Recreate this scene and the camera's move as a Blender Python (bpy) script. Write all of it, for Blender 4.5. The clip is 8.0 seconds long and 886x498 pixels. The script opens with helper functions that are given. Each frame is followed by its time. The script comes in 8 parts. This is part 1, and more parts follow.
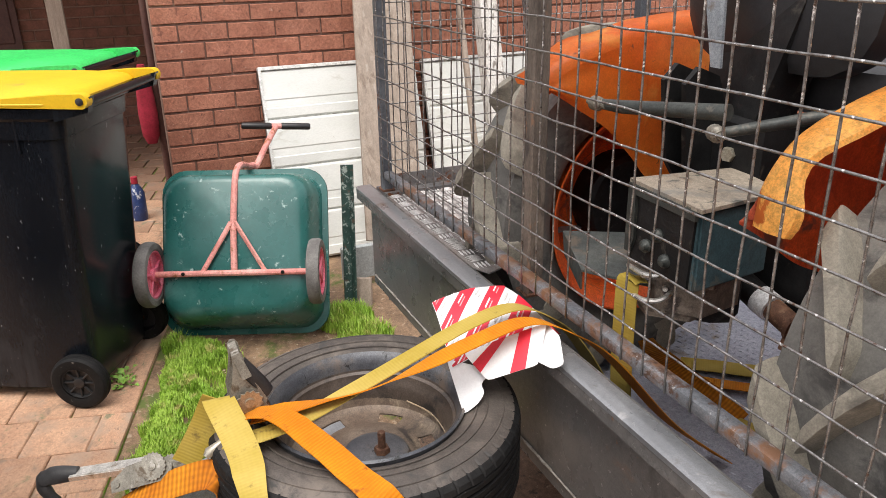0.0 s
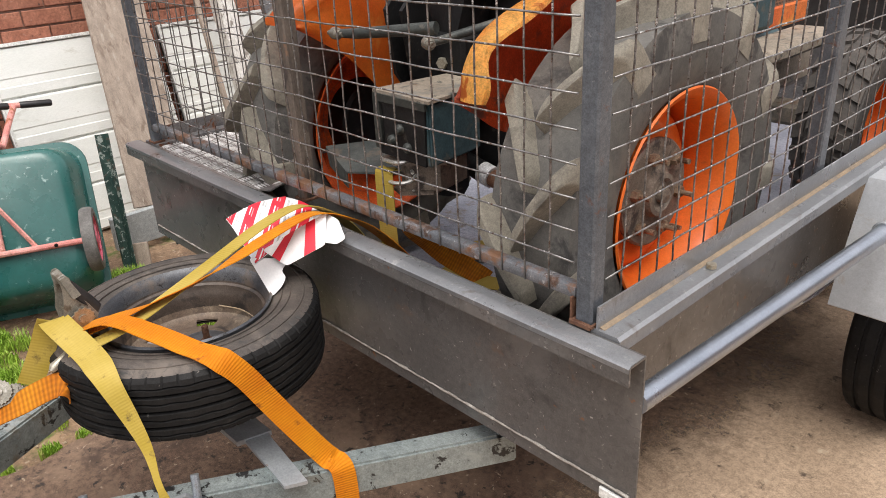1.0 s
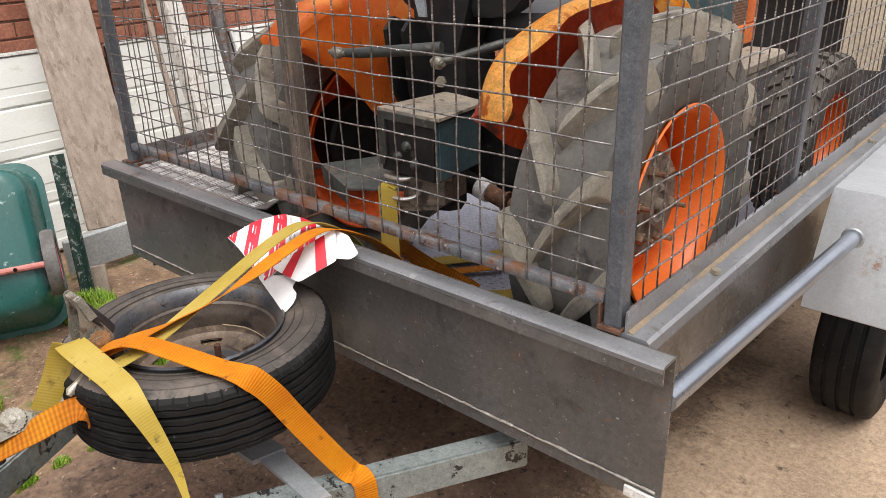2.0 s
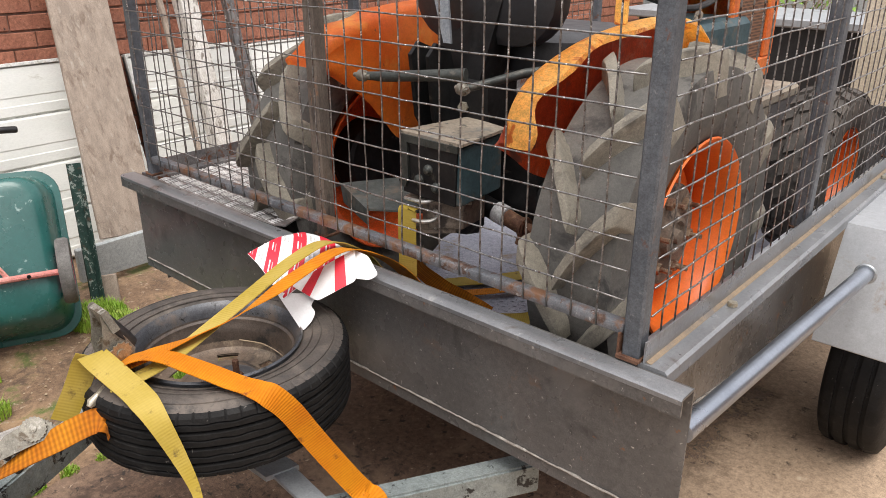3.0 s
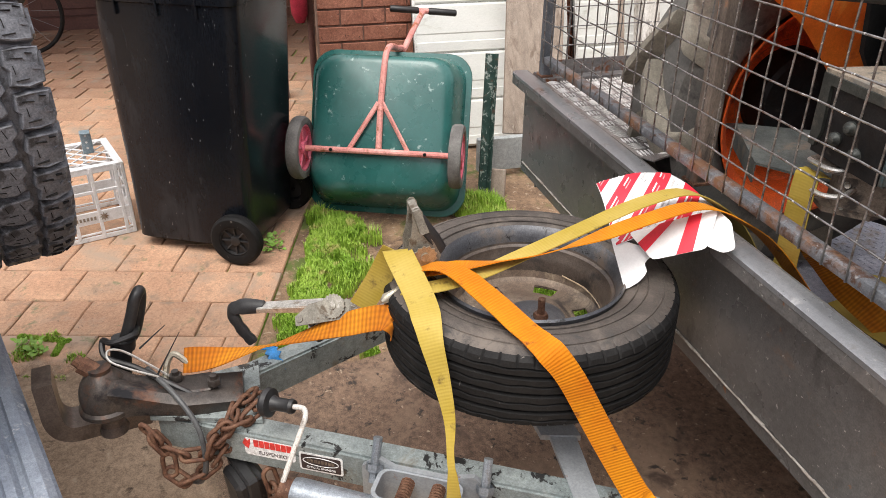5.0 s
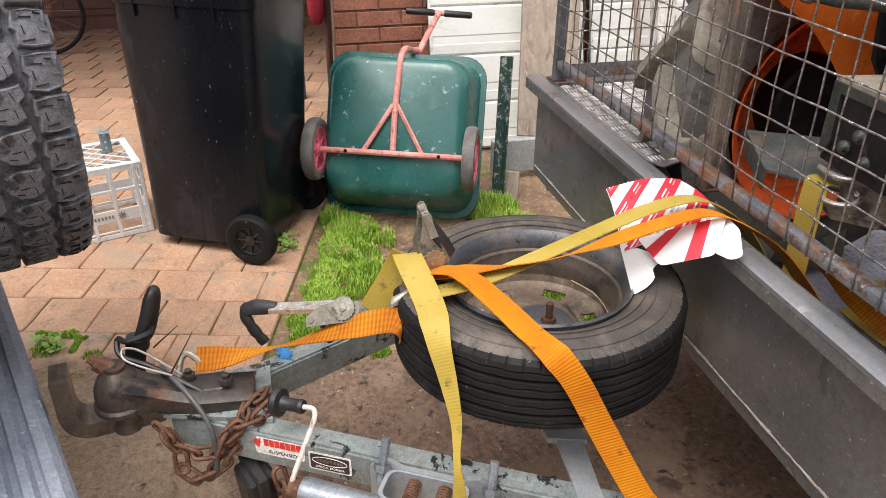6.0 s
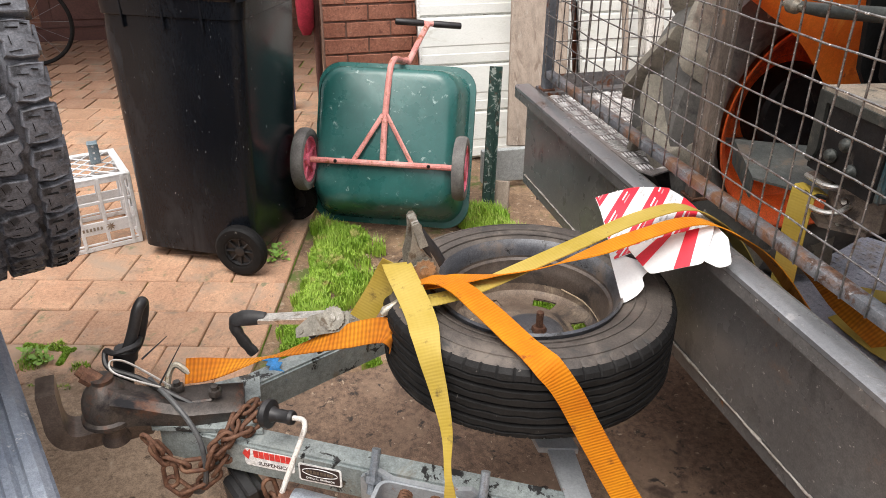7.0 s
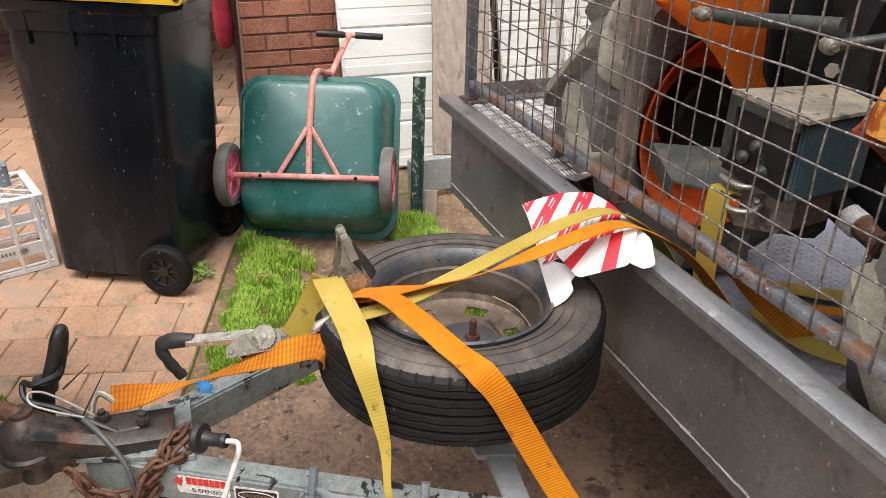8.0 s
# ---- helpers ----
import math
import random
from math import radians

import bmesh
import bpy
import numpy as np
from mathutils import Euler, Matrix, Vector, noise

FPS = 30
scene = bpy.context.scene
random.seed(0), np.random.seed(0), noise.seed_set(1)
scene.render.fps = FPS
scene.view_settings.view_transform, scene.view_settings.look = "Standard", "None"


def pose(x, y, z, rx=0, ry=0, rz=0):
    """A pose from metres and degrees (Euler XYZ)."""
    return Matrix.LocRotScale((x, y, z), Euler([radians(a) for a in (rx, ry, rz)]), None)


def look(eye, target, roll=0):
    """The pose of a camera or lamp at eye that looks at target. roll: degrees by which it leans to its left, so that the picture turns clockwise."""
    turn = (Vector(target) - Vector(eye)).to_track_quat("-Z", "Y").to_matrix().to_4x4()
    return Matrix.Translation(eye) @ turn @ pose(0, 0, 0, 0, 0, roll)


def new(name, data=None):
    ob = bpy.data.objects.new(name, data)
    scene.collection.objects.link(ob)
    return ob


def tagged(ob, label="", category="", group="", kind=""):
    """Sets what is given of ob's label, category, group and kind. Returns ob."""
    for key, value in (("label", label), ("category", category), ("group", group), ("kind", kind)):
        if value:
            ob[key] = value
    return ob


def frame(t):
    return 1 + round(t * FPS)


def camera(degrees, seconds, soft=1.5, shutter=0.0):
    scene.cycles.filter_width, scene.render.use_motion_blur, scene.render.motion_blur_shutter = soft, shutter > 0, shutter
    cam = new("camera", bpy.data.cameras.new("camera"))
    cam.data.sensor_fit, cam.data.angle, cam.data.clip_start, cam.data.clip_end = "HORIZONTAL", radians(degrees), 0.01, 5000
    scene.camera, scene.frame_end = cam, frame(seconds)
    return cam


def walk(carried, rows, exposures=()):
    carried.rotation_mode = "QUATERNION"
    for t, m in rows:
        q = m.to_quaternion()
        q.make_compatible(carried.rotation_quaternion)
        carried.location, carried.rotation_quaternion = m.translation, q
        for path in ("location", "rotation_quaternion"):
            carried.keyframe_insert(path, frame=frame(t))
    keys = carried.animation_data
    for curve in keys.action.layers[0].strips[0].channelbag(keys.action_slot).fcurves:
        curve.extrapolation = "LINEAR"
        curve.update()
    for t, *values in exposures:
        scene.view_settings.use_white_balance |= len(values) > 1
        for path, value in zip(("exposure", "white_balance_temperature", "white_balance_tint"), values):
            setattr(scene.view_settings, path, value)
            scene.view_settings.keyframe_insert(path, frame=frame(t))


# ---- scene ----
cam = camera(60.3, 8.0, soft=0.5)
PATH = [
    (0, (0.25, -0.704, 1.55), (-1.457, 0.028, 0.809), -1.0),
    (0.5, (0.401, -0.852, 1.559), (-1.101, 0.209, 0.773), -2.0),
    (1, (0.559, -0.938, 1.547), (-0.785, 0.28, 0.705), -3.1),
    (1.5, (0.514, -1.047, 1.551), (-0.743, 0.262, 0.71), -3.0),
    (1.7, (0.477, -1.086, 1.555), (-0.757, 0.255, 0.729), -2.8),
    (2.8, (0.432, -1.121, 1.585), (-0.765, 0.286, 0.818), -0.2),
    (3, (0.428, -1.139, 1.586), (-0.801, 0.24, 0.819), -0.0),
    (3.5, (0.401, -1.163, 1.562), (-0.996, 0.023, 0.761), 0.1),
    (4, (0.344, -1.019, 1.528), (-1.245, -0.156, 0.674), 0.2),
    (4.5, (0.29, -0.867, 1.523), (-1.393, -0.309, 0.597), 0.2),
    (4.7, (0.278, -0.857, 1.507), (-1.412, -0.374, 0.553), 0.3),
    (6, (0.292, -0.842, 1.524), (-1.416, -0.442, 0.563), 0.3),
    (6.5, (0.294, -0.846, 1.523), (-1.42, -0.442, 0.575), 0.4),
    (7, (0.292, -0.84, 1.523), (-1.422, -0.414, 0.585), 0.4),
    (7.5, (0.29, -0.841, 1.522), (-1.416, -0.372, 0.59), 0.4),
    (8, (0.29, -0.84, 1.526), (-1.383, -0.236, 0.611), 0.8),
]
SKY, SUN = 0.165, 2.6
walk(cam, [(t, look(eye, target, roll)) for t, eye, target, roll in PATH], exposures=[(0, 0.28), (0.8, 0.17), (1.5, 0.15), (3, 0.15), (4, 0.27), (8, 0.29)])

# ---- world and light: an overcast day, open sky above a driveway ----
world = bpy.data.worlds.new("overcast")
scene.world = world
world.use_nodes = True
wn = world.node_tree.nodes
sky = wn.new("ShaderNodeTexSky")
sky.sky_type = "NISHITA"
sky.sun_disc = False
sky.sun_elevation, sky.sun_rotation = radians(67), radians(128)
sky.air_density, sky.dust_density, sky.ozone_density = 1.0, 4.0, 1.0
cloud = wn.new("ShaderNodeMixRGB")
cloud.inputs[0].default_value = 0.72
cloud.inputs[2].default_value = (9.0, 8.5, 8.4, 1)
world.node_tree.links.new(sky.outputs[0], cloud.inputs[1])
world.node_tree.links.new(cloud.outputs[0], wn["Background"].inputs[0])
wn["Background"].inputs[1].default_value = SKY
sun = new("sun", bpy.data.lights.new("sun", "SUN"))
sun.data.energy, sun.data.angle, sun.data.color = SUN, radians(40), (1.0, 0.965, 0.92)
sun.matrix_world = look((1.35, -1.05, 4), (0, 0, 0))


# ---- materials ----
def shader(name):
    m = bpy.data.materials.new(name)
    m.use_nodes = True
    return m, m.node_tree.nodes, m.node_tree.links, m.node_tree.nodes["Principled BSDF"]


def noise_node(n, l, coord, scale, detail=4.0, rough=0.55, dist=0.0):
    t = n.new("ShaderNodeTexNoise")
    t.inputs["Scale"].default_value = scale
    t.inputs["Detail"].default_value = detail
    t.inputs["Roughness"].default_value = rough
    t.inputs["Distortion"].default_value = dist
    l.new(coord, t.inputs["Vector"])
    return t.outputs["Fac"]


def ramp_node(n, l, fac, lo, hi, a=(0, 0, 0), b=(1, 1, 1)):
    r = n.new("ShaderNodeValToRGB")
    r.color_ramp.elements[0].position, r.color_ramp.elements[1].position = lo, hi
    r.color_ramp.elements[0].color, r.color_ramp.elements[1].color = (*a, 1), (*b, 1)
    l.new(fac, r.inputs[0])
    return r.outputs[0]


def mix_node(n, l, fac, a, b, kind="MIX"):
    x = n.new("ShaderNodeMixRGB")
    x.blend_type = kind
    for sock, v in zip(x.inputs, (fac, a, b)):
        if isinstance(v, (int, float)):
            sock.default_value = v
        elif isinstance(v, tuple):
            sock.default_value = (*v, 1)
        else:
            l.new(v, sock)
    return x.outputs[0]


def surf(name, a, b, scale=6.0, fine=70.0, rough=0.6, rough2=None, metal=0.0, bump=0.15, spots=(), rnd=0.0, island=False, grain=0.25, spec=0.5,
         stretch=(1, 1, 1), world_space=False, coat=0.0):
    """A surface of two colours in soft patches, fine grain with relief, and spots of other colours: (colour, scale, from, to)."""
    m, n, l, p = shader(name)
    tc = n.new("ShaderNodeTexCoord")
    mp = n.new("ShaderNodeMapping")
    mp.inputs["Scale"].default_value = stretch
    if world_space:
        l.new(n.new("ShaderNodeNewGeometry").outputs["Position"], mp.inputs[0])
    else:
        l.new(tc.outputs["Object"], mp.inputs[0])
    co = mp.outputs[0]
    rand = n.new("ShaderNodeNewGeometry").outputs["Random Per Island"] if island else n.new("ShaderNodeObjectInfo").outputs["Random"]
    if rnd and not world_space:
        shift = n.new("ShaderNodeVectorMath")
        shift.operation = "MULTIPLY_ADD"
        l.new(rand, shift.inputs[0])
        shift.inputs[1].default_value = (7.3, 5.1, 3.7)
        l.new(co, shift.inputs[2])
        co = shift.outputs[0]
    col = mix_node(n, l, ramp_node(n, l, noise_node(n, l, co, scale, 5), 0.38, 0.62), a, b)
    fn = noise_node(n, l, co, fine, 6, 0.65)
    col = mix_node(n, l, grain, col, ramp_node(n, l, fn, 0.34, 0.66, (0.2, 0.2, 0.2), (1.7, 1.7, 1.7)), "MULTIPLY")
    tiny = noise_node(n, l, co, fine * 4.0, 3, 0.7)
    col = mix_node(n, l, min(0.3, grain * 0.9), col, ramp_node(n, l, tiny, 0.36, 0.64, (0.35, 0.35, 0.35), (1.6, 1.6, 1.6)), "MULTIPLY")
    if rnd:
        col = mix_node(n, l, rnd, col, ramp_node(n, l, rand, 0.0, 1.0, (0.45, 0.45, 0.45), (1.5, 1.45, 1.4)), "MULTIPLY")
    for c, s, lo, hi in spots:
        col = mix_node(n, l, ramp_node(n, l, noise_node(n, l, co, s, 7, 0.68, 0.4), 0.5 + (lo - 0.5) * 0.62, 0.5 + (hi - 0.5) * 0.66), col, c)
    l.new(col, p.inputs["Base Color"])
    r2 = rough if rough2 is None else rough2
    l.new(ramp_node(n, l, noise_node(n, l, co, scale * 2.3, 5), 0.3, 0.7, (rough,) * 3, (r2,) * 3), p.inputs["Roughness"])
    p.inputs["Metallic"].default_value = metal
    p.inputs["Specular IOR Level"].default_value = spec
    p.inputs["Coat Weight"].default_value = coat
    if bump:
        bp = n.new("ShaderNodeBump")
        bp.inputs["Strength"].default_value = bump
        bp.inputs["Distance"].default_value = 0.004
        l.new(fn, bp.inputs["Height"])
        l.new(bp.outputs[0], p.inputs["Normal"])
    return m


def webbing(name, a, b, rib=0.26, cross=0.1, pitch=52, rows=40, relief=0.5):
    """Woven strap: ribs across its length (the ribbon's u runs along it), soiled in patches."""
    m, n, l, p = shader(name)
    uv = n.new("ShaderNodeUVMap")
    tc = n.new("ShaderNodeTexCoord")
    w = n.new("ShaderNodeTexWave")
    w.wave_type, w.bands_direction = "BANDS", "X"
    w.inputs["Scale"].default_value = pitch
    w.inputs["Distortion"].default_value = 0.6
    l.new(uv.outputs[0], w.inputs[0])
    w2 = n.new("ShaderNodeTexWave")
    w2.wave_type, w2.bands_direction = "BANDS", "Y"
    w2.inputs["Scale"].default_value = rows
    w2.inputs["Distortion"].default_value = 1.2
    l.new(uv.outputs[0], w2.inputs[0])
    col = mix_node(n, l, ramp_node(n, l, noise_node(n, l, tc.outputs["Object"], 9, 5), 0.35, 0.68), a, b)
    col = mix_node(n, l, rib, col, ramp_node(n, l, w.outputs["Fac"], 0.0, 1.0, (0.4, 0.34, 0.3), (1.3, 1.3, 1.3)), "MULTIPLY")
    col = mix_node(n, l, cross, col, ramp_node(n, l, w2.outputs["Fac"], 0.0, 1.0, (0.5, 0.5, 0.5), (1.1, 1.1, 1.1)), "MULTIPLY")
    col = mix_node(n, l, ramp_node(n, l, noise_node(n, l, tc.outputs["Object"], 30, 6, 0.7), 0.6, 0.74), col, (a[0] * 0.35, a[1] * 0.33, a[2] * 0.5 + 0.01))
    l.new(col, p.inputs["Base Color"])
    p.inputs["Roughness"].default_value = 0.75
    p.inputs["Sheen Weight"].default_value = 0.03
    p.inputs["Specular IOR Level"].default_value = 0.25
    bp = n.new("ShaderNodeBump")
    bp.inputs["Strength"].default_value, bp.inputs["Distance"].default_value = relief, 0.0015
    l.new(w.outputs["Fac"], bp.inputs["Height"])
    l.new(bp.outputs[0], p.inputs["Normal"])
    return m


RUST = (0.16, 0.06, 0.025)
M = {
    "bracket_blue": surf("blue grey steel bracket", (0.24, 0.32, 0.37), (0.3, 0.38, 0.43), 20, 90, 0.45, metal=0.4, bump=0.05),
    "bottle_blue": surf("dark blue plastic", (0.02, 0.04, 0.13), (0.03, 0.06, 0.18), 12, 60, 0.3, bump=0.0, spots=[((0.6, 0.62, 0.65), 14, 0.6, 0.64)]),
    "pale_board": surf("pale cream board", (0.6, 0.53, 0.4), (0.68, 0.6, 0.47), 6, 60, 0.7, bump=0.05),
    "lamp_red": surf("red lamp plastic", (0.75, 0.08, 0.1), (0.8, 0.14, 0.15), 20, 60, 0.25, bump=0.0),
    "print_grey": surf("grey print", (0.55, 0.54, 0.53), (0.62, 0.61, 0.6), 60, 90, 0.5, bump=0.0),
    "print_pink": surf("pale print", (0.78, 0.35, 0.38), (0.82, 0.42, 0.44), 9, 60, 0.5, bump=0.0),
    "zinc_pale": surf("pale zinc steel", (0.62, 0.61, 0.57), (0.72, 0.7, 0.65), 18, 120, 0.28, 0.45, 0.75, 0.05, [((0.3, 0.25, 0.18), 24, 0.6, 0.75)]),
    "rubber_tyre": surf("worn tyre rubber", (0.06, 0.051, 0.045), (0.092, 0.078, 0.068), 4, 80, 0.62, 0.8, 0, 0.22, [((0.15, 0.126, 0.106), 8, 0.48, 0.75), ((0.04, 0.038, 0.036), 14, 0.6, 0.75)]),
    "grey_cable": surf("weathered grey cable", (0.06, 0.062, 0.065), (0.085, 0.088, 0.09), 20, 90, 0.5, bump=0.05),
    "steel_dark": surf("charcoal painted steel", (0.115, 0.111, 0.108), (0.158, 0.153, 0.149), 2.2, 70, 0.22, 0.36, 0.3, 0.05, [((0.21, 0.2, 0.19), 3, 0.57, 0.8), ((0.07, 0.068, 0.067), 8, 0.6, 0.78), ((0.22, 0.13, 0.08), 5, 0.68, 0.84), ((0.26, 0.12, 0.055), 22, 0.73, 0.8), ((0.5, 0.48, 0.45), 75, 0.71, 0.77)], grain=0.2),
    "steel_post": surf("grey painted steel tube", (0.09, 0.1, 0.115), (0.135, 0.148, 0.165), 9, 90, 0.42, 0.58, 0.3, 0.1, [(RUST, 18, 0.68, 0.8), ((0.28, 0.29, 0.3), 50, 0.7, 0.8)]),
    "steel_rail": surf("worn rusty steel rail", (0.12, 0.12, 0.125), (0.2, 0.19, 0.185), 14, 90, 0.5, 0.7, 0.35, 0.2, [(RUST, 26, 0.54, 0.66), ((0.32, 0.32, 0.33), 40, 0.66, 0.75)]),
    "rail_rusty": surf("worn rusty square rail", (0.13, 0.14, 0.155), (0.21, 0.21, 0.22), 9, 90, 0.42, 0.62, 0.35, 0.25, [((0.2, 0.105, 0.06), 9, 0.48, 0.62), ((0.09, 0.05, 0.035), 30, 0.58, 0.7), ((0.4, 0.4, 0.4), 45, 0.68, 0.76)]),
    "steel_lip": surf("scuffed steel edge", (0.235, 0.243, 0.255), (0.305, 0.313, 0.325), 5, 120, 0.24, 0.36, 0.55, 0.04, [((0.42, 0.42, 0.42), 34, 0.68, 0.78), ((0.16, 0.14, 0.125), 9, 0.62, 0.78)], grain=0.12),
    "weld": surf("pale seam sealant", (0.42, 0.4, 0.36), (0.25, 0.22, 0.19), 40, 120, 0.6, bump=0.5),
    # the near-white spots paint small glints along the wire
    "wire": surf("galvanised wire with painted glints", (0.15, 0.145, 0.14), (0.34, 0.335, 0.33), 30, 200, 0.24, 0.45, 0.75, 0.1, [((0.11, 0.06, 0.04), 45, 0.54, 0.7), ((0.9, 0.9, 0.89), 55, 0.62, 0.68)]),
    "galv": surf("dull galvanised steel", (0.34, 0.365, 0.385), (0.41, 0.435, 0.455), 3, 60, 0.4, 0.55, 0.45, 0.04, [((0.28, 0.29, 0.3), 6, 0.6, 0.8), ((0.3, 0.15, 0.07), 9, 0.74, 0.8)], grain=0.12),
    "pipe": surf("bright steel pipe", (0.30, 0.335, 0.39), (0.36, 0.395, 0.45), 5, 90, 0.26, 0.36, 0.85, 0.03, [((0.24, 0.2, 0.18), 18, 0.7, 0.8)], grain=0.08),
    "drawbar": surf("silver grey painted drawbar", (0.2, 0.235, 0.235), (0.275, 0.31, 0.305), 6, 70, 0.42, 0.58, 0.25, 0.1, [((0.33, 0.36, 0.35), 14, 0.62, 0.75), ((0.025, 0.025, 0.025), 20, 0.62, 0.65), ((0.16, 0.12, 0.07), 7, 0.64, 0.8)]),
    "coupling": surf("brown worn coupling iron", (0.045, 0.04, 0.037), (0.078, 0.066, 0.058), 14, 90, 0.34, 0.5, 0.45, 0.2, [((0.13, 0.062, 0.038), 12, 0.6, 0.74), ((0.014, 0.014, 0.016), 10, 0.58, 0.7)]),
    "tongue": surf("brown painted tow tongue", (0.1, 0.078, 0.066), (0.145, 0.115, 0.098), 12, 90, 0.34, 0.5, 0.3, 0.15, [((0.06, 0.045, 0.038), 14, 0.58, 0.74)]),
    "rust": surf("rusty iron", (0.10, 0.045, 0.027), (0.175, 0.088, 0.052), 30, 120, 0.75, metal=0.2, bump=0.5, spots=[((0.25, 0.15, 0.09), 40, 0.62, 0.74)]),
    "zinc_worn": surf("worn grey green plated steel", (0.17, 0.158, 0.13), (0.25, 0.235, 0.195), 25, 120, 0.35, 0.5, 0.35, 0.1, [((0.1, 0.075, 0.05), 30, 0.58, 0.72), ((0.42, 0.4, 0.36), 22, 0.66, 0.76)]),
    "webbing_soiled": surf("soiled wound webbing", (0.34, 0.12, 0.02), (0.2, 0.08, 0.025), 30, 90, 0.8, bump=0.4, spots=[((0.06, 0.035, 0.02), 30, 0.55, 0.7)], stretch=(1, 1, 3)),
    "zinc": surf("brassy zinc plated steel", (0.36, 0.33, 0.26), (0.46, 0.43, 0.35), 25, 120, 0.3, 0.45, 0.65, 0.05, [((0.25, 0.18, 0.1), 30, 0.64, 0.76)]),
    "rubber": surf("worn black rubber", (0.008, 0.008, 0.0085), (0.015, 0.0147, 0.0145), 7, 80, 0.55, 0.75, 0, 0.3, [((0.03, 0.028, 0.026), 9, 0.64, 0.8), ((0.14, 0.13, 0.12), 60, 0.75, 0.8)], spec=0.18),
    "rubber_dusty": surf("dusty brown tyre rubber", (0.055, 0.05, 0.046), (0.088, 0.078, 0.068), 6, 80, 0.75, bump=0.25, spots=[((0.12, 0.1, 0.085), 12, 0.56, 0.76)]),
    "rubber_mud": surf("grey dusty tractor rubber", (0.205, 0.19, 0.155), (0.275, 0.253, 0.206), 4, 80, 0.85, bump=0.2, spots=[((0.11, 0.1, 0.084), 7, 0.55, 0.75)], grain=0.2),
    "rubber_car": surf("off-road tyre rubber", (0.085, 0.091, 0.106), (0.13, 0.137, 0.155), 9, 75, 0.36, 0.55, 0, 0.45, [((0.17, 0.125, 0.08), 11, 0.74, 0.81), ((0.025, 0.026, 0.03), 22, 0.58, 0.7), ((0.19, 0.198, 0.22), 34, 0.64, 0.78)], grain=0.4),
    "rim_brown": surf("brown rusty steel wheel", (0.135, 0.097, 0.072), (0.21, 0.162, 0.12), 9, 80, 0.5, 0.7, 0.2, 0.2, [((0.34, 0.27, 0.19), 12, 0.63, 0.77), ((0.065, 0.052, 0.046), 10, 0.58, 0.72)]),
    "rim_dark": surf("dirty brown rim barrel", (0.072, 0.056, 0.046), (0.11, 0.086, 0.07), 8, 80, 0.36, 0.55, 0.15, 0.15, [((0.16, 0.12, 0.088), 9, 0.6, 0.77), ((0.03, 0.027, 0.026), 12, 0.58, 0.72)]),
    "rim_blue": surf("dark blue grey wheel flange", (0.075, 0.08, 0.092), (0.125, 0.125, 0.13), 8, 80, 0.27, 0.42, 0.25, 0.1, [((0.19, 0.15, 0.12), 9, 0.55, 0.75), ((0.02, 0.02, 0.02), 30, 0.66, 0.72)]),
    "orange": surf("faded orange paint", (0.56, 0.095, 0.015), (0.68, 0.165, 0.028), 4, 60, 0.38, 0.58, 0, 0.08, [((0.84, 0.42, 0.08), 3.2, 0.5, 0.7), ((0.36, 0.07, 0.02), 14, 0.64, 0.74)]),
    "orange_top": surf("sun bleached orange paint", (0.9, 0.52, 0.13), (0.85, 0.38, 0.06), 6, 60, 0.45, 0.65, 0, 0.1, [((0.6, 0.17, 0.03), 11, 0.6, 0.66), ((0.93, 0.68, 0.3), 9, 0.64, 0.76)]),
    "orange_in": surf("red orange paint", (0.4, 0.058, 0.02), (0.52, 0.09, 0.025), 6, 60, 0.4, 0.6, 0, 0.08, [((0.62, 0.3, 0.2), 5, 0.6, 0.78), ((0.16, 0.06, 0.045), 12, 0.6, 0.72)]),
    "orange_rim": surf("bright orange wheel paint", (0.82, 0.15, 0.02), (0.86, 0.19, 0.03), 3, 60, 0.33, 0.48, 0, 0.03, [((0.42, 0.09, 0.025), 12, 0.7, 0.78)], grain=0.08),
    # far wheel's orange painted darker and redder for its shaded inside
    "red_rim": surf("darker red copy of the wheel orange", (0.62, 0.085, 0.015), (0.7, 0.12, 0.02), 5, 60, 0.45, 0.6, 0, 0.05, [((0.25, 0.06, 0.03), 12, 0.62, 0.74)]),
    "rubber_mid": surf("dusty tractor rubber, dark also for shade between lugs", (0.105, 0.102, 0.095), (0.15, 0.143, 0.13), 5, 80, 0.8, bump=0.15, spots=[((0.06, 0.058, 0.055), 10, 0.56, 0.7), ((0.17, 0.16, 0.135), 4, 0.6, 0.8)], grain=0.14),
    "iron_dark": surf("dark greenish iron", (0.035, 0.04, 0.038), (0.06, 0.066, 0.06), 14, 80, 0.4, 0.6, 0.3, 0.1, [((0.13, 0.12, 0.1), 18, 0.62, 0.76)]),
    "plate_grey": surf("grey green steel plate", (0.07, 0.082, 0.08), (0.11, 0.12, 0.113), 12, 80, 0.4, 0.6, 0.3, 0.1, [((0.17, 0.14, 0.11), 14, 0.6, 0.75)]),
    "post_brown": surf("brown weathered steel post", (0.115, 0.095, 0.08), (0.18, 0.15, 0.125), 8, 60, 0.6, 0.75, 0.2, 0.2, [((0.06, 0.05, 0.045), 12, 0.58, 0.72), ((0.24, 0.14, 0.09), 20, 0.66, 0.76)], stretch=(2, 2, 0.6)),
    # tan dirt; its pale colour also stands in for light on open ground
    "dry_dirt": surf("dry tan dirt and lit ground", (0.42, 0.31, 0.215), (0.31, 0.225, 0.152), 1.7, 60, 0.9, bump=0.5, world_space=True, grain=0.3,
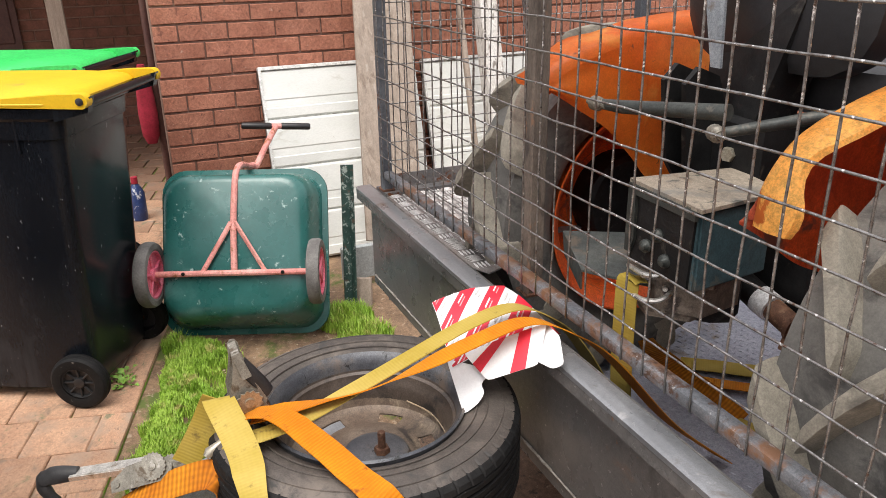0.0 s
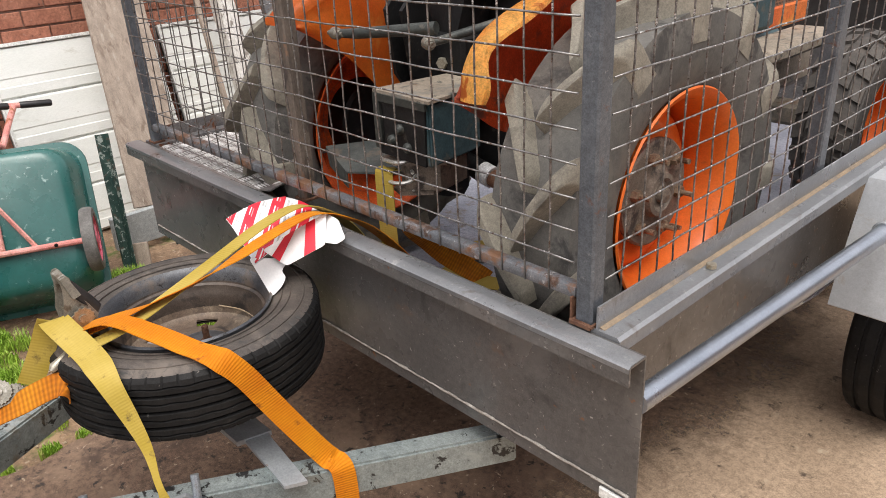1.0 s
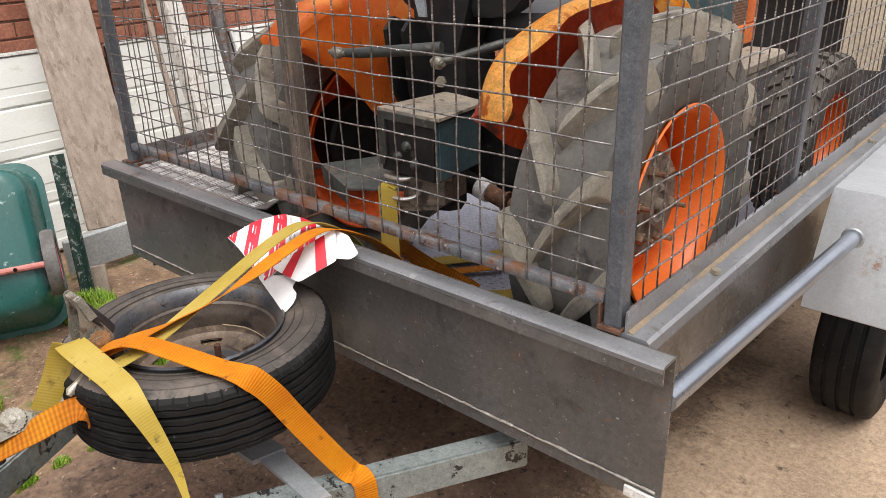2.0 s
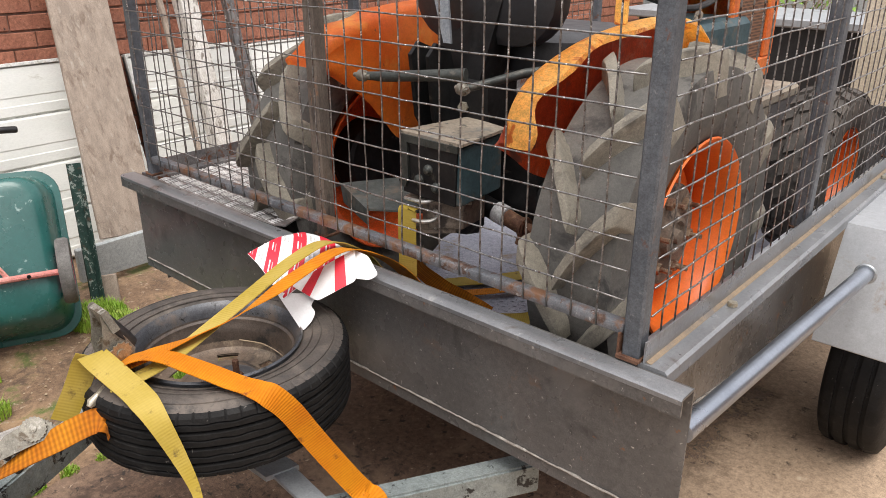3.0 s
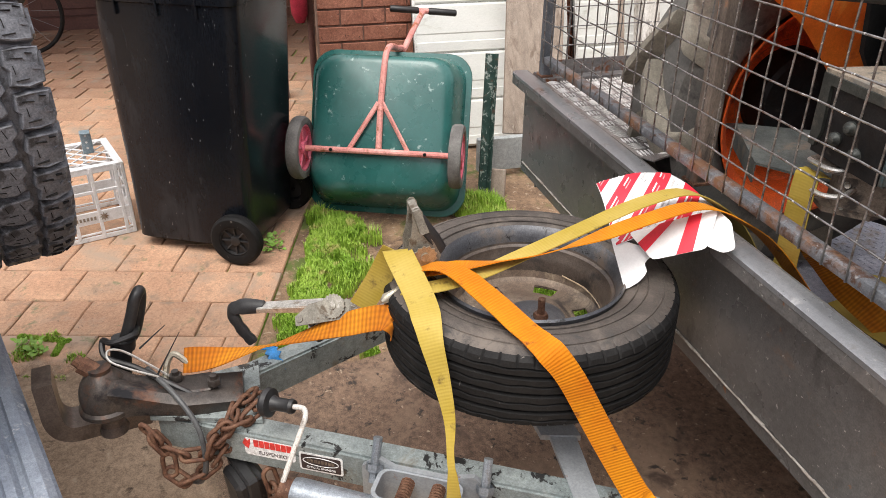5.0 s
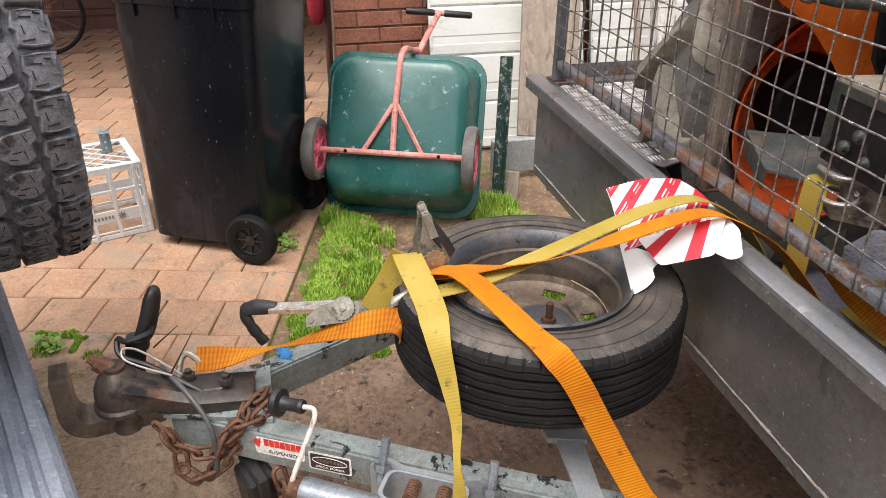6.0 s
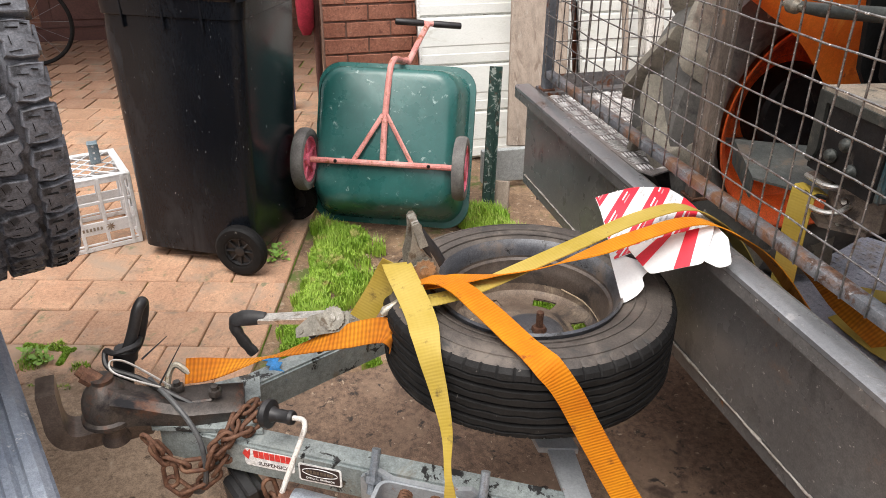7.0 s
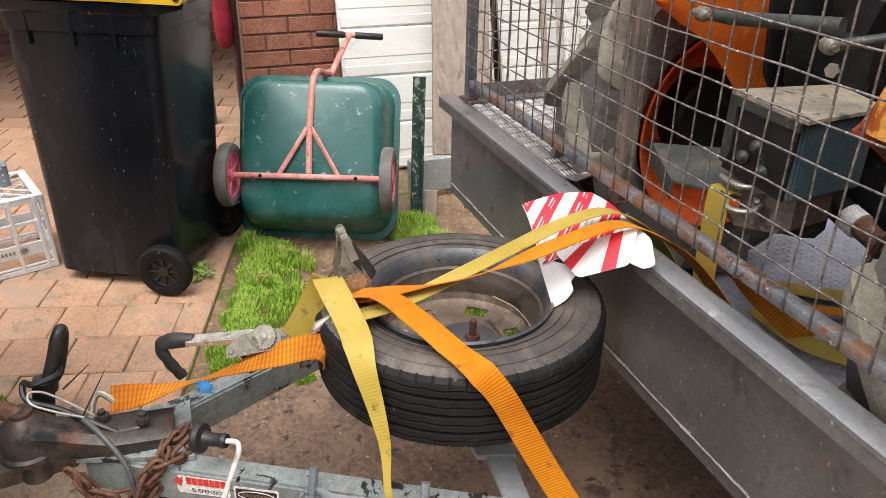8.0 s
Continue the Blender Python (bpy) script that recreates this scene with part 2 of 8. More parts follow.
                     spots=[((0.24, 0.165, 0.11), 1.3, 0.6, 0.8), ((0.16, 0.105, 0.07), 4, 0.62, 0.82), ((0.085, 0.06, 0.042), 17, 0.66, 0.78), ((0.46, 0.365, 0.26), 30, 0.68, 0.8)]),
    "hub_brown": surf("dusty brown hub casting", (0.17, 0.135, 0.105), (0.25, 0.205, 0.16), 14, 80, 0.55, 0.72, 0.2, 0.25, [((0.07, 0.058, 0.05), 14, 0.56, 0.7), ((0.36, 0.3, 0.24), 20, 0.64, 0.76)]),
    "stud_brown": surf("rust stained plated stud", (0.3, 0.22, 0.15), (0.4, 0.32, 0.23), 30, 90, 0.4, 0.6, 0.6, 0.15, [((0.16, 0.08, 0.05), 30, 0.55, 0.7)]),
    "galv_rusty": surf("galvanised sheet with rust streaks", (0.40, 0.42, 0.44), (0.47, 0.49, 0.51), 3, 60, 0.4, 0.55, 0.4, 0.04, [((0.34, 0.35, 0.36), 6, 0.6, 0.8), ((0.33, 0.26, 0.2), 4.5, 0.66, 0.78), ((0.3, 0.14, 0.06), 6, 0.72, 0.78)], grain=0.08, stretch=(1, 2.2, 0.8)),
    "orange_bleach": surf("sun bleached mottled orange paint", (0.82, 0.235, 0.03), (0.7, 0.14, 0.018), 3, 60, 0.36, 0.55, 0, 0.05, [((0.9, 0.46, 0.1), 2.6, 0.58, 0.78), ((0.5, 0.09, 0.02), 7, 0.66, 0.8), ((0.25, 0.08, 0.04), 30, 0.72, 0.78)], grain=0.1),
    "teal": surf("dark teal tractor paint", (0.035, 0.072, 0.085), (0.055, 0.098, 0.112), 7, 60, 0.5, 0.7, 0.1, 0.15, [((0.12, 0.11, 0.09), 11, 0.6, 0.72)]),
    "teal_dusty": surf("dusty tan plate", (0.25, 0.21, 0.165), (0.32, 0.275, 0.215), 9, 80, 0.75, bump=0.2, spots=[((0.16, 0.16, 0.15), 6, 0.56, 0.74), ((0.2, 0.11, 0.06), 11, 0.62, 0.74), ((0.07, 0.07, 0.06), 22, 0.62, 0.7)]),
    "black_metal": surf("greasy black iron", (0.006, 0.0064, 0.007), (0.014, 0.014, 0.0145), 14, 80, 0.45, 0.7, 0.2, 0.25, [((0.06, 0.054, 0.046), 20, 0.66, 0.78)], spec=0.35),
    "black_vinyl": surf("black seat vinyl", (0.013, 0.014, 0.017), (0.022, 0.023, 0.026), 6, 90, 0.4, 0.55, 0, 0.1),
    "bin": surf("black moulded bin plastic", (0.0055, 0.0068, 0.0096), (0.0095, 0.0116, 0.0155), 4, 150, 0.17, 0.28, 0, 0.03, [((0.021, 0.024, 0.029), 7, 0.62, 0.8), ((0.32, 0.32, 0.32), 80, 0.77, 0.8)], spec=0.32, stretch=(1, 1, 0.35)),
    "yellow": surf("yellow plastic", (0.66, 0.39, 0.005), (0.72, 0.45, 0.008), 4, 90, 0.45, 0.55, 0, 0.04, [((0.45, 0.31, 0.04), 12, 0.68, 0.8)], grain=0.08),
    "green_lid": surf("bright green plastic", (0.03, 0.5, 0.1), (0.05, 0.58, 0.13), 4, 90, 0.4, 0.5, 0, 0.04),
    "black_plastic": surf("black plastic", (0.016, 0.016, 0.017), (0.028, 0.028, 0.029), 20, 120, 0.38, 0.5, 0, 0.05),
    "tub": surf("scuffed dark green plastic", (0.014, 0.098, 0.088), (0.024, 0.13, 0.118), 5, 90, 0.22, 0.36, 0, 0.05, [((0.06, 0.18, 0.165), 6, 0.58, 0.8), ((0.3, 0.42, 0.4), 26, 0.7, 0.75)], spec=0.7, grain=0.12),
    "pink": surf("faded pink red paint", (0.62, 0.235, 0.21), (0.74, 0.36, 0.32), 7, 90, 0.55, 0.7, 0.05, 0.1, [((0.33, 0.12, 0.06), 18, 0.6, 0.72)]),
    "pink_hub": surf("pink plastic wheel", (0.74, 0.16, 0.24), (0.8, 0.23, 0.3), 7, 90, 0.5, bump=0.05),
    "grey_rubber": surf("grey perished rubber", (0.12, 0.115, 0.11), (0.19, 0.185, 0.175), 14, 120, 0.8, bump=0.2),
    "crate": surf("pale grey plastic", (0.66, 0.67, 0.68), (0.74, 0.75, 0.76), 8, 90, 0.45, 0.6, 0, 0.05, [((0.46, 0.45, 0.43), 15, 0.62, 0.75)], grain=0.1),
    "white_board": surf("white painted sheet metal", (0.76, 0.78, 0.74), (0.82, 0.835, 0.8), 3, 60, 0.45, 0.6, 0, 0.03, [((0.6, 0.6, 0.54), 5, 0.64, 0.82), ((0.5, 0.46, 0.4), 30, 0.76, 0.82)], stretch=(1, 1, 3), grain=0.06),
    "white_edge": surf("grubby white edge", (0.66, 0.67, 0.64), (0.76, 0.77, 0.74), 9, 60, 0.5, bump=0.05, spots=[((0.35, 0.33, 0.3), 14, 0.6, 0.75)]),
    "grey_board": surf("weathered grey painted board", (0.32, 0.35, 0.36), (0.42, 0.45, 0.45), 5, 60, 0.6, bump=0.1),
    "wood": surf("weathered grey brown timber", (0.29, 0.235, 0.19), (0.38, 0.31, 0.25), 4, 45, 0.8, bump=0.3, grain=0.28, stretch=(9, 9, 0.5), spots=[((0.2, 0.15, 0.115), 2.4, 0.58, 0.75), ((0.44, 0.39, 0.33), 5, 0.62, 0.8)]),
    "wood_white": surf("flaking white painted timber", (0.58, 0.55, 0.5), (0.68, 0.66, 0.62), 8, 60, 0.7, bump=0.3, spots=[((0.25, 0.22, 0.19), 12, 0.58, 0.68)], stretch=(3, 3, 1)),
    "picket": surf("dark green flaking metal post", (0.014, 0.04, 0.034), (0.03, 0.07, 0.058), 20, 90, 0.5, 0.7, 0.1, 0.3, [((0.3, 0.34, 0.31), 32, 0.58, 0.64), ((0.1, 0.07, 0.05), 30, 0.62, 0.72)]),
    "brick": surf("red brown brick", (0.34, 0.135, 0.085), (0.43, 0.185, 0.12), 9, 70, 0.85, bump=0.55, rnd=0.2, grain=0.34, spots=[((0.2, 0.08, 0.055), 22, 0.64, 0.76), ((0.05, 0.03, 0.025), 55, 0.72, 0.76), ((0.52, 0.34, 0.26), 40, 0.72, 0.8)]),
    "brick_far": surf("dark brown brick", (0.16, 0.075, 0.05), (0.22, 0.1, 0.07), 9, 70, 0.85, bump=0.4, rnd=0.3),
    "brick_rest": surf("red brown brick", (0.34, 0.135, 0.085), (0.43, 0.185, 0.12), 9, 70, 0.85, bump=0.55, rnd=0.2, island=True, grain=0.34, spots=[((0.2, 0.08, 0.055), 22, 0.64, 0.76), ((0.05, 0.03, 0.025), 55, 0.72, 0.76), ((0.52, 0.34, 0.26), 40, 0.72, 0.8)]),
    # same clay for the far pavers, darkened to paint the passage's shade
    "paver_shaded": surf("salmon clay paver", (0.28, 0.158, 0.102), (0.34, 0.205, 0.137), 5, 90, 0.85, bump=0.35, rnd=0.2, island=True, spots=[((0.28, 0.22, 0.17), 6, 0.56, 0.8), ((0.2, 0.18, 0.12), 13, 0.66, 0.8)]),
    "mortar": surf("pinkish brown mortar", (0.24, 0.15, 0.115), (0.31, 0.2, 0.155), 12, 90, 0.9, bump=0.5),
    "paver": surf("salmon clay paver", (0.42, 0.245, 0.155), (0.5, 0.31, 0.2), 5, 90, 0.85, bump=0.4, rnd=0.3, spots=[((0.36, 0.265, 0.195), 4, 0.52, 0.76), ((0.26, 0.185, 0.13), 9, 0.6, 0.78), ((0.2, 0.19, 0.11), 14, 0.66, 0.78), ((0.18, 0.125, 0.09), 60, 0.68, 0.78)]),
    "joint": surf("sandy joint with moss", (0.3, 0.2, 0.125), (0.2, 0.16, 0.08), 6, 90, 0.95, bump=0.6, spots=[((0.14, 0.24, 0.025), 3, 0.45, 0.56)], world_space=True),
    "concrete": surf("brown stained concrete", (0.2, 0.132, 0.09), (0.135, 0.083, 0.056), 1.6, 60, 0.75, bump=0.5, world_space=True, grain=0.5,
                     spots=[((0.27, 0.185, 0.128), 2.2, 0.54, 0.78), ((0.075, 0.048, 0.035), 6, 0.56, 0.74), ((0.035, 0.027, 0.022), 24, 0.62, 0.72), ((0.42, 0.33, 0.24), 42, 0.69, 0.76)]),
    "dirt": surf("damp brown soil", (0.17, 0.108, 0.066), (0.26, 0.17, 0.106), 4, 60, 0.7, 0.95, bump=0.6, world_space=True, grain=0.4, spots=[((0.36, 0.24, 0.14), 2.6, 0.52, 0.7), ((0.1, 0.13, 0.03), 4, 0.58, 0.7), ((0.1, 0.066, 0.045), 7, 0.58, 0.72), ((0.38, 0.3, 0.22), 30, 0.66, 0.74)]),
    "card_white": surf("white card", (0.8, 0.81, 0.82), (0.84, 0.85, 0.86), 5, 60, 0.6, bump=0.03, grain=0.04),
    "card_red": surf("red printed card", (0.66, 0.02, 0.045), (0.74, 0.035, 0.06), 6, 60, 0.5, bump=0.02, grain=0.06),
    "sticker_white": surf("white sticker", (0.76, 0.76, 0.74), (0.8, 0.8, 0.79), 9, 60, 0.4, bump=0.0, spots=[((0.4, 0.38, 0.34), 22, 0.66, 0.75)]),
    "sticker_red": surf("red sticker ink", (0.6, 0.03, 0.03), (0.66, 0.05, 0.04), 9, 60, 0.4, bump=0.0),
    "sticker_dark": surf("dark sticker ink", (0.03, 0.018, 0.018), (0.05, 0.03, 0.03), 9, 60, 0.4, bump=0.0),
    # pale base colour paints the bars' highlights against the plate
    "checker_bar": surf("worn raised bars with highlights painted in", (0.7, 0.69, 0.67), (0.8, 0.79, 0.77), 9, 90, 0.3, 0.42, 0.35, 0.03),
    "checker": surf("dull aluminium tread plate", (0.2, 0.185, 0.18), (0.27, 0.25, 0.24), 9, 90, 0.45, 0.6, 0.3, 0.12, [((0.14, 0.11, 0.095), 9, 0.55, 0.75)]),
    "silver": surf("silver painted steel", (0.25, 0.28, 0.31), (0.33, 0.36, 0.39), 9, 90, 0.32, 0.45, 0.6, 0.05, [((0.2, 0.17, 0.14), 16, 0.66, 0.8)]),
    "bumper": surf("dark blue grey bumper plastic", (0.2, 0.235, 0.295), (0.27, 0.305, 0.36), 7, 120, 0.35, 0.5, 0, 0.15, [((0.5, 0.51, 0.53), 26, 0.69, 0.75), ((0.33, 0.35, 0.38), 9, 0.58, 0.78)]),
    "car_paint": surf("dark blue car paint", (0.015, 0.018, 0.028), (0.018, 0.022, 0.034), 3, 60, 0.25, 0.3, 0.2, 0.0, coat=0.6),
    "blue": surf("blue tape", (0.02, 0.2, 0.5), (0.03, 0.26, 0.58), 12, 60, 0.5, bump=0.05),
    "red_cloth": surf("crimson cloth", (0.28, 0.012, 0.028), (0.4, 0.022, 0.048), 12, 70, 0.8, bump=0.3),
    "floor_steel": surf("dusty blue grey trailer floor", (0.25, 0.26, 0.31), (0.32, 0.33, 0.385), 6, 70, 0.4, 0.6, 0.3, 0.15, [((0.2, 0.15, 0.1), 5, 0.62, 0.76)]),
    "leaf_dry": surf("dry brown leaf", (0.36, 0.27, 0.17), (0.45, 0.36, 0.25), 20, 60, 0.8, bump=0.2),
    "grass": surf("green grass", (0.22, 0.39, 0.03), (0.36, 0.53, 0.07), 6, 30, 0.6, bump=0.0, world_space=True, grain=0.2, spots=[((0.46, 0.44, 0.14), 14, 0.6, 0.72)]),
    "weed": surf("weed leaf", (0.17, 0.32, 0.045), (0.24, 0.41, 0.07), 30, 60, 0.6, bump=0.0),
    "tape_white": surf("white plastic", (0.7, 0.71, 0.72), (0.78, 0.79, 0.8), 9, 60, 0.4, bump=0.03),
    "door_brown": surf("dark red brown joinery", (0.085, 0.035, 0.03), (0.11, 0.05, 0.04), 7, 60, 0.5, bump=0.1),
    "strap_yellow": webbing("yellow webbing", (0.36, 0.262, 0.035), (0.46, 0.345, 0.085), 0.05, 0.05, relief=0.2),
    "strap_orange": webbing("orange webbing", (0.54, 0.16, 0.001), (0.64, 0.245, 0.004), 0.14, 0.06),
    "strap_net": webbing("soiled open woven orange webbing", (0.40, 0.115, 0.004), (0.60, 0.23, 0.01), 0.42, 0.3, 36, 26),
}


def perforated(name, a, hole, pitch):
    """Sheet with round holes in rows, as a darker dot pattern with relief at its true pitch."""
    m, n, l, p = shader(name)
    tc = n.new("ShaderNodeTexCoord")
    v = n.new("ShaderNodeTexVoronoi")
    v.inputs["Scale"].default_value = 1 / pitch
    v.inputs["Randomness"].default_value = 0.0
    l.new(tc.outputs["Object"], v.inputs["Vector"])
    dots = ramp_node(n, l, v.outputs["Distance"], 0.32, 0.4, hole, a)
    l.new(mix_node(n, l, 0.3, dots, ramp_node(n, l, noise_node(n, l, tc.outputs["Object"], 12, 5), 0.3, 0.7, (0.4, 0.35, 0.3), (1.2, 1.2, 1.2)), "MULTIPLY"), p.inputs["Base Color"])
    p.inputs["Roughness"].default_value = 0.7
    return m


M["grille"] = perforated("perforated brown sheet", (0.26, 0.13, 0.075), (0.05, 0.03, 0.02), 0.012)


# ---- mesh tools ----
def world_of(ob):
    m = Matrix()
    while ob is not None:
        m = ob.matrix_basis @ m
        ob = ob.parent
    return m


def put_mesh(name, bm, material, parent=None, label="", smooth=35, loc=False):
    if parent is not None and not loc:
        bmesh.ops.transform(bm, matrix=world_of(parent).inverted(), verts=bm.verts)
    bmesh.ops.recalc_face_normals(bm, faces=bm.faces)
    me = bpy.data.meshes.new(name)
    bm.to_mesh(me)
    bm.free()
    for m in material if isinstance(material, (list, tuple)) else (material,):
        me.materials.append(M[m])
    if smooth:
        me.shade_smooth()
        me.set_sharp_from_angle(angle=radians(smooth))
    ob = new(name, me)
    if parent is not None:
        ob.parent = parent
    if label:
        tagged(ob, label)
    return ob


def part(name, bm, material, parent, label="", smooth=35, loc=False):
    """Links a bmesh, in world places (loc: in the parent's own), as one mesh under a thing or a part."""
    return put_mesh(name, bm, material, parent, label, smooth, loc)


def thing(name, label, category, group="", at=None):
    ob = new(name)
    ob.empty_display_size = 0.1
    if at is not None:
        ob.matrix_basis = at if isinstance(at, Matrix) else Matrix.Translation(at)
    return tagged(ob, label, category, group)


def box(bm, lo, hi, bevel=0.0, m=None, seg=1):
    vs = [bm.verts.new(Vector((x, y, z))) for x in (lo[0], hi[0]) for y in (lo[1], hi[1]) for z in (lo[2], hi[2])]
    fs = [bm.faces.new([vs[i] for i in f]) for f in ((0, 1, 3, 2), (4, 6, 7, 5), (0, 4, 5, 1), (2, 3, 7, 6), (0, 2, 6, 4), (1, 5, 7, 3))]
    out = vs
    if bevel:
        es = list({e for f in fs for e in f.edges})
        out = [v for v in bmesh.ops.bevel(bm, geom=es, offset=bevel, segments=seg, affect="EDGES", profile=0.5)["verts"]]
    if m is not None:
        for v in set(out):
            v.co = m @ v.co
    return out


def prism(bm, poly, a, b, m=None):
    """poly: points in a plane as 3-vectors; a, b: offsets between which it is drawn out."""
    lo = [bm.verts.new(Vector(p) + Vector(a)) for p in poly]
    hi = [bm.verts.new(Vector(p) + Vector(b)) for p in poly]
    bm.faces.new(lo)
    bm.faces.new(hi[::-1])
    for i in range(len(poly)):
        j = (i + 1) % len(poly)
        bm.faces.new((lo[i], hi[i], hi[j], lo[j]))
    if m is not None:
        for v in lo + hi:
            v.co = m @ v.co
    return lo + hi


def smooth_path(pts, n=6):
    """Points of a Catmull-Rom curve through pts."""
    p = [Vector(q) for q in pts]
    p = [2 * p[0] - p[1]] + p + [2 * p[-1] - p[-2]]
    out = []
    for i in range(1, len(p) - 2):
        for k in range(n):
            t = k / n
            out.append(0.5 * (2 * p[i] + (p[i + 1] - p[i - 1]) * t + (2 * p[i - 1] - 5 * p[i] + 4 * p[i + 1] - p[i + 2]) * t * t
                              + (3 * p[i] - p[i - 1] - 3 * p[i + 1] + p[i + 2]) * t ** 3))
    return out + [p[-2]]


def tube(bm, pts, r, seg=8, closed=False, squash=1.0):
    """A round bar along pts; r: one radius or one a point."""
    p = [Vector(q) for q in pts]
    n = len(p)
    rr = [r] * n if isinstance(r, (int, float)) else list(r)
    d = [((p[(i + 1) % n] - p[i - 1]) if closed or 0 < i < n - 1 else (p[1] - p[0] if i == 0 else p[-1] - p[-2])).normalized() for i in range(n)]
    side = d[0].orthogonal().normalized()
    rings = []
    for i in range(n):
        side = (side - d[i] * side.dot(d[i])).normalized()
        up = d[i].cross(side)
        rings.append([bm.verts.new(p[i] + rr[i] * (math.cos(a) * side + squash * math.sin(a) * up)) for a in (2 * math.pi * k / seg for k in range(seg))])
    for i in range(n if closed else n - 1):
        a, b = rings[i], rings[(i + 1) % n]
        for k in range(seg):
            bm.faces.new((a[k], a[(k + 1) % seg], b[(k + 1) % seg], b[k]))
    if not closed:
        bm.faces.new(rings[0][::-1])
        bm.faces.new(rings[-1])
    return rings


def lathe(bm, prof, seg=32, m=None, closed=False, shift=None, arc=None):
    """Turns a profile of (radius, height) round z. shift(i, j): a change of radius at ring point i, profile point j."""
    m = m or Matrix()
    full = arc is None
    n = seg if full else seg + 1
    rings = []
    for i in range(n):
        a = 2 * math.pi * i / seg if full else arc[0] + (arc[1] - arc[0]) * i / seg
        rings.append([bm.verts.new(m @ Vector(((r + (shift(i, j) if shift else 0)) * math.cos(a), (r + (shift(i, j) if shift else 0)) * math.sin(a), h))) for j, (r, h) in enumerate(prof)])
    k = len(prof)
    for i in range(n if full else n - 1):
        a, b = rings[i], rings[(i + 1) % n]
        for j in range(k if closed else k - 1):
            bm.faces.new((a[j], b[j], b[(j + 1) % k], a[(j + 1) % k]))
    return rings


def ribbon(bm, pts, across, w, th=0.002):
    """A flat strap along pts; across: the direction over its width at each point; u of its map runs along it in metres."""
    p = [Vector(q) for q in pts]
    n = len(p)
    uv = bm.loops.layers.uv.verify()
    rows, s = [], [0.0]
    for i in range(n):
        if i:
            s.append(s[-1] + (p[i] - p[i - 1]).length)
        d = (p[min(i + 1, n - 1)] - p[max(i - 1, 0)]).normalized()
        c = Vector(across[i] if isinstance(across, list) else across)
        c = (c - d * c.dot(d)).normalized()
        up = d.cross(c) * th / 2
        wi = w[i] if isinstance(w, list) else w
        rows.append([bm.verts.new(p[i] + c * wi * k / 2 + up * q) for k, q in ((-1, 1), (0, 1), (1, 1), (1, -1), (0, -1), (-1, -1))])
    vv = (0, 0.5, 1, 1, 0.5, 0)
    for i in range(n - 1):
        for k in range(6):
            f = bm.faces.new((rows[i][k], rows[i][(k + 1) % 6], rows[i + 1][(k + 1) % 6], rows[i + 1][k]))
            for lp, (u, v) in zip(f.loops, ((s[i], vv[k]), (s[i], vv[(k + 1) % 6]), (s[i + 1], vv[(k + 1) % 6]), (s[i + 1], vv[k]))):
                lp[uv].uv = (u, v * 0.05)
    bm.faces.new(rows[0][::-1])
    bm.faces.new(rows[-1])


def copies(name, mesh, parent, matrices, label=""):
    """Parts that share one mesh, each at a world matrix."""
    inv = world_of(parent).inverted()
    for m in matrices:
        ob = new(name, mesh)
        ob.parent = parent
        ob.matrix_basis = inv @ m
        if label:
            tagged(ob, label)


def mesh_of(name, bm, material, smooth=30):
    bmesh.ops.recalc_face_normals(bm, faces=bm.faces)
    me = bpy.data.meshes.new(name)
    bm.to_mesh(me)
    bm.free()
    me.materials.append(M[material])
    if smooth:
        me.shade_smooth()
        me.set_sharp_from_angle(angle=radians(smooth))
    return me


def between(a, b):
    """A matrix whose z runs from a to b, with its origin at a."""
    a, b = Vector(a), Vector(b)
    return Matrix.Translation(a) @ (b - a).to_track_quat("Z", "Y").to_matrix().to_4x4()


def rod(bm, a, b, r, seg=10):
    return tube(bm, [a, b], r, seg)


def hexhead(bm, at, axis, r=0.009, h=0.007):
    m = between(at, Vector(at) + Vector(axis))
    lathe(bm, [(0.0005, h), (r * 0.9, h), (r, h * 0.8), (r, 0)], 6, m)


def round_rect(w, h, r, n=5):
    out = []
    for cx, cy, a0 in ((w / 2 - r, h / 2 - r, 0), (-w / 2 + r, h / 2 - r, 90), (-w / 2 + r, -h / 2 + r, 180), (w / 2 - r, -h / 2 + r, 270)):
        for k in range(n + 1):
            a = radians(a0 + 90 * k / n)
            out.append((cx + r * math.cos(a), cy + r * math.sin(a)))
    return out


def loft(bm, loops, cap0=True, cap1=True):
    """Skins rings of 3-vectors that have the same count."""
    vs = [[bm.verts.new(Vector(p)) for p in lp] for lp in loops]
    n = len(vs[0])
    for a, b in zip(vs, vs[1:]):
        for k in range(n):
            bm.faces.new((a[k], a[(k + 1) % n], b[(k + 1) % n], b[k]))
    if cap0:
        bm.faces.new(vs[0][::-1])
    if cap1:
        bm.faces.new(vs[-1])
    return vs


def lettering(text, size, m, material, parent, name="lettering"):
    """Raised letters as a mesh, centred at m's origin, reading along its x."""
    cu = bpy.data.curves.new(name, "FONT")
    cu.body, cu.size, cu.align_x, cu.align_y, cu.extrude = text, size, "CENTER", "CENTER", 0.0003
    tmp = bpy.data.objects.new(name, cu)
    me = bpy.data.meshes.new_from_object(tmp)
    bpy.data.objects.remove(tmp)
    me.transform(world_of(parent).inverted() @ m)
    me.materials.append(M[material])
    ob = new(name, me)
    ob.parent = parent
    return ob


# ---- the place ----
def structure(name, bm, material, label="", smooth=35):
    return tagged(put_mesh(name, bm, material, None, label, smooth), kind="structure")


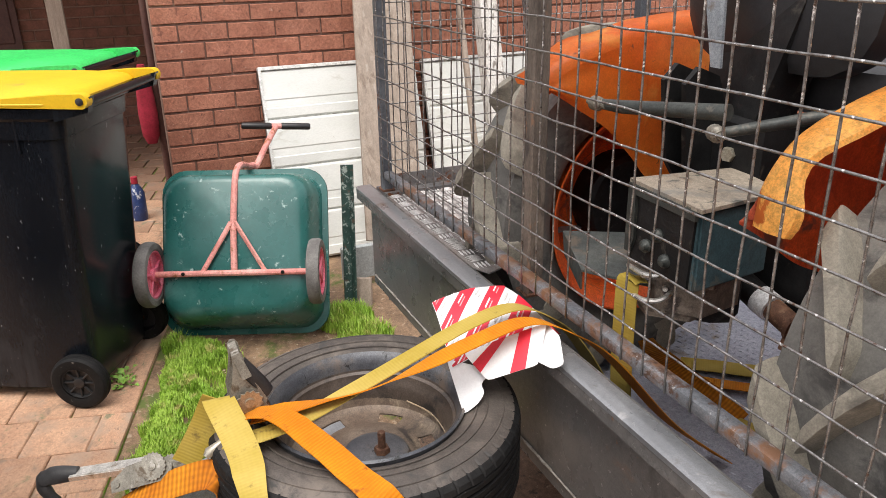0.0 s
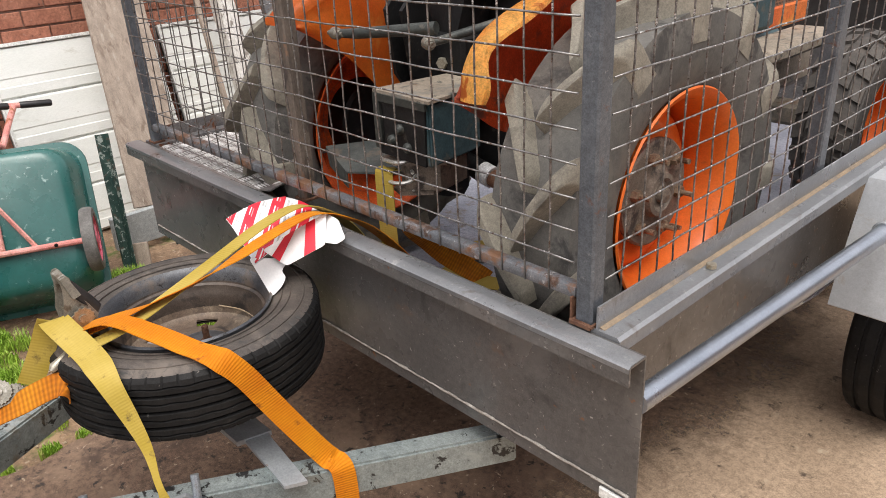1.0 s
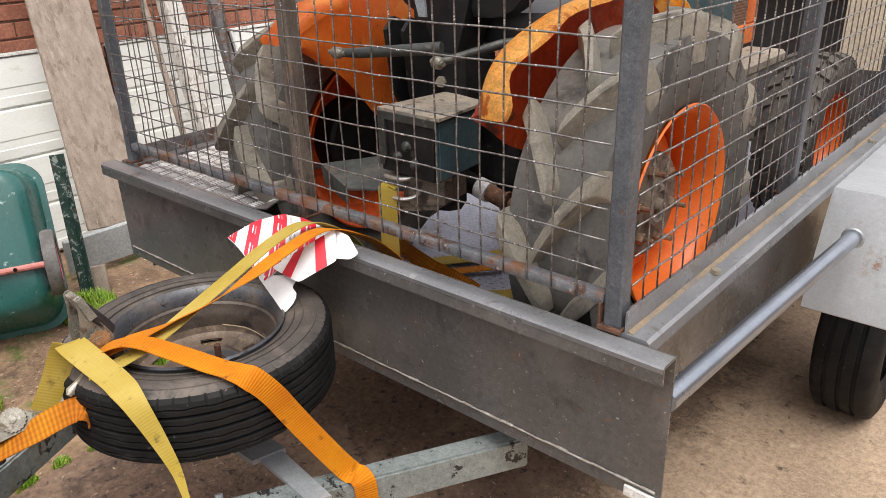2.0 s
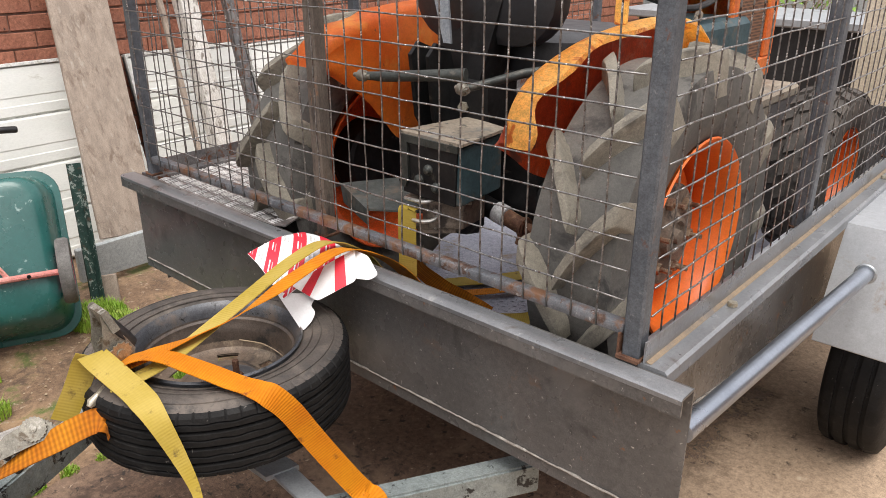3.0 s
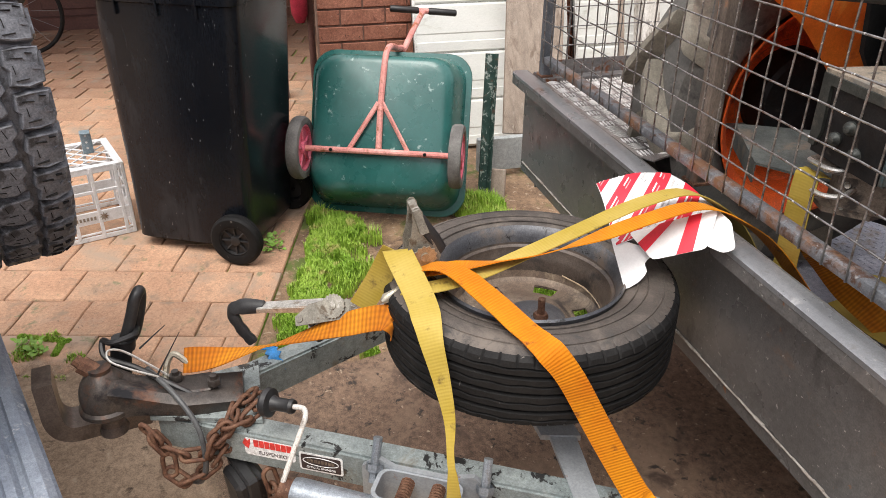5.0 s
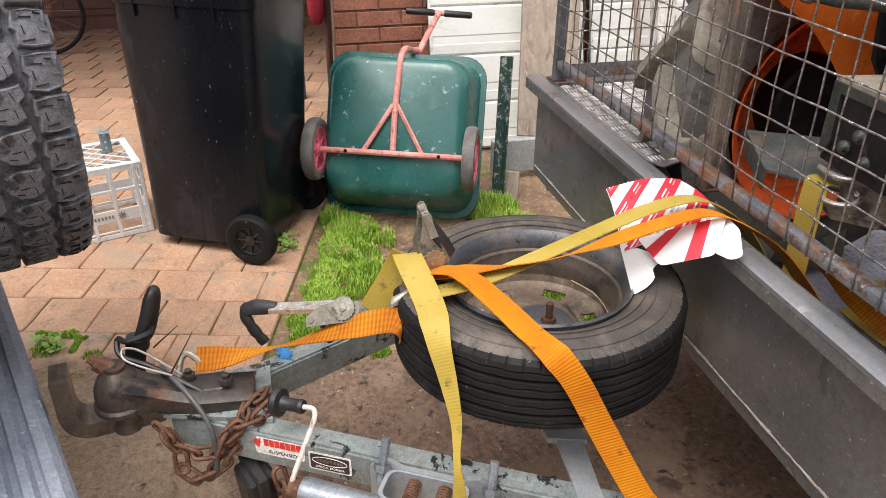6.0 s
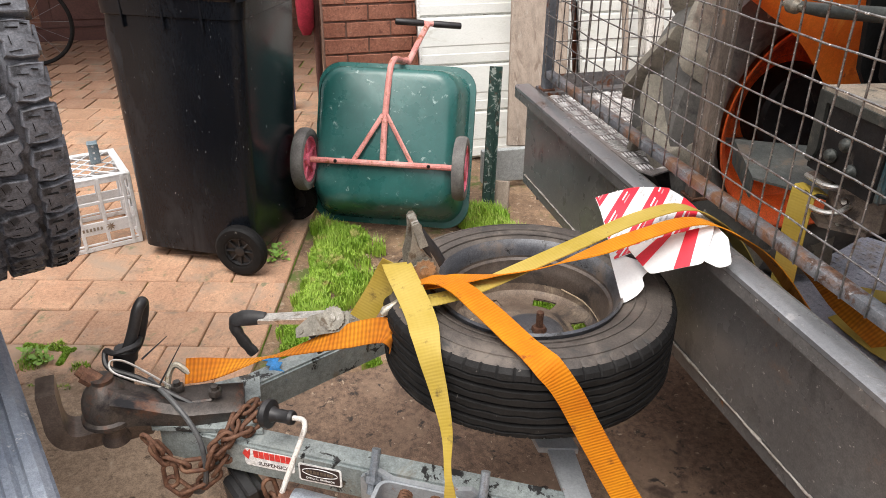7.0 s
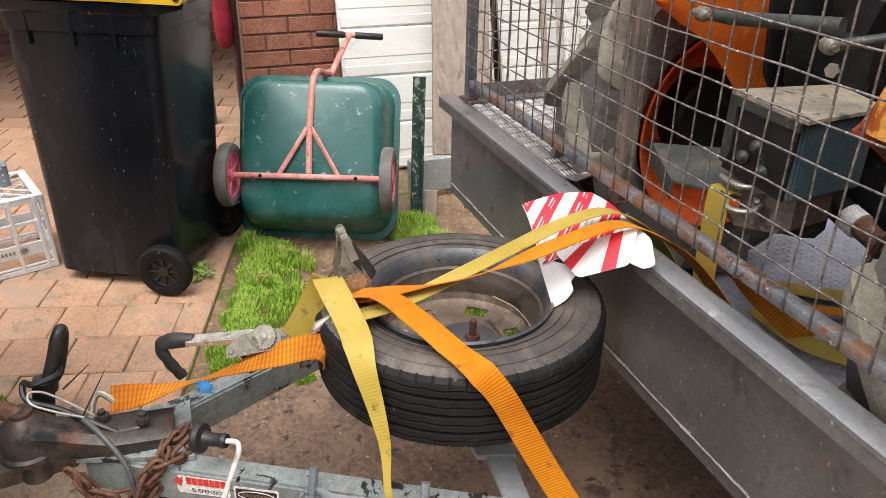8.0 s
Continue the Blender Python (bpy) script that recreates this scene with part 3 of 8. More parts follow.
bm = bmesh.new()
gx = sorted({-150, -60, -20, -8, 8, 20, 60, 150} | {x * 0.25 for x in range(-20, 3)})
gy = sorted({-150, -60, -20, -8, 8, 20, 60, 150} | {y * 0.25 for y in range(-8, 9)})
grid = {(x, y): bm.verts.new((x, y, -0.022 + (0.012 * noise.noise((x * 1.7, y * 1.7, 0)) if -5 < x < 0 and -2 < y < 2 else 0))) for x in gx for y in gy}
for x0, x1 in zip(gx, gx[1:]):
    for y0, y1 in zip(gy, gy[1:]):
        bm.faces.new((grid[x0, y0], grid[x1, y0], grid[x1, y1], grid[x0, y1]))
structure("ground", bm, "dirt", "bare damp brown soil between the slabs")

# concrete driveway, its edge a little crumbled
bm = bmesh.new()
rng = random.Random(4)
edge = [(-1.735 + rng.uniform(-0.02, 0.02) - 0.03 * (y > -0.3), y) for y in [-9 + 0.09 * k for k in range(200)]]
top = [bm.verts.new((x, y, 0.004)) for x, y in edge]
mid = [bm.verts.new((-1.0, y, 0.004)) for x, y in edge]
far = [bm.verts.new((7.0, y, 0.004)) for x, y in edge]
low = [bm.verts.new((x - 0.01, y, -0.06)) for x, y in edge]
for k in range(len(edge) - 1):
    for a, b in ((low, top), (top, mid), (mid, far)):
        bm.faces.new((a[k], b[k], b[k + 1], a[k + 1]))
structure("driveway", bm, "concrete", "brown stained old concrete slab with leaf litter marks")
# dry tan dirt beside the trailer, thinning out towards its edge; it also paints the lit ground pale
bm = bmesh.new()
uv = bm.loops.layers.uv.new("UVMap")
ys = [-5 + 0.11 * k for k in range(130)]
# the edge is drawn where the trailer's shade begins on the slab
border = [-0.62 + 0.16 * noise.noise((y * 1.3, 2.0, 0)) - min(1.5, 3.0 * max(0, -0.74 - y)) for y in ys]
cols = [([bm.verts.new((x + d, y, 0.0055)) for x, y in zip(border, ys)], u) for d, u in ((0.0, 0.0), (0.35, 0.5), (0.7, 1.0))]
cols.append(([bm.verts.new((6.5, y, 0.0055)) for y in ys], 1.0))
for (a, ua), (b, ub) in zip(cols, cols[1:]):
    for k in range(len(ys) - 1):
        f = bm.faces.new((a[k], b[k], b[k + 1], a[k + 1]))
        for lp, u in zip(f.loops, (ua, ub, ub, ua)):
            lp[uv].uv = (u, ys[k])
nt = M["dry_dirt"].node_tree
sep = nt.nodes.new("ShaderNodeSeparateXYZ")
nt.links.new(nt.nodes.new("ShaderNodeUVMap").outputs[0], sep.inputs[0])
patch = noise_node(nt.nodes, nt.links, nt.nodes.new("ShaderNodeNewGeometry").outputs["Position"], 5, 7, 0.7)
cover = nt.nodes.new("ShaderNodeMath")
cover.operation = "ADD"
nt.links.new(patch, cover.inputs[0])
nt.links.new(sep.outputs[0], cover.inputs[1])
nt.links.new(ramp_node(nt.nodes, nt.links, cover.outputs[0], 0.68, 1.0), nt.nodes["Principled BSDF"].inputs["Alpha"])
structure("dirt", bm, "dry_dirt", "tan dirt with dark leaf stains over the concrete, also painting its lit part")

WALL_X = -3.82
bm = bmesh.new()
box(bm, (WALL_X - 0.12, -0.475, -0.1), (WALL_X - 0.012, 7.0, 2.75))
wall = structure("wall_west", bm, "mortar", "red brown brick garage wall with raked joints")
bm = bmesh.new()
box(bm, (-7.4, -6.0, -0.1), (-7.1, 7.0, 2.75))
back = structure("wall_back", bm, "mortar", "dark brown brick wall of the house behind the paving")


# unseen wall, added to block low light from the east
bm = bmesh.new()
box(bm, (5.2, -14.0, -0.1), (5.35, 12.0, 2.9))
structure("wall_east", bm, "brick_far", "added unseen brick wall that cuts light from the east horizon")
# assumed veranda roof, out of view, sized to shade the passage
bm = bmesh.new()
box(bm, (-7.4, -6.0, 2.52), (-4.8, 7.0, 2.62))
box(bm, (-4.86, -6.0, 2.36), (-4.8, 7.0, 2.52))
structure("veranda_roof", bm, "door_brown", "unseen dark brown roof added to shade the paved passage")


# ---- the cage trailer ----
BEAM_Z, LIP = 0.849, 0.045
trailer = thing("cage_trailer", "dark steel cage trailer with wire mesh sides on a concrete driveway", "trailer", at=(-1.0, 1.0, 0.0))

# front beam: a tall plate with a folded lip along the top and a flange along the bottom
def folded(poly, x0, x1):
    bm = bmesh.new()
    prism(bm, [(0, y, z) for y, z in poly], (x0, 0, 0), (x1, 0, 0))
    return bm

T = 0.004
L = LIP
plate = [(0, 0.512), (0, BEAM_Z - T), (-L + T, BEAM_Z - T), (-L + T, BEAM_Z - 0.036), (-L, BEAM_Z - 0.038), (-L, BEAM_Z - 0.004), (-L + 0.004, BEAM_Z),
         (T, BEAM_Z), (T, 0.512)]
bm = folded(plate, -1.97, 0.0)
front_beam = part("front_beam", bm, "steel_dark", trailer, "black painted folded steel front beam")
bm = bmesh.new()
prism(bm, [(0, -L - 0.001, BEAM_Z - 0.012), (0, -L - 0.001, BEAM_Z - 0.003), (0, -L + 0.006, BEAM_Z + 0.0015), (0, -0.002, BEAM_Z + 0.0015), (0, -0.002, BEAM_Z + 0.0003), (0, -L + 0.005, BEAM_Z + 0.0003)], (-1.968, 0, 0), (-0.001, 0, 0))
part("edge", bm, "steel_lip", front_beam, "scuffed bare steel edge")
bm = bmesh.new()
rng = random.Random(7)
for k in range(70):
    x = -1.95 + k * 0.0277
    tube(bm, [(x, -0.003, 0.546 + rng.uniform(-0.001, 0.001)), (x + 0.0275, -0.003, 0.546 + rng.uniform(-0.001, 0.001))], rng.uniform(0.0018, 0.0034), 6)
tagged(part("weld_bead", bm, "weld", front_beam), "pale rough sealant bead", kind="stuff")
bm = bmesh.new()
box(bm, (-0.075, -0.006, 0.510), (-0.005, 0.001, 0.535), 0.002)
part("scraped_corner", bm, "white_edge", front_beam, "scraped pale corner")

# side channels and the floor
def side_channel(x_post, out):
    """out: +1 for the side at x = 0, -1 for the other. A channel with its flange outward under a standing angle."""
    o = out
    xo = x_post + o * 0.062
    bm = bmesh.new()
    poly = [(x_post - o * 0.028, 0.845), (x_post - o * 0.028, 0.857), (x_post + o * 0.013, 0.857), (x_post + o * 0.013, 0.901), (x_post + o * 0.017, 0.901), (x_post + o * 0.017, 0.857), (xo - o * 0.006, 0.857), (xo, 0.851),
            (xo, 0.826), (xo - o * 0.005, 0.826), (xo - o * 0.005, 0.845)]
    prism(bm, [(x, 0, z) for x, z in poly], (0, 0.006, 0), (0, 2.75, 0))
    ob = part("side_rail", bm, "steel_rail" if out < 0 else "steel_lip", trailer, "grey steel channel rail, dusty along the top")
    bm = bmesh.new()
    xp = x_post - o * 0.012
    lo = lambda y: 0.60 - 0.125 * max(0, min(1, (y - 0.3) / 0.8)) if out > 0 else 0.5
    ys = [0.006, 0.3, 0.98, 2.75]
    a = [[bm.verts.new((xp + s * 0.003, y, z)) for s in (-1, 1) for z in (lo(y) - 0.004, 0.846)] for y in ys]
    for p, q in zip(a, a[1:]):
        for i, j in ((0, 1), (1, 3), (3, 2), (2, 0)):
            bm.faces.new((p[i], p[j], q[j], q[i]))
    bm.faces.new((a[0][0], a[0][2], a[0][3], a[0][1])), bm.faces.new((a[-1][0], a[-1][1], a[-1][3], a[-1][2]))
    panel = part("side_panel", bm, "steel_dark", trailer, "black painted steel side panel")
    if out > 0:
        bm = bmesh.new()
        r = random.Random(5)
        for k in range(40):
            y = 0.05 + k * 0.0235
            tube(bm, [(xp + 0.004, y, lo(y) + r.uniform(-0.001, 0.001)), (xp + 0.004, y + 0.023, lo(y + 0.023))], r.uniform(0.002, 0.004), 6)
        tagged(part("weld_bead", bm, "weld", panel), "pale rough sealant bead", kind="stuff")
        bm = bmesh.new()
        prism(bm, [(x_post + 0.0172, 0, 0.8573), (x_post + 0.027, 0, 0.8573), (x_post + 0.022, 0, 0.8585), (x_post + 0.0172, 0, 0.861)], (0, 0.012, 0), (0, 2.7, 0))
        part("dust_line", bm, "dust", ob, "tan dust along the rail")
        for y in (0.343, 1.55):
            bm = bmesh.new()
            hexhead(bm, (-0.075, y, 0.858), (0, 0, 1), 0.011, 0.009)
            part("bolt", bm, "zinc", ob, "zinc bolt head")
    return ob


M["dust"] = surf("tan dust and rust film", (0.25, 0.185, 0.12), (0.19, 0.15, 0.11), 16, 80, 0.8, bump=0.2, spots=[((0.14, 0.125, 0.115), 10, 0.58, 0.75)])
side_channel(-0.116, 1)
side_channel(-1.862, -1)
# a pan: flat bottom with a sloping rim up to the beam and the side panels
bm = bmesh.new()
pan = [[(-0.128, 0.012, 0.585), (-0.128, 0.30, 0.585), (-0.128, 1.1, 0.475), (-0.128, 2.74, 0.475), (-1.85, 2.74, 0.50), (-1.85, 0.012, 0.53)],
       [(-0.235, 0.11, 0.456), (-0.235, 0.34, 0.456), (-0.235, 1.1, 0.456), (-0.235, 2.65, 0.456), (-1.74, 2.65, 0.456), (-1.74, 0.11, 0.456)]]
loft(bm, [[(x, y, z - 0.008) for x, y, z in pan[1]], [(x, y, z - 0.008) for x, y, z in pan[0]], pan[0], pan[1]])
floor_ob = part("floor_plate", bm, "floor_steel", trailer, "dusty blue grey tread plate floor")
bm = bmesh.new()
for i in range(60):
    for j in range(46):
        c = Vector((-1.70 + i * 0.024, 0.13 + j * 0.024, 0.4562))
        d = Vector((0.0095, 0.004, 0)) if (i + j) % 2 else Vector((-0.004, 0.0095, 0))
        w = Vector((-d.y, d.x, 0)) * 0.28
        vs = [bm.verts.new(q) for q in (c - d, c + w, c + d, c - w, c + Vector((0, 0, 0.0024)))]
        for a, b in ((0, 1), (1, 2), (2, 3), (3, 0)):
            bm.faces.new((vs[a], vs[b], vs[4]))
tagged(part("raised_pattern", bm, "floor_steel", floor_ob, "raised tread bars", smooth=0), kind="stuff")
bm = bmesh.new()
box(bm, (-1.85, 2.74, 0.43), (-0.13, 2.75, 0.86))
part("tailgate", bm, "steel_dark", trailer)

# cage posts: square tubes with a welded foot
def post(x, y, top=1.95, w=0.04, foot=True, z0=0.857):
    bm = bmesh.new()
    box(bm, (x - w / 2, y - w / 2, z0), (x + w / 2, y + w / 2, top), 0.004)
    p = part("post", bm, "steel_post", trailer, "grey steel cage post")
    if foot:
        bm = bmesh.new()
        tube(bm, [(x + w * 0.56 * a, y + w * 0.56 * b, z0 + 0.003) for a, b in ((-1, -1), (1, -1), (1, 1), (-1, 1))], 0.0045, 6, closed=True)
        part("weld", bm, "rust", p, "rusty weld")
    return p


PX, FX = -0.130, -1.868
post(PX, 0.022, w=0.036)
post(PX, 0.925)
post(PX, 1.85)
post(FX, 0.022, w=0.03)
post(FX, 0.925)
cp = post(-1.05, 0.058, w=0.038, z0=0.85)
cp.data.materials[0] = M["post_brown"]
post(FX, 1.85)
post(PX, 2.72)
post(FX, 2.72)
bm = bmesh.new()
box(bm, (PX - 0.026, 0.0, 0.853), (PX - 0.022, 0.03, 0.905), 0.001)
box(bm, (PX - 0.026, -0.002, 0.853), (PX + 0.02, 0.003, 0.862), 0.001)
part("post_bracket", bm, "rust", trailer, "rusty angle bracket")
# rails of the cage: a round-edged tube along the front bottom, others along the top
bm = bmesh.new()
box(bm, (FX + 0.015, 0.0045, 0.898), (PX - 0.018, 0.036, 0.923), 0.009, None, 2)
part("front_rail", bm, "rail_rusty", trailer, "scratched rusty steel rail")
for lo, hi in (((FX, 0.005, 1.92), (PX, 0.035, 1.95)), ((PX - 0.015, 0.03, 1.92), (PX + 0.015, 2.72, 1.95)), ((FX - 0.015, 0.03, 1.92), (FX + 0.015, 2.72, 1.95))):
    bm = bmesh.new()
    box(bm, lo, hi, 0.004)
    part("top_rail", bm, "steel_post", trailer)


# woven wire of the cage: each wire a rod of its own, gently bent
def wire_mesh_data(length, seed, r=0.00185):
    bm = bmesh.new()
    g = random.Random(seed)
    n = max(4, int(length / 0.06))
    pts = [(g.uniform(-1, 1) * 0.0012 * (0 < k < n), g.uniform(-1, 1) * 0.0012 * (0 < k < n), length * k / n) for k in range(n + 1)]
    tube(bm, pts, r, 6)
    me = bpy.data.meshes.new("wire")
    bm.to_mesh(me)
    bm.free()
    me.materials.append(M["wire"])
    me.shade_smooth()
    return me


def mesh_panel(name, origin, along, width, z0, z1, dx, dz, depth, skip=0.0, first=0):
    o, al, dp = Vector(origin), Vector(along), Vector(depth)
    bm = bmesh.new()
    rod(bm, o + Vector((0, 0, z1 - 0.002)), o + al * width + Vector((0, 0, z1 - 0.002)), 0.0028, 6)
    holder = part(name, bm, "wire", trailer, "square welded wire mesh panel")
    holder.data.transform(world_of(trailer))
    holder.matrix_basis = world_of(trailer).inverted()
    uprights = [wire_mesh_data(z1 - z0, s) for s in (1, 2, 3)]
    levels = [wire_mesh_data(width, s) for s in (4, 5, 6)]
    g = random.Random(11)
    turn = al.to_track_quat("Z", "Y").to_matrix().to_4x4()
    count = int(width / dx)
    for k in range(1, count + 1):
        w = new("wire", uprights[k % 3])
        w.parent = holder
        w.matrix_basis = Matrix.Translation(o + al * (k * dx - skip) + Vector((0, 0, z0)) - dp * 0.002) @ Matrix.Rotation(g.uniform(-0.004, 0.004), 4, dp)
    for k in range(first, int((z1 - z0) / dz) + 1):
        w = new("wire", levels[k % 3])
        w.parent = holder
        w.matrix_basis = Matrix.Translation(o + Vector((0, 0, z0 + 0.014 + k * dz)) + dp * 0.002) @ turn @ Matrix.Rotation(g.uniform(-0.002, 0.002), 4, "X")


mesh_panel("front_mesh", (PX - 0.018, 0.001, 0), (-1, 0, 0), PX - FX - 0.036, 0.902, 1.93, 0.0565, 0.0575, (0, -1, 0), first=1)
for y0, y1 in ((0.04, 0.905), (0.945, 1.83), (1.87, 2.70)):
    mesh_panel("side_mesh", (PX + 0.016, y0, 0), (0, 1, 0), y1 - y0, 0.866, 1.93, 0.0565, 0.0575, (1, 0, 0))
    mesh_panel("side_mesh", (FX - 0.014, y0, 0), (0, 1, 0), y1 - y0, 0.87, 1.93, 0.0565, 0.0575, (-1, 0, 0))

# round side bar from the front beam to the mudguard
bm = bmesh.new()
tube(bm, [(-0.012, 0.003, 0.752), (0.038, 0.985, 0.748)], 0.0215, 20)
part("side_bar", bm, "pipe", trailer, "bright galvanised round side bar")
bm = bmesh.new()
tube(bm, [(0.038 + 0.024 * math.cos(a), 0.985, 0.748 + 0.024 * math.sin(a)) for a in (2 * math.pi * k / 20 for k in range(20))], 0.005, 6, closed=True)
part("weld", bm, "galv", trailer)


# mudguards of folded galvanised sheet, and the road wheels under them
def mudguard(x0, x1):
    bm = bmesh.new()
    prof = [(0.975, 0.52), (0.998, 0.60), (1.10, 0.838), (1.87, 0.838), (2.0, 0.56)]
    inner = [(y + 0.004 * (1 if k < 2 else 0), z - 0.004) for k, (y, z) in enumerate(prof)]
    prism(bm, [(0, y, z) for y, z in prof + inner[::-1]], (x0, 0, 0), (x1, 0, 0))
    lip = x1 if abs(x1) < abs(x0) or x1 > 0 else x0
    g = part("mudguard", bm, "galv_rusty", trailer, "dull galvanised sheet mudguard with rust stains")
    bm = bmesh.new()
    xe = x1 if x1 > 0 else x0
    for (y0, z0), (y1, z1) in zip(prof, prof[1:]):
        d = Vector((0, y1 - y0, z1 - z0)).normalized()
        nrm = Vector((0, d.z, -d.y)) * 0.022
        prism(bm, [(xe, y0, z0), (xe, y1, z1), (xe, y1 + nrm.y, z1 + nrm.z), (xe, y0 + nrm.y, z0 + nrm.z)], (-0.0015, 0, 0), (0.0015, 0, 0))
    part("folded_lip", bm, "galv", g)
    return g


def tyre_profile(R, r, w, groove=0.010, shoulder=0.028, rows=3):
    """Closed section of a road tyre: outer radius R, bead radius r, width w; grooves round the tread."""
    h = w / 2
    out = [(r, -h * 0.80), (r + 0.010, -h * 0.90), (r + (R - r) * 0.3, -h * 0.97), (r + (R - r) * 0.33, -h * 0.985), (r + (R - r) * 0.6, -h), (R - shoulder, -h * 0.95), (R - shoulder * 0.35, -h * 0.86), (R - 0.003, -h * 0.74)]
    n = rows * 2 + 1
    span = h * 0.66
    for k in range(rows):
        c = -span + 2 * span * (k + 0.5) / rows
        g = 0.006
        out += [(R, c - g - 0.001), (R - groove, c - g), (R - groove, c + g), (R, c + g + 0.001)]
    out += [(R - 0.003, h * 0.74), (R - shoulder * 0.35, h * 0.86), (R - shoulder, h * 0.95), (r + (R - r) * 0.6, h), (r + (R - r) * 0.33, h * 0.985), (r + (R - r) * 0.3, h * 0.97), (r + 0.010, h * 0.90), (r, h * 0.80)]
    return out


def road_tyre(R, r, w, m, rows=3, seg=108, notch=0.0035, every=3):
    prof = tyre_profile(R, r, w, rows=rows)
    k = len(prof)
    cut = {6, 7, k - 8, k - 7}
    bm = bmesh.new()
    lathe(bm, prof, seg, m, shift=lambda i, j: -notch if j in cut and i % every == 0 else (-0.004 if 7 < j < k - 8 and (j - 8) % 4 in (0, 3) and (i + j) % 5 == 0 else 0))
    return bm


def road_wheel(name, m, parent):
    t = part("road_wheel", road_tyre(0.31, 0.178, 0.19, m), "rubber", parent, "black road tyre of the trailer")
    bm = bmesh.new()
    lathe(bm, [(0.18, -0.075), (0.168, -0.07), (0.16, -0.03), (0.15, 0.02), (0.09, 0.04), (0.05, 0.025), (0.0005, 0.025)], 40, m)
    part("rim", bm, "galv", t, "silver steel rim")


mudguard(-0.056, 0.17)
mudguard(-2.15, -1.925)
for x in (0.05, -2.03):
    road_wheel("wheel", pose(x, 1.42, 0.31, 0, 90 if x > -1 else -90, 0), trailer)

# tread plate laid inside on the far side, and a dark board along it
def tread_bars(x0, x1, y0, y1, z):
    """Groups of four raised bars, turned from cell to cell."""
    bm = bmesh.new()
    step = 0.042
    for i in range(int((x1 - x0) / step)):
        for j in range(int((y1 - y0) / step)):
            cx, cy = x0 + 0.022 + i * step, y0 + 0.022 + j * step
            flip = (i + j) % 2
            for q in range(4):
                o = (q - 1.5) * 0.0098
                c = Vector((cx + (0 if flip else o), cy + (o if flip else 0), z))
                d = Vector((0.019, 0, 0)) if flip else Vector((0, 0.019, 0))
                s = Vector((0, 0.0028, 0)) if flip else Vector((0.0028, 0, 0))
                p = [bm.verts.new(c - d), bm.verts.new(c + s), bm.verts.new(c + d), bm.verts.new(c - s), bm.verts.new(c - d * 0.5 + Vector((0, 0, 0.0036))), bm.verts.new(c + d * 0.5 + Vector((0, 0, 0.0036)))]
                for f in ((0, 1, 4), (1, 5, 4), (1, 2, 5), (2, 3, 5), (3, 4, 5), (3, 0, 4)):
                    bm.faces.new([p[k] for k in f])
    return bm


ramp = thing("loading_ramp", "bright aluminium tread plate lying inside the trailer cage", "loading ramp", at=(-1.5, 0.25, 0.846))
bm = bmesh.new()
prism(bm, [(-1.85, 0.008, 0.842), (-1.235, 0.008, 0.842), (-1.19, 0.03, 0.842), (-1.22, 0.10, 0.842), (-1.35, 0.20, 0.842), (-1.36, 0.50, 0.842), (-1.85, 0.50, 0.842)], (0, 0, 0), (0, 0, 0.004))
plate_ob = part("plate", bm, "checker", ramp, smooth=0)
bars = part("raised_pattern", tread_bars(-1.85, -1.375, 0.012, 0.49, 0.846), "checker_bar", plate_ob, smooth=0)
tagged(bars, "raised bars, pale to paint their highlights", kind="stuff")
bars = part("raised_pattern", tread_bars(-1.388, -1.215, 0.012, 0.145, 0.846), "checker_bar", plate_ob, smooth=0)
tagged(bars, "raised bars, pale to paint their highlights", kind="stuff")


# ---- the small orange tractor inside the cage ----
TX = -0.83
AXLE_Y, AXLE_Z = 0.49, 0.917
tractor = thing("tractor", "small faded orange tractor strapped down inside the trailer cage", "tractor", at=(TX, 1.0, 0.445))


def around_x(x, y, z, out=1):
    """A frame whose z runs along +x (out=1) or -x."""
    return Matrix.Translation((x, y, z)) @ Euler((0, radians(90 * out), 0)).to_matrix().to_4x4()


def lug_mesh(side, R, w, lug_h, lug_w, material):
    """One swept bar from the shoulder to the middle of the tread, rounded across and at its ends."""
    bm = bmesh.new()
    h, rows = w / 2, []
    for s, wid, drop in ((1.0, 1.15, 0.060), (0.99, 1.15, 0.030), (0.96, 1.1, 0.012), (0.88, 1.05, 0.003), (0.7, 1.0, 0.0), (0.45, 0.95, 0.0), (0.2, 0.9, 0.0), (0.0, 0.86, 0.001), (-0.06, 0.8, 0.005), (-0.085, 0.76, 0.03)):
        a = (1 - s) * 0.24 + (1 - s) ** 2 * 0.12
        base = R - lug_h - 0.014 - (0.045 if s > 0.95 else 0.026 if s > 0.8 else 0)
        top = R - drop
        d = lug_w * wid / 2 / R
        prof = ((base, -1.7), (top - 0.014, -1.1), (top - 0.004, -1.0), (top - 0.0005, -0.86), (top, -0.3), (top, 0.3), (top - 0.0005, 0.86), (top - 0.004, 1.0), (top - 0.014, 1.1), (base, 1.7))
        rows.append([bm.verts.new(Vector((q * math.cos(a + d * e), q * math.sin(a + d * e), side * h * s))) for q, e in prof])
    for p, q in zip(rows, rows[1:]):
        for i in range(len(p) - 1):
            bm.faces.new((p[i], p[i + 1], q[i + 1], q[i]))
    bm.faces.new(rows[0][::-1]), bm.faces.new(rows[-1])
    return mesh_of("lug", bm, material, 40)


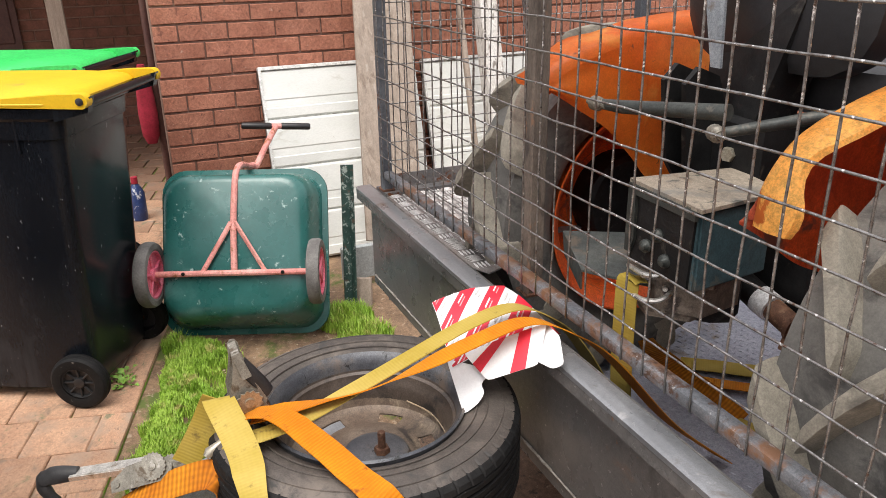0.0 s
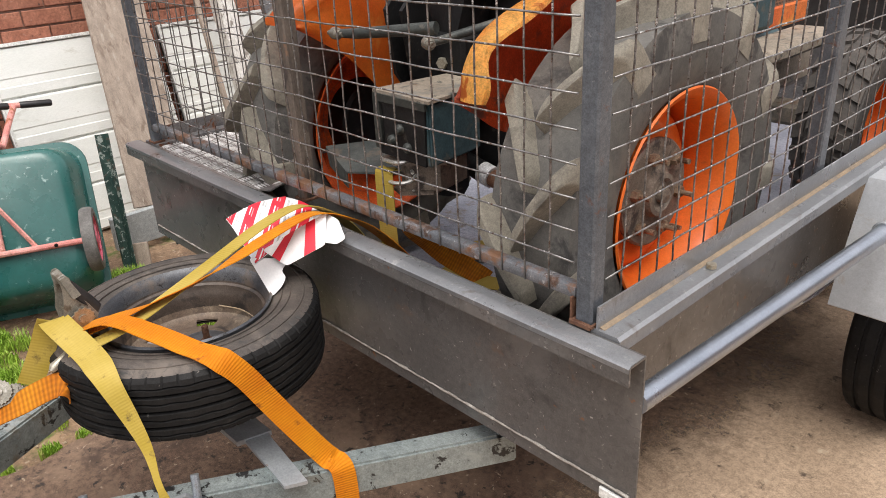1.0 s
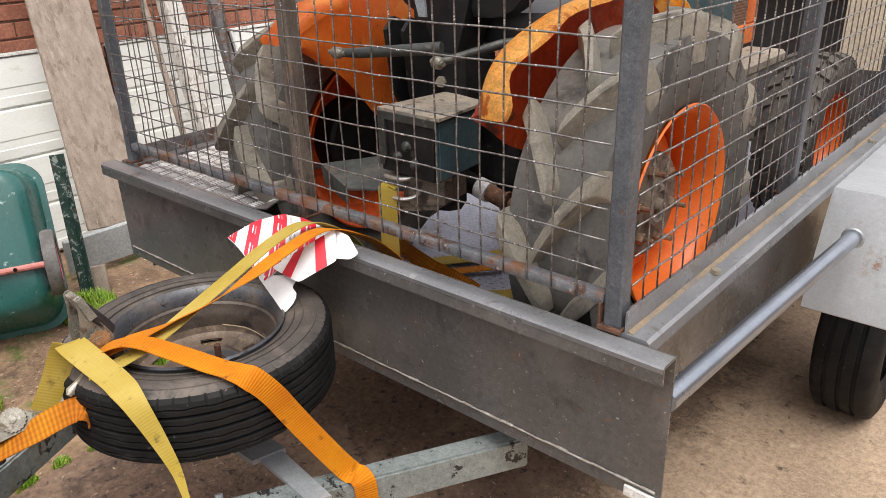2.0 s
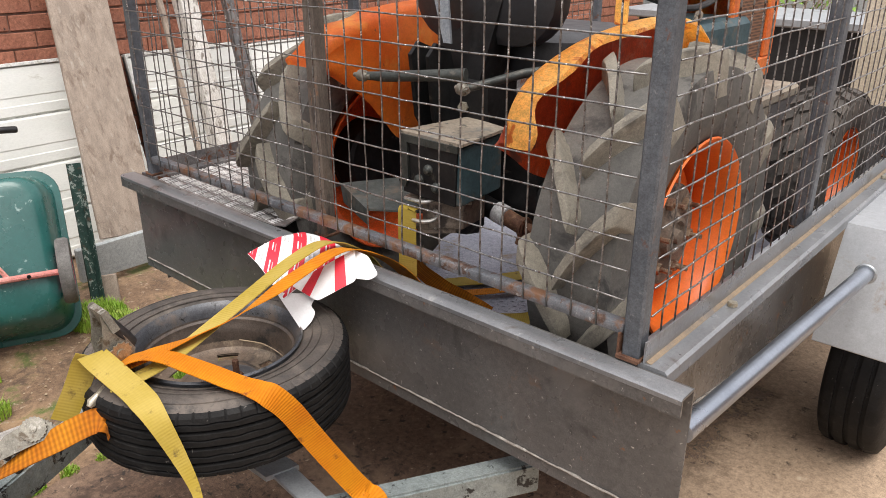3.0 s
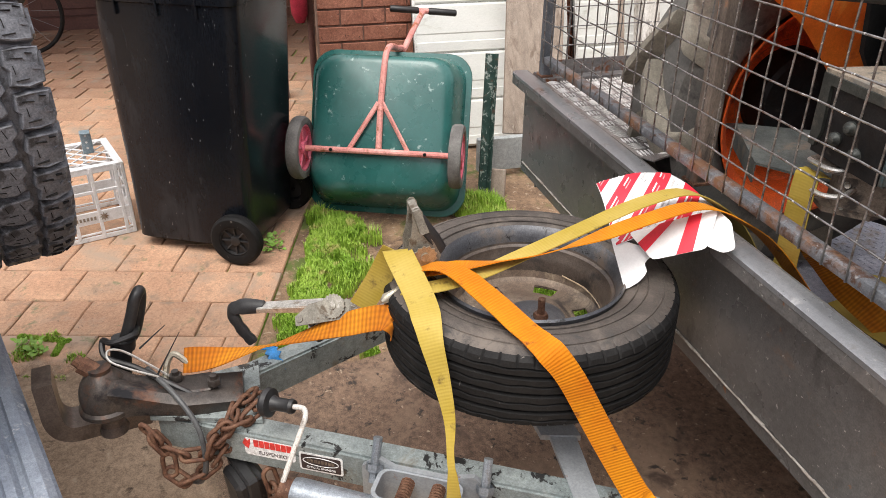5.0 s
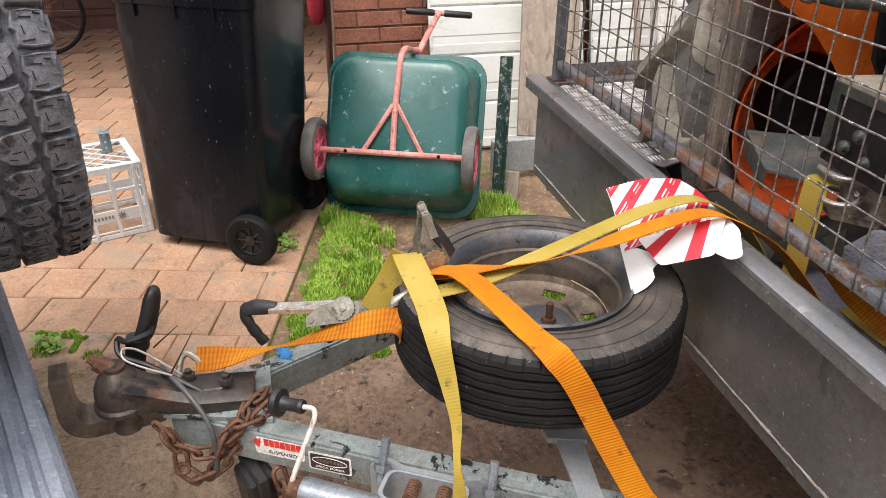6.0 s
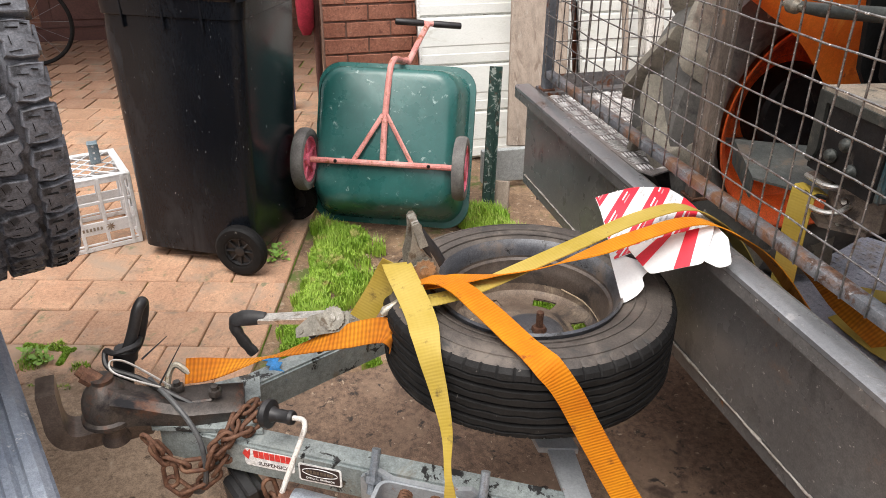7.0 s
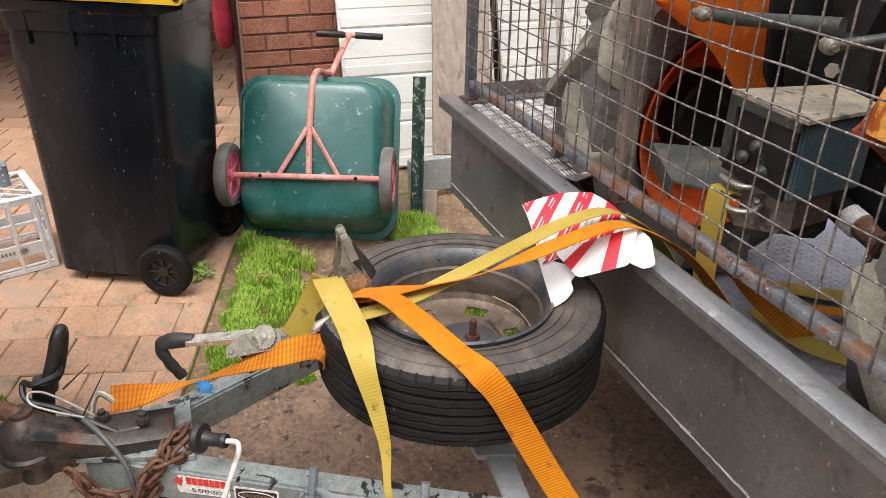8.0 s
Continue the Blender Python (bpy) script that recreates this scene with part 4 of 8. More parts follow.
TW = 0.215
def tyre_carcass(R, r, w, lug_h, m):
    bm = bmesh.new()
    h = w / 2
    lathe(bm, [(r, -h * 0.72), (r + 0.02, -h * 0.86), (r + (R - r) * 0.55, -h), (R - 0.045, -h * 0.92), (R - lug_h, -h * 0.6), (R - lug_h + 0.006, 0), (R - lug_h, h * 0.6),
               (R - 0.045, h * 0.92), (r + (R - r) * 0.55, h), (r + 0.02, h * 0.86), (r, h * 0.72)], 72, m)
    return bm


LUGS = [lug_mesh(s, 0.45, TW, 0.05, 0.046, "rubber_mud") for s in (-1, 1)]


def rear_wheel(x, out):
    m = around_x(x, AXLE_Y, AXLE_Z, out)
    far = out < 0
    K = 1.0 if far else 0.88   # rim size against its drawing
    # dark sidewall rubber; on the tread it also paints shade between lugs
    t = part("rear_wheel", tyre_carcass(0.447, 0.263 * K, TW, 0.05, m), "rubber_mid", tractor, "large lugged tractor tyre caked in grey dust")
    for side in (0, 1):
        copies("lug", LUGS[side], t, [m @ Matrix.Rotation(2 * math.pi * (k + 0.5 * side) / 11, 4, "Z") for k in range(11)])
    bm = bmesh.new()
    lathe(bm, [(r * K, h) for r, h in ((0.277, 0.100), (0.281, 0.096), (0.274, 0.09), (0.263, 0.086), (0.25, 0.062), (0.244, 0.03), (0.24, -0.02), (0.246, -0.07), (0.268, -0.1), (0.274, -0.108),
               (0.269, -0.108), (0.24, -0.075), (0.232, -0.02), (0.232, 0.004), (0.24, 0.034), (0.246, 0.064), (0.258, 0.089))], 64, m, closed=True)
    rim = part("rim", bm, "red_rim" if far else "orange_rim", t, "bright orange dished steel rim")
    bm = bmesh.new()
    d = 0.03 if far else -0.03
    lathe(bm, [(r * K, h) for r, h in ((0.2325, d - 0.02), (0.225, d - 0.012), (0.21, d + 0.008), (0.195, d + 0.018), (0.165, d + 0.022), (0.15, d + 0.016), (0.10, d + 0.014), (0.10, d + 0.019), (0.15, d + 0.021), (0.165, d + 0.027), (0.197, d + 0.023), (0.213, d + 0.012), (0.2325, d - 0.014))], 64, m, closed=True)
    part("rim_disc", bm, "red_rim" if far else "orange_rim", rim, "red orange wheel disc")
    # dark drum put where the far wheel's inside is only in shade
    if far:
        bm = bmesh.new()
        lathe(bm, [(0.125, 0.05), (0.125, -0.03), (0.115, -0.04), (0.0005, -0.045)], 40, m)
        part("brake_drum", bm, "black_metal", t, "dark drum standing for the shaded inside of the wheel")
    e = d - (0.03 if far else 0.0)
    bm = bmesh.new()
    lathe(bm, [(r * K, h) for r, h in ((0.142, e + 0.044), (0.142, e + 0.056), (0.136, e + 0.060), (0.07, e + 0.060), (0.062, e + 0.064), (0.056, e + 0.078), (0.044, e + 0.080), (0.034, e + 0.072), (0.022, e + 0.072), (0.019, e + 0.088), (0.0005, e + 0.09))], 36, m)
    part("hub", bm, "hub_brown", t, "grubby brown hub")
    for k in range(6):
        a = 2 * math.pi * k / 6 + 0.3
        c = Vector((0.09 * math.cos(a), 0.09 * math.sin(a), e + 0.058))
        bm = bmesh.new()
        tube(bm, [m @ c, m @ (c + Vector((0, 0, 0.045)))], 0.0065, 8)
        hexhead(bm, m @ c, (m.to_3x3() @ Vector((0, 0, 1))), 0.0145, 0.018)
        part("wheel_stud", bm, "stud_brown", t, "rusty stud and nut")
    for k in (1, 3):
        a = 2 * math.pi * k / 5 - 0.5
        bm = bmesh.new()
        tube(bm, [m @ Vector((0.167 * math.cos(a), 0.167 * math.sin(a), d + 0.012)), m @ Vector((0.17 * math.cos(a), 0.17 * math.sin(a), d + 0.065))], 0.006, 8)
        hexhead(bm, m @ Vector((0.167 * math.cos(a), 0.167 * math.sin(a), d + 0.012)), (m.to_3x3() @ Vector((0, 0, 1))), 0.011, 0.012)
        part("rim_bolt", bm, "stud_brown", rim)
    return t


rear_wheel(-0.328, 1)
rear_wheel(2 * TX + 0.328, -1)


CROWN = [(0.070, 1.185), (0.082, 1.25), (0.14, 1.312), (0.27, 1.358), (0.413, 1.384), (0.60, 1.397), (0.76, 1.385), (0.87, 1.34), (0.92, 1.28)]
HEM = [(0.072, 1.18), (0.12, 1.15), (0.19, 1.10), (0.28, 1.06), (0.38, 1.015), (0.46, 0.985), (0.56, 0.97), (0.75, 1.0), (0.90, 1.24)]


HEM_FAR = [(0.13, 1.265), (0.175, 1.243), (0.235, 1.205), (0.306, 1.158), (0.38, 1.085), (0.45, 1.013), (0.545, 1.035), (0.66, 1.15), (0.88, 1.27)]


CROWN_FAR = [(0.125, 1.262), (0.14, 1.29), (0.19, 1.325), (0.29, 1.36)] + CROWN[4:]


def fender(x_in, x_out, lower, crown):
    """A flattened arch over the wheel, rolled into a dented panel down its body side."""
    s = 1 if x_out > x_in else -1
    top, hem = smooth_path([(0, y, z) for y, z in crown], 4), smooth_path([(0, y, z) for y, z in lower], 4)
    n = len(top)
    bm = bmesh.new()
    rows = []
    for k in range(n):
        d = (top[min(k + 1, n - 1)] - top[max(k - 1, 0)]).normalized()
        nrm = Vector((0, -d.z, d.y))
        wid = x_out - x_in + s * 0.012 * math.sin(k * 0.8) * (k < 20)
        prof = [(0.0, -0.034), (s * 0.004, -0.016), (s * 0.014, -0.005), (s * 0.03, 0.0), (wid * 0.65, 0.003), (wid - s * 0.004, -0.003 + 0.003 * math.sin(k * 1.3)), (wid, -0.012)]
        rows.append([bm.verts.new(Vector((x_in + x, 0, 0)) + top[k] + nrm * h) for x, h in prof])
    for p, q in zip(rows, rows[1:]):
        for i in range(len(p) - 1):
            bm.faces.new((p[i], p[i + 1], q[i + 1], q[i]))
    bmesh.ops.solidify(bm, geom=bm.faces[:], thickness=0.0025)
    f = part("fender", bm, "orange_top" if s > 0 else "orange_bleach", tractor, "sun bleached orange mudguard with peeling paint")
    bm = bmesh.new()
    rows = []
    for k in range(n):
        d = (top[min(k + 1, n - 1)] - top[max(k - 1, 0)]).normalized()
        a = top[k] + Vector((0, -d.z, d.y)) * -0.032
        b = hem[k]
        row = []
        for j in range(9):
            t = j / 8
            p = a.lerp(b, t)
            dent = 0.016 * noise.noise((p.y * 6, p.z * 6, 3.0 * s)) + 0.012 * math.sin(math.pi * t)
            row.append(bm.verts.new(Vector((x_in - s * dent * (t > 0), p.y, p.z))))
        rows.append(row)
    for p, q in zip(rows, rows[1:]):
        for i in range(8):
            bm.faces.new((p[i], p[i + 1], q[i + 1], q[i]))
    bmesh.ops.solidify(bm, geom=bm.faces[:], thickness=0.0025)
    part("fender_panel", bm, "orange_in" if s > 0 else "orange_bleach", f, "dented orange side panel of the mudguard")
    return f


fender(-0.50, -0.425, HEM, CROWN)
fender(2 * TX + 0.50, 2 * TX + 0.40, HEM_FAR, CROWN_FAR)
bm = bmesh.new()
box(bm, (-0.49, 0.48, 1.39), (-0.46, 0.495, 1.62), 0.003)
part("lamp_bracket", bm, "orange_top", tractor, "orange flat bracket")

# rear housing, seat, linkage
bm = bmesh.new()
box(bm, (TX - 0.17, 0.46, 0.83), (TX + 0.15, 0.75, 1.06), 0.02)
box(bm, (TX - 0.35, 0.48, 0.82), (TX + 0.35, 0.62, 0.97), 0.05, seg=3)
box(bm, (TX - 0.17, 0.36, 0.99), (TX + 0.02, 0.47, 1.06), 0.01)
box(bm, (TX - 0.13, 0.6, 0.76), (TX + 0.13, 1.25, 1.05), 0.03)
house = part("rear_housing", bm, "black_metal", tractor, "greasy dark gearbox housing")
bm = bmesh.new()
foot = [(-0.86, 0.165), (-0.67, 0.155), (-0.692, 0.34), (-0.82, 0.36)]
prism(bm, [(x, y, 0.985) for x, y in foot], (0, 0, 0), (0, 0, 0.148))
bmesh.ops.bevel(bm, geom=bm.edges[:], offset=0.005, segments=2, affect="EDGES")
part("side_plate", bm, ("teal"), house, "dark teal hydraulic box")
bm = bmesh.new()
prism(bm, [(-0.868, 0.158, 1.134), (-0.662, 0.148, 1.134), (-0.684, 0.345, 1.134), (-0.825, 0.368, 1.138)], (0, 0, 0), (0, 0, 0.007))
lid = part("cover_plate", bm, "teal_dusty", house, "dusty flat cover plate")
# flat dark sheet stands in for the box's open, shaded front
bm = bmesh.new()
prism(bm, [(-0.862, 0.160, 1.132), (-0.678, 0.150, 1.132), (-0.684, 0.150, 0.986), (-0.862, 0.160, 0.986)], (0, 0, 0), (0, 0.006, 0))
part("recess", bm, "black_metal", house, "flat dark sheet painting the shaded opening of the box")
bm = bmesh.new()
prism(bm, [(-0.866, 0.157, 1.134), (-0.842, 0.155, 1.134), (-0.838, 0.155, 1.03), (-0.85, 0.156, 1.0), (-0.866, 0.157, 1.0)], (0, -0.003, 0), (0, 0.004, 0))
prism(bm, [(-0.842, 0.155, 1.134), (-0.672, 0.147, 1.134), (-0.672, 0.147, 1.118), (-0.842, 0.155, 1.116)], (0, -0.003, 0), (0, 0.004, 0))
part("flange", bm, "iron_dark", house, "dark teal folded edge of the box")
for x, z in ((-0.77, 1.06), (-0.745, 1.02), (-0.80, 1.03)):
    bm = bmesh.new()
    lathe(bm, [(0.013, 0.0), (0.013, 0.006), (0.009, 0.009), (0.006, 0.016), (0.0005, 0.017)], 14, between((x, 0.154, z), (x + 0.3, -0.85, z)))
    part("linkage_boss", bm, "iron_dark", house, "grubby linkage boss")
for (x, y, z), rr in (((-0.955, 0.335, 1.0), 0.03), ((-0.93, 0.335, 0.925), 0.026), ((-1.0, 0.34, 0.955), 0.022)):
    bm = bmesh.new()
    lathe(bm, [(rr, 0.0), (rr, 0.02), (rr * 0.7, 0.028), (rr * 0.35, 0.05), (0.0005, 0.052)], 16, between((x, y, z), (x, y - 1, z)))
    part("flange", bm, "black_metal", house)
bm = bmesh.new()
loops = []
for k, zz in enumerate((1.235, 1.25, 1.29, 1.33, 1.345)):
    s = (0.86, 0.98, 1.0, 0.97, 0.8)[k]
    loops.append([(TX + 0.0 + x * s, 0.72 + y * s, zz) for x, y in round_rect(0.46, 0.44, 0.1)])
loft(bm, loops)
loops = []
for k, yy in enumerate((0.52, 0.535, 0.57, 0.6, 0.61)):
    s = (0.84, 0.97, 1.0, 0.97, 0.8)[k]
    loops.append([(TX + x * s, yy - 0.12, 1.52 + z * s) for x, z in round_rect(0.46, 0.40, 0.12)])
loft(bm, loops)
seat = part("seat", bm, "black_vinyl", tractor, "black vinyl tractor seat")
for x in (-0.95, -0.89):
    bm = bmesh.new()
    prism(bm, [(x, 0.34, 1.08), (x, 0.30, 1.14), (x, 0.28, 1.30), (x, 0.31, 1.33), (x, 0.36, 1.31), (x, 0.44, 1.09)], (-0.006, 0, 0), (0.006, 0, 0))
    part("top_link_bracket", bm, "black_metal", tractor, "black drilled hitch bracket")
bm = bmesh.new()
prism(bm, [(-0.95, 0.39, 1.22), (-0.80, 0.37, 1.22), (-0.74, 0.40, 1.47), (-0.98, 0.42, 1.47)], (0, 0, 0), (0, 0.10, 0))
box(bm, (-0.90, 0.36, 1.06), (-0.765, 0.5, 1.24), 0.01)
part("lift_housing", bm, "black_metal", tractor, "black hydraulic lift housing")
bm = bmesh.new()
prism(bm, [(-0.945, 0.355, 1.47), (-0.89, 0.355, 1.47), (-0.855, 0.33, 1.33), (-0.88, 0.33, 1.33)], (0, 0, 0), (0, 0.006, 0))
part("stay", bm, "silver", tractor, "bare silver flat stay")
bm = bmesh.new()
tube(bm, [(-1.01, 0.18, 1.253), (-0.95, 0.19, 1.256), (-0.745, 0.26, 1.275)], [0.010, 0.013, 0.015], 12)
tube(bm, [(-0.70, 0.20, 1.255), (-0.60, 0.30, 1.29), (-0.52, 0.42, 1.30)], [0.009, 0.011, 0.011], 12)
part("lift_arm", bm, "iron_dark", tractor, "dark grey tapered lift rod")
for c, ax in (((-1.015, 0.175, 1.253), (1, 0, 0)), ((-0.702, 0.195, 1.255), (1, -0.4, 0))):
    bm = bmesh.new()
    v = Vector(ax).normalized() * 0.018
    tube(bm, [Vector(c) - v, Vector(c) - v * 0.5, Vector(c) + v * 0.5, Vector(c) + v], [0.008, 0.0145, 0.0145, 0.008], 14)
    tube(bm, [Vector(c) - v * 1.6, Vector(c) + v * 1.6], 0.006, 10)
    part("joint", bm, "zinc_worn", tractor, "dull zinc ball joint")
bm = bmesh.new()
hexhead(bm, (-0.835, 0.36, 1.17), (0.3, -1, 0), 0.015, 0.012)
part("bolt", bm, "zinc", tractor, "zinc bolt head")
# drawbar hitch, shackle plates and power shaft
bm = bmesh.new()
prism(bm, [(-1.14, 0.19, 0.935), (-0.97, 0.13, 0.915), (-0.80, 0.24, 0.915), (-1.02, 0.34, 0.945)], (0, 0, 0), (0, 0, 0.005))
prism(bm, [(-1.14, 0.19, 0.935), (-0.97, 0.13, 0.915), (-0.97, 0.13, 0.875), (-1.13, 0.19, 0.885)], (0, 0, 0), (0, 0.004, 0))
part("hitch_plate", bm, "plate_grey", tractor, "bent dark plate")
bm = bmesh.new()
prism(bm, [(-0.86, 0.165, 0.966), (-0.80, 0.15, 0.966), (-0.69, 0.22, 0.972), (-0.73, 0.36, 0.972), (-0.88, 0.34, 0.968)], (0, 0, 0), (0, 0, 0.008))
prism(bm, [(-0.845, 0.18, 0.885), (-0.80, 0.165, 0.885), (-0.74, 0.22, 0.885), (-0.76, 0.34, 0.885), (-0.87, 0.33, 0.885)], (0, 0, 0), (0, 0, 0.009))
prism(bm, [(-0.835, 0.20, 0.895), (-0.80, 0.185, 0.895), (-0.728, 0.235, 0.895), (-0.745, 0.34, 0.895), (-0.86, 0.33, 0.895)], (0, 0, 0), (0, 0, 0.07))
part("drawbar_jaw", bm, "hub_brown", tractor, "grubby brown drawbar jaw plates")
bm = bmesh.new()
loft(bm, [[(x, y, z) for x, z in ((-0.855, z0 + 0.02), (-0.84, z0), (-0.78, z0), (-0.76, z0 + 0.03), (-0.76, 0.966), (-0.855, 0.966))] for y, z0 in ((0.235, 0.876), (0.27, 0.86), (0.31, 0.845), (0.36, 0.835))])
part("drawbar_block", bm, "black_metal", tractor, "greasy dark drawbar block")
bm = bmesh.new()
tube(bm, [(-0.86, 0.43, 0.90), (-0.75, 0.41, 0.886)], 0.028, 16)
shaft = part("power_shaft", bm, "black_metal", tractor)
bm = bmesh.new()
tube(bm, [(-0.758, 0.41, 0.888), (-0.722, 0.409, 0.881)], 0.029, 16)
part("tape", bm, "tape_white", shaft, "white tape")
bm = bmesh.new()
tube(bm, [(-0.722, 0.409, 0.881), (-0.672, 0.408, 0.868)], 0.023, 16)
tube(bm, [(-0.668, 0.408, 0.867), (-0.66, 0.408, 0.866)], 0.029, 14)
tube(bm, [(-0.655, 0.408, 0.866), (-0.63, 0.41, 0.862)], 0.015, 12)
tube(bm, [(-0.66, 0.395, 0.89), (-0.668, 0.385, 0.825)], 0.006, 8)
part("shaft_end", bm, "rust", shaft, "rusty shaft end and pin")
# engine bay, hood and front axle
bm = bmesh.new()
box(bm, (TX - 0.14, 1.1, 0.72), (TX + 0.14, 1.95, 1.06), 0.03)
box(bm, (TX - 0.20, 0.95, 1.06), (TX + 0.20, 1.35, 1.22), 0.03)
box(bm, (TX - 0.1, 1.35, 1.06), (TX + 0.17, 1.80, 1.30), 0.02)
part("engine", bm, "teal", tractor, "dark teal engine block")
for k, pts in enumerate((((-0.75, 1.0, 1.30), (-0.70, 1.2, 1.18), (-0.72, 1.4, 1.24), (-0.76, 1.55, 1.32)), ((-0.78, 0.9, 1.24), (-0.68, 1.05, 1.32), (-0.69, 1.3, 1.31), (-0.74, 1.5, 1.28)),
                         ((-0.8, 1.2, 1.4), (-0.7, 1.3, 1.36), (-0.7, 1.5, 1.37), (-0.75, 1.7, 1.40)))):
    bm = bmesh.new()
    tube(bm, smooth_path(pts, 5), 0.011 if k else 0.015, 8)
    part("hose", bm, "black_plastic" if k else "teal_dusty", tractor, "dusty rubber hose")
bm = bmesh.new()
box(bm, (-0.745, 1.42, 1.18), (-0.70, 1.50, 1.30), 0.012)
part("filter", bm, "dust", tractor, "dusty tan filter body")
bm = bmesh.new()
box(bm, (2 * TX + 0.70, 1.2, 1.60), (-0.70, 2.16, 1.64), 0.012)
hood = part("hood", bm, "orange", tractor, "faded salmon orange bonnet")
for lo, hi in (((-0.72, 1.70, 1.06), (-0.70, 1.76, 1.62)), ((-0.72, 2.06, 1.12), (-0.70, 2.16, 1.62)), ((-0.72, 1.76, 1.04), (-0.70, 2.16, 1.12)), ((-0.72, 1.76, 1.42), (-0.70, 2.06, 1.60)),
               ((2 * TX + 0.70, 1.70, 1.04), (2 * TX + 0.72, 2.16, 1.60)), ((2 * TX + 0.72, 2.12, 1.04), (-0.72, 2.16, 1.60))):
    bm = bmesh.new()
    box(bm, lo, hi, 0.006)
    part("frame_strip", bm, "orange", hood, "faded salmon orange frame strip")
bm = bmesh.new()
box(bm, (-0.714, 1.755, 1.11), (-0.710, 2.07, 1.43))
part("grille", bm, "grille", hood, "brown perforated grille sheet")
bm = bmesh.new()
box(bm, (TX - 0.42, 1.81, 0.72), (TX + 0.42, 1.91, 0.80), 0.015)
box(bm, (TX - 0.16, 1.5, 0.80), (TX + 0.16, 2.2, 0.96), 0.03)
box(bm, (TX + 0.14, 1.30, 0.99), (TX + 0.30, 2.05, 1.04), 0.012)
part("front_axle", bm, "teal_dusty", tractor, "dusty grey front axle and bolster")


def tread_block(h0, h1, side, material):
    bm = bmesh.new()
    d, sk, vs = 0.088, 0.05, []
    for h, sh in ((h0, 0), (h1, sk)):
        top = 0.314 - (0.012 if h > 0.08 else 0)
        vs.append([bm.verts.new(Vector((q * math.cos(sh + e), q * math.sin(sh + e), side * h))) for q, e in ((0.29, -d), (top, -d * 0.9), (top, d * 0.9), (0.29, d))])
    for i in range(3):
        bm.faces.new((vs[0][i], vs[0][i + 1], vs[1][i + 1], vs[1][i]))
    bm.faces.new(vs[0][::-1]), bm.faces.new(vs[1])
    return mesh_of("tread_block", bm, material)


BLOCKS = {(side, row): tread_block(h0, h1, side, "rubber_dusty") for side in (-1, 1) for row, (h0, h1) in enumerate(((0.012, 0.045), (0.052, 0.092)))}


def front_wheel(x, out):
    m = around_x(x, 1.86, 0.758, out)
    prof = [(0.17, -0.08), (0.19, -0.09), (0.24, -0.10), (0.28, -0.095), (0.30, -0.07), (0.305, 0), (0.30, 0.07), (0.28, 0.095), (0.24, 0.10), (0.19, 0.09), (0.17, 0.08)]
    bm = bmesh.new()
    lathe(bm, prof, 60, m)
    t = part("front_wheel", bm, "rubber_dusty", tractor, "blocky treaded front tyre")
    for (side, row), me in BLOCKS.items():
        copies("tread_block", me, t, [m @ Matrix.Rotation(2 * math.pi * (k + 0.5 * row + (0.25 if side > 0 else 0)) / 24, 4, "Z") for k in range(24)])
    bm = bmesh.new()
    lathe(bm, [(0.178, 0.088), (0.172, 0.08), (0.158, 0.06), (0.15, 0.0), (0.09, 0.01), (0.05, 0.03), (0.0005, 0.03)], 40, m)
    part("rim", bm, "orange_rim", t, "orange steel front rim")


front_wheel(-0.36, 1)
front_wheel(2 * TX + 0.36, -1)


# ---- drawbar, coupling and what hangs on it ----
DX = -0.93
RISE = 0.022   # the drawbar climbs this much from the beam to its nose
def rise(y):
    return RISE * max(0.0, -y)


def rail_bar(name, a, b, w=0.05, h=0.075, top=0.53):
    a, b = Vector((a[0], a[1], rise(a[1]))), Vector((b[0], b[1], rise(b[1])))
    d = (b - a).normalized()
    s = Vector((-d.y, d.x, 0)) * w / 2
    bm = bmesh.new()
    vs = prism(bm, [a - s + Vector((0, 0, top - h)), a + s + Vector((0, 0, top - h)), a + s + Vector((0, 0, top)), a - s + Vector((0, 0, top))], (0, 0, 0), b - a)
    bmesh.ops.bevel(bm, geom=bm.edges[:], offset=0.005, segments=2, affect="EDGES")
    return part(name, bm, "drawbar", trailer, "silver grey painted drawbar rail with chipped paint")


near_rail = rail_bar("drawbar_rail", (DX + 0.595, 0.03, 0), (DX - 0.007, -1.081, 0))
rail_bar("drawbar_rail", (DX - 0.595, 0.03, 0), (DX - 0.055, -0.985, 0))
RD = Vector((0.55, 1.015, 0)).normalized()           # along the near rail, towards the beam
RN = Vector((RD.y, -RD.x, 0))                        # out of its outer face
def on_rail(s, out=0.0, z=0.0):
    """A place s metres along the outer face of the near rail from its front end."""
    q = Vector((DX + 0.045, -0.985, 0)) + RD * s + RN * (0.025 + out)
    return q + Vector((0, 0, z + rise(q.y)))


bm = bmesh.new()
prism(bm, [(DX - 0.10, -0.90, 0.552), (DX + 0.085, -0.90, 0.552), (DX + 0.03, -1.10, 0.555), (DX - 0.055, -1.10, 0.555)], (0, 0, 0), (0, 0, 0.009))
part("nose_plate", bm, "drawbar", trailer, "grey painted nose plate")
# cross bracket under the spare wheel
bm = bmesh.new()
prism(bm, [(-0.735, -0.39, 0.533), (-0.70, -0.345, 0.533), (-0.50, -0.372, 0.533), (-0.52, -0.412, 0.533)], (0, 0, 0), (0, 0, 0.008))
prism(bm, [(-1.30, -0.42, 0.533), (-1.30, -0.35, 0.533), (-0.68, -0.34, 0.533), (-0.70, -0.41, 0.533)], (0, 0, 0), (0, 0, 0.012))
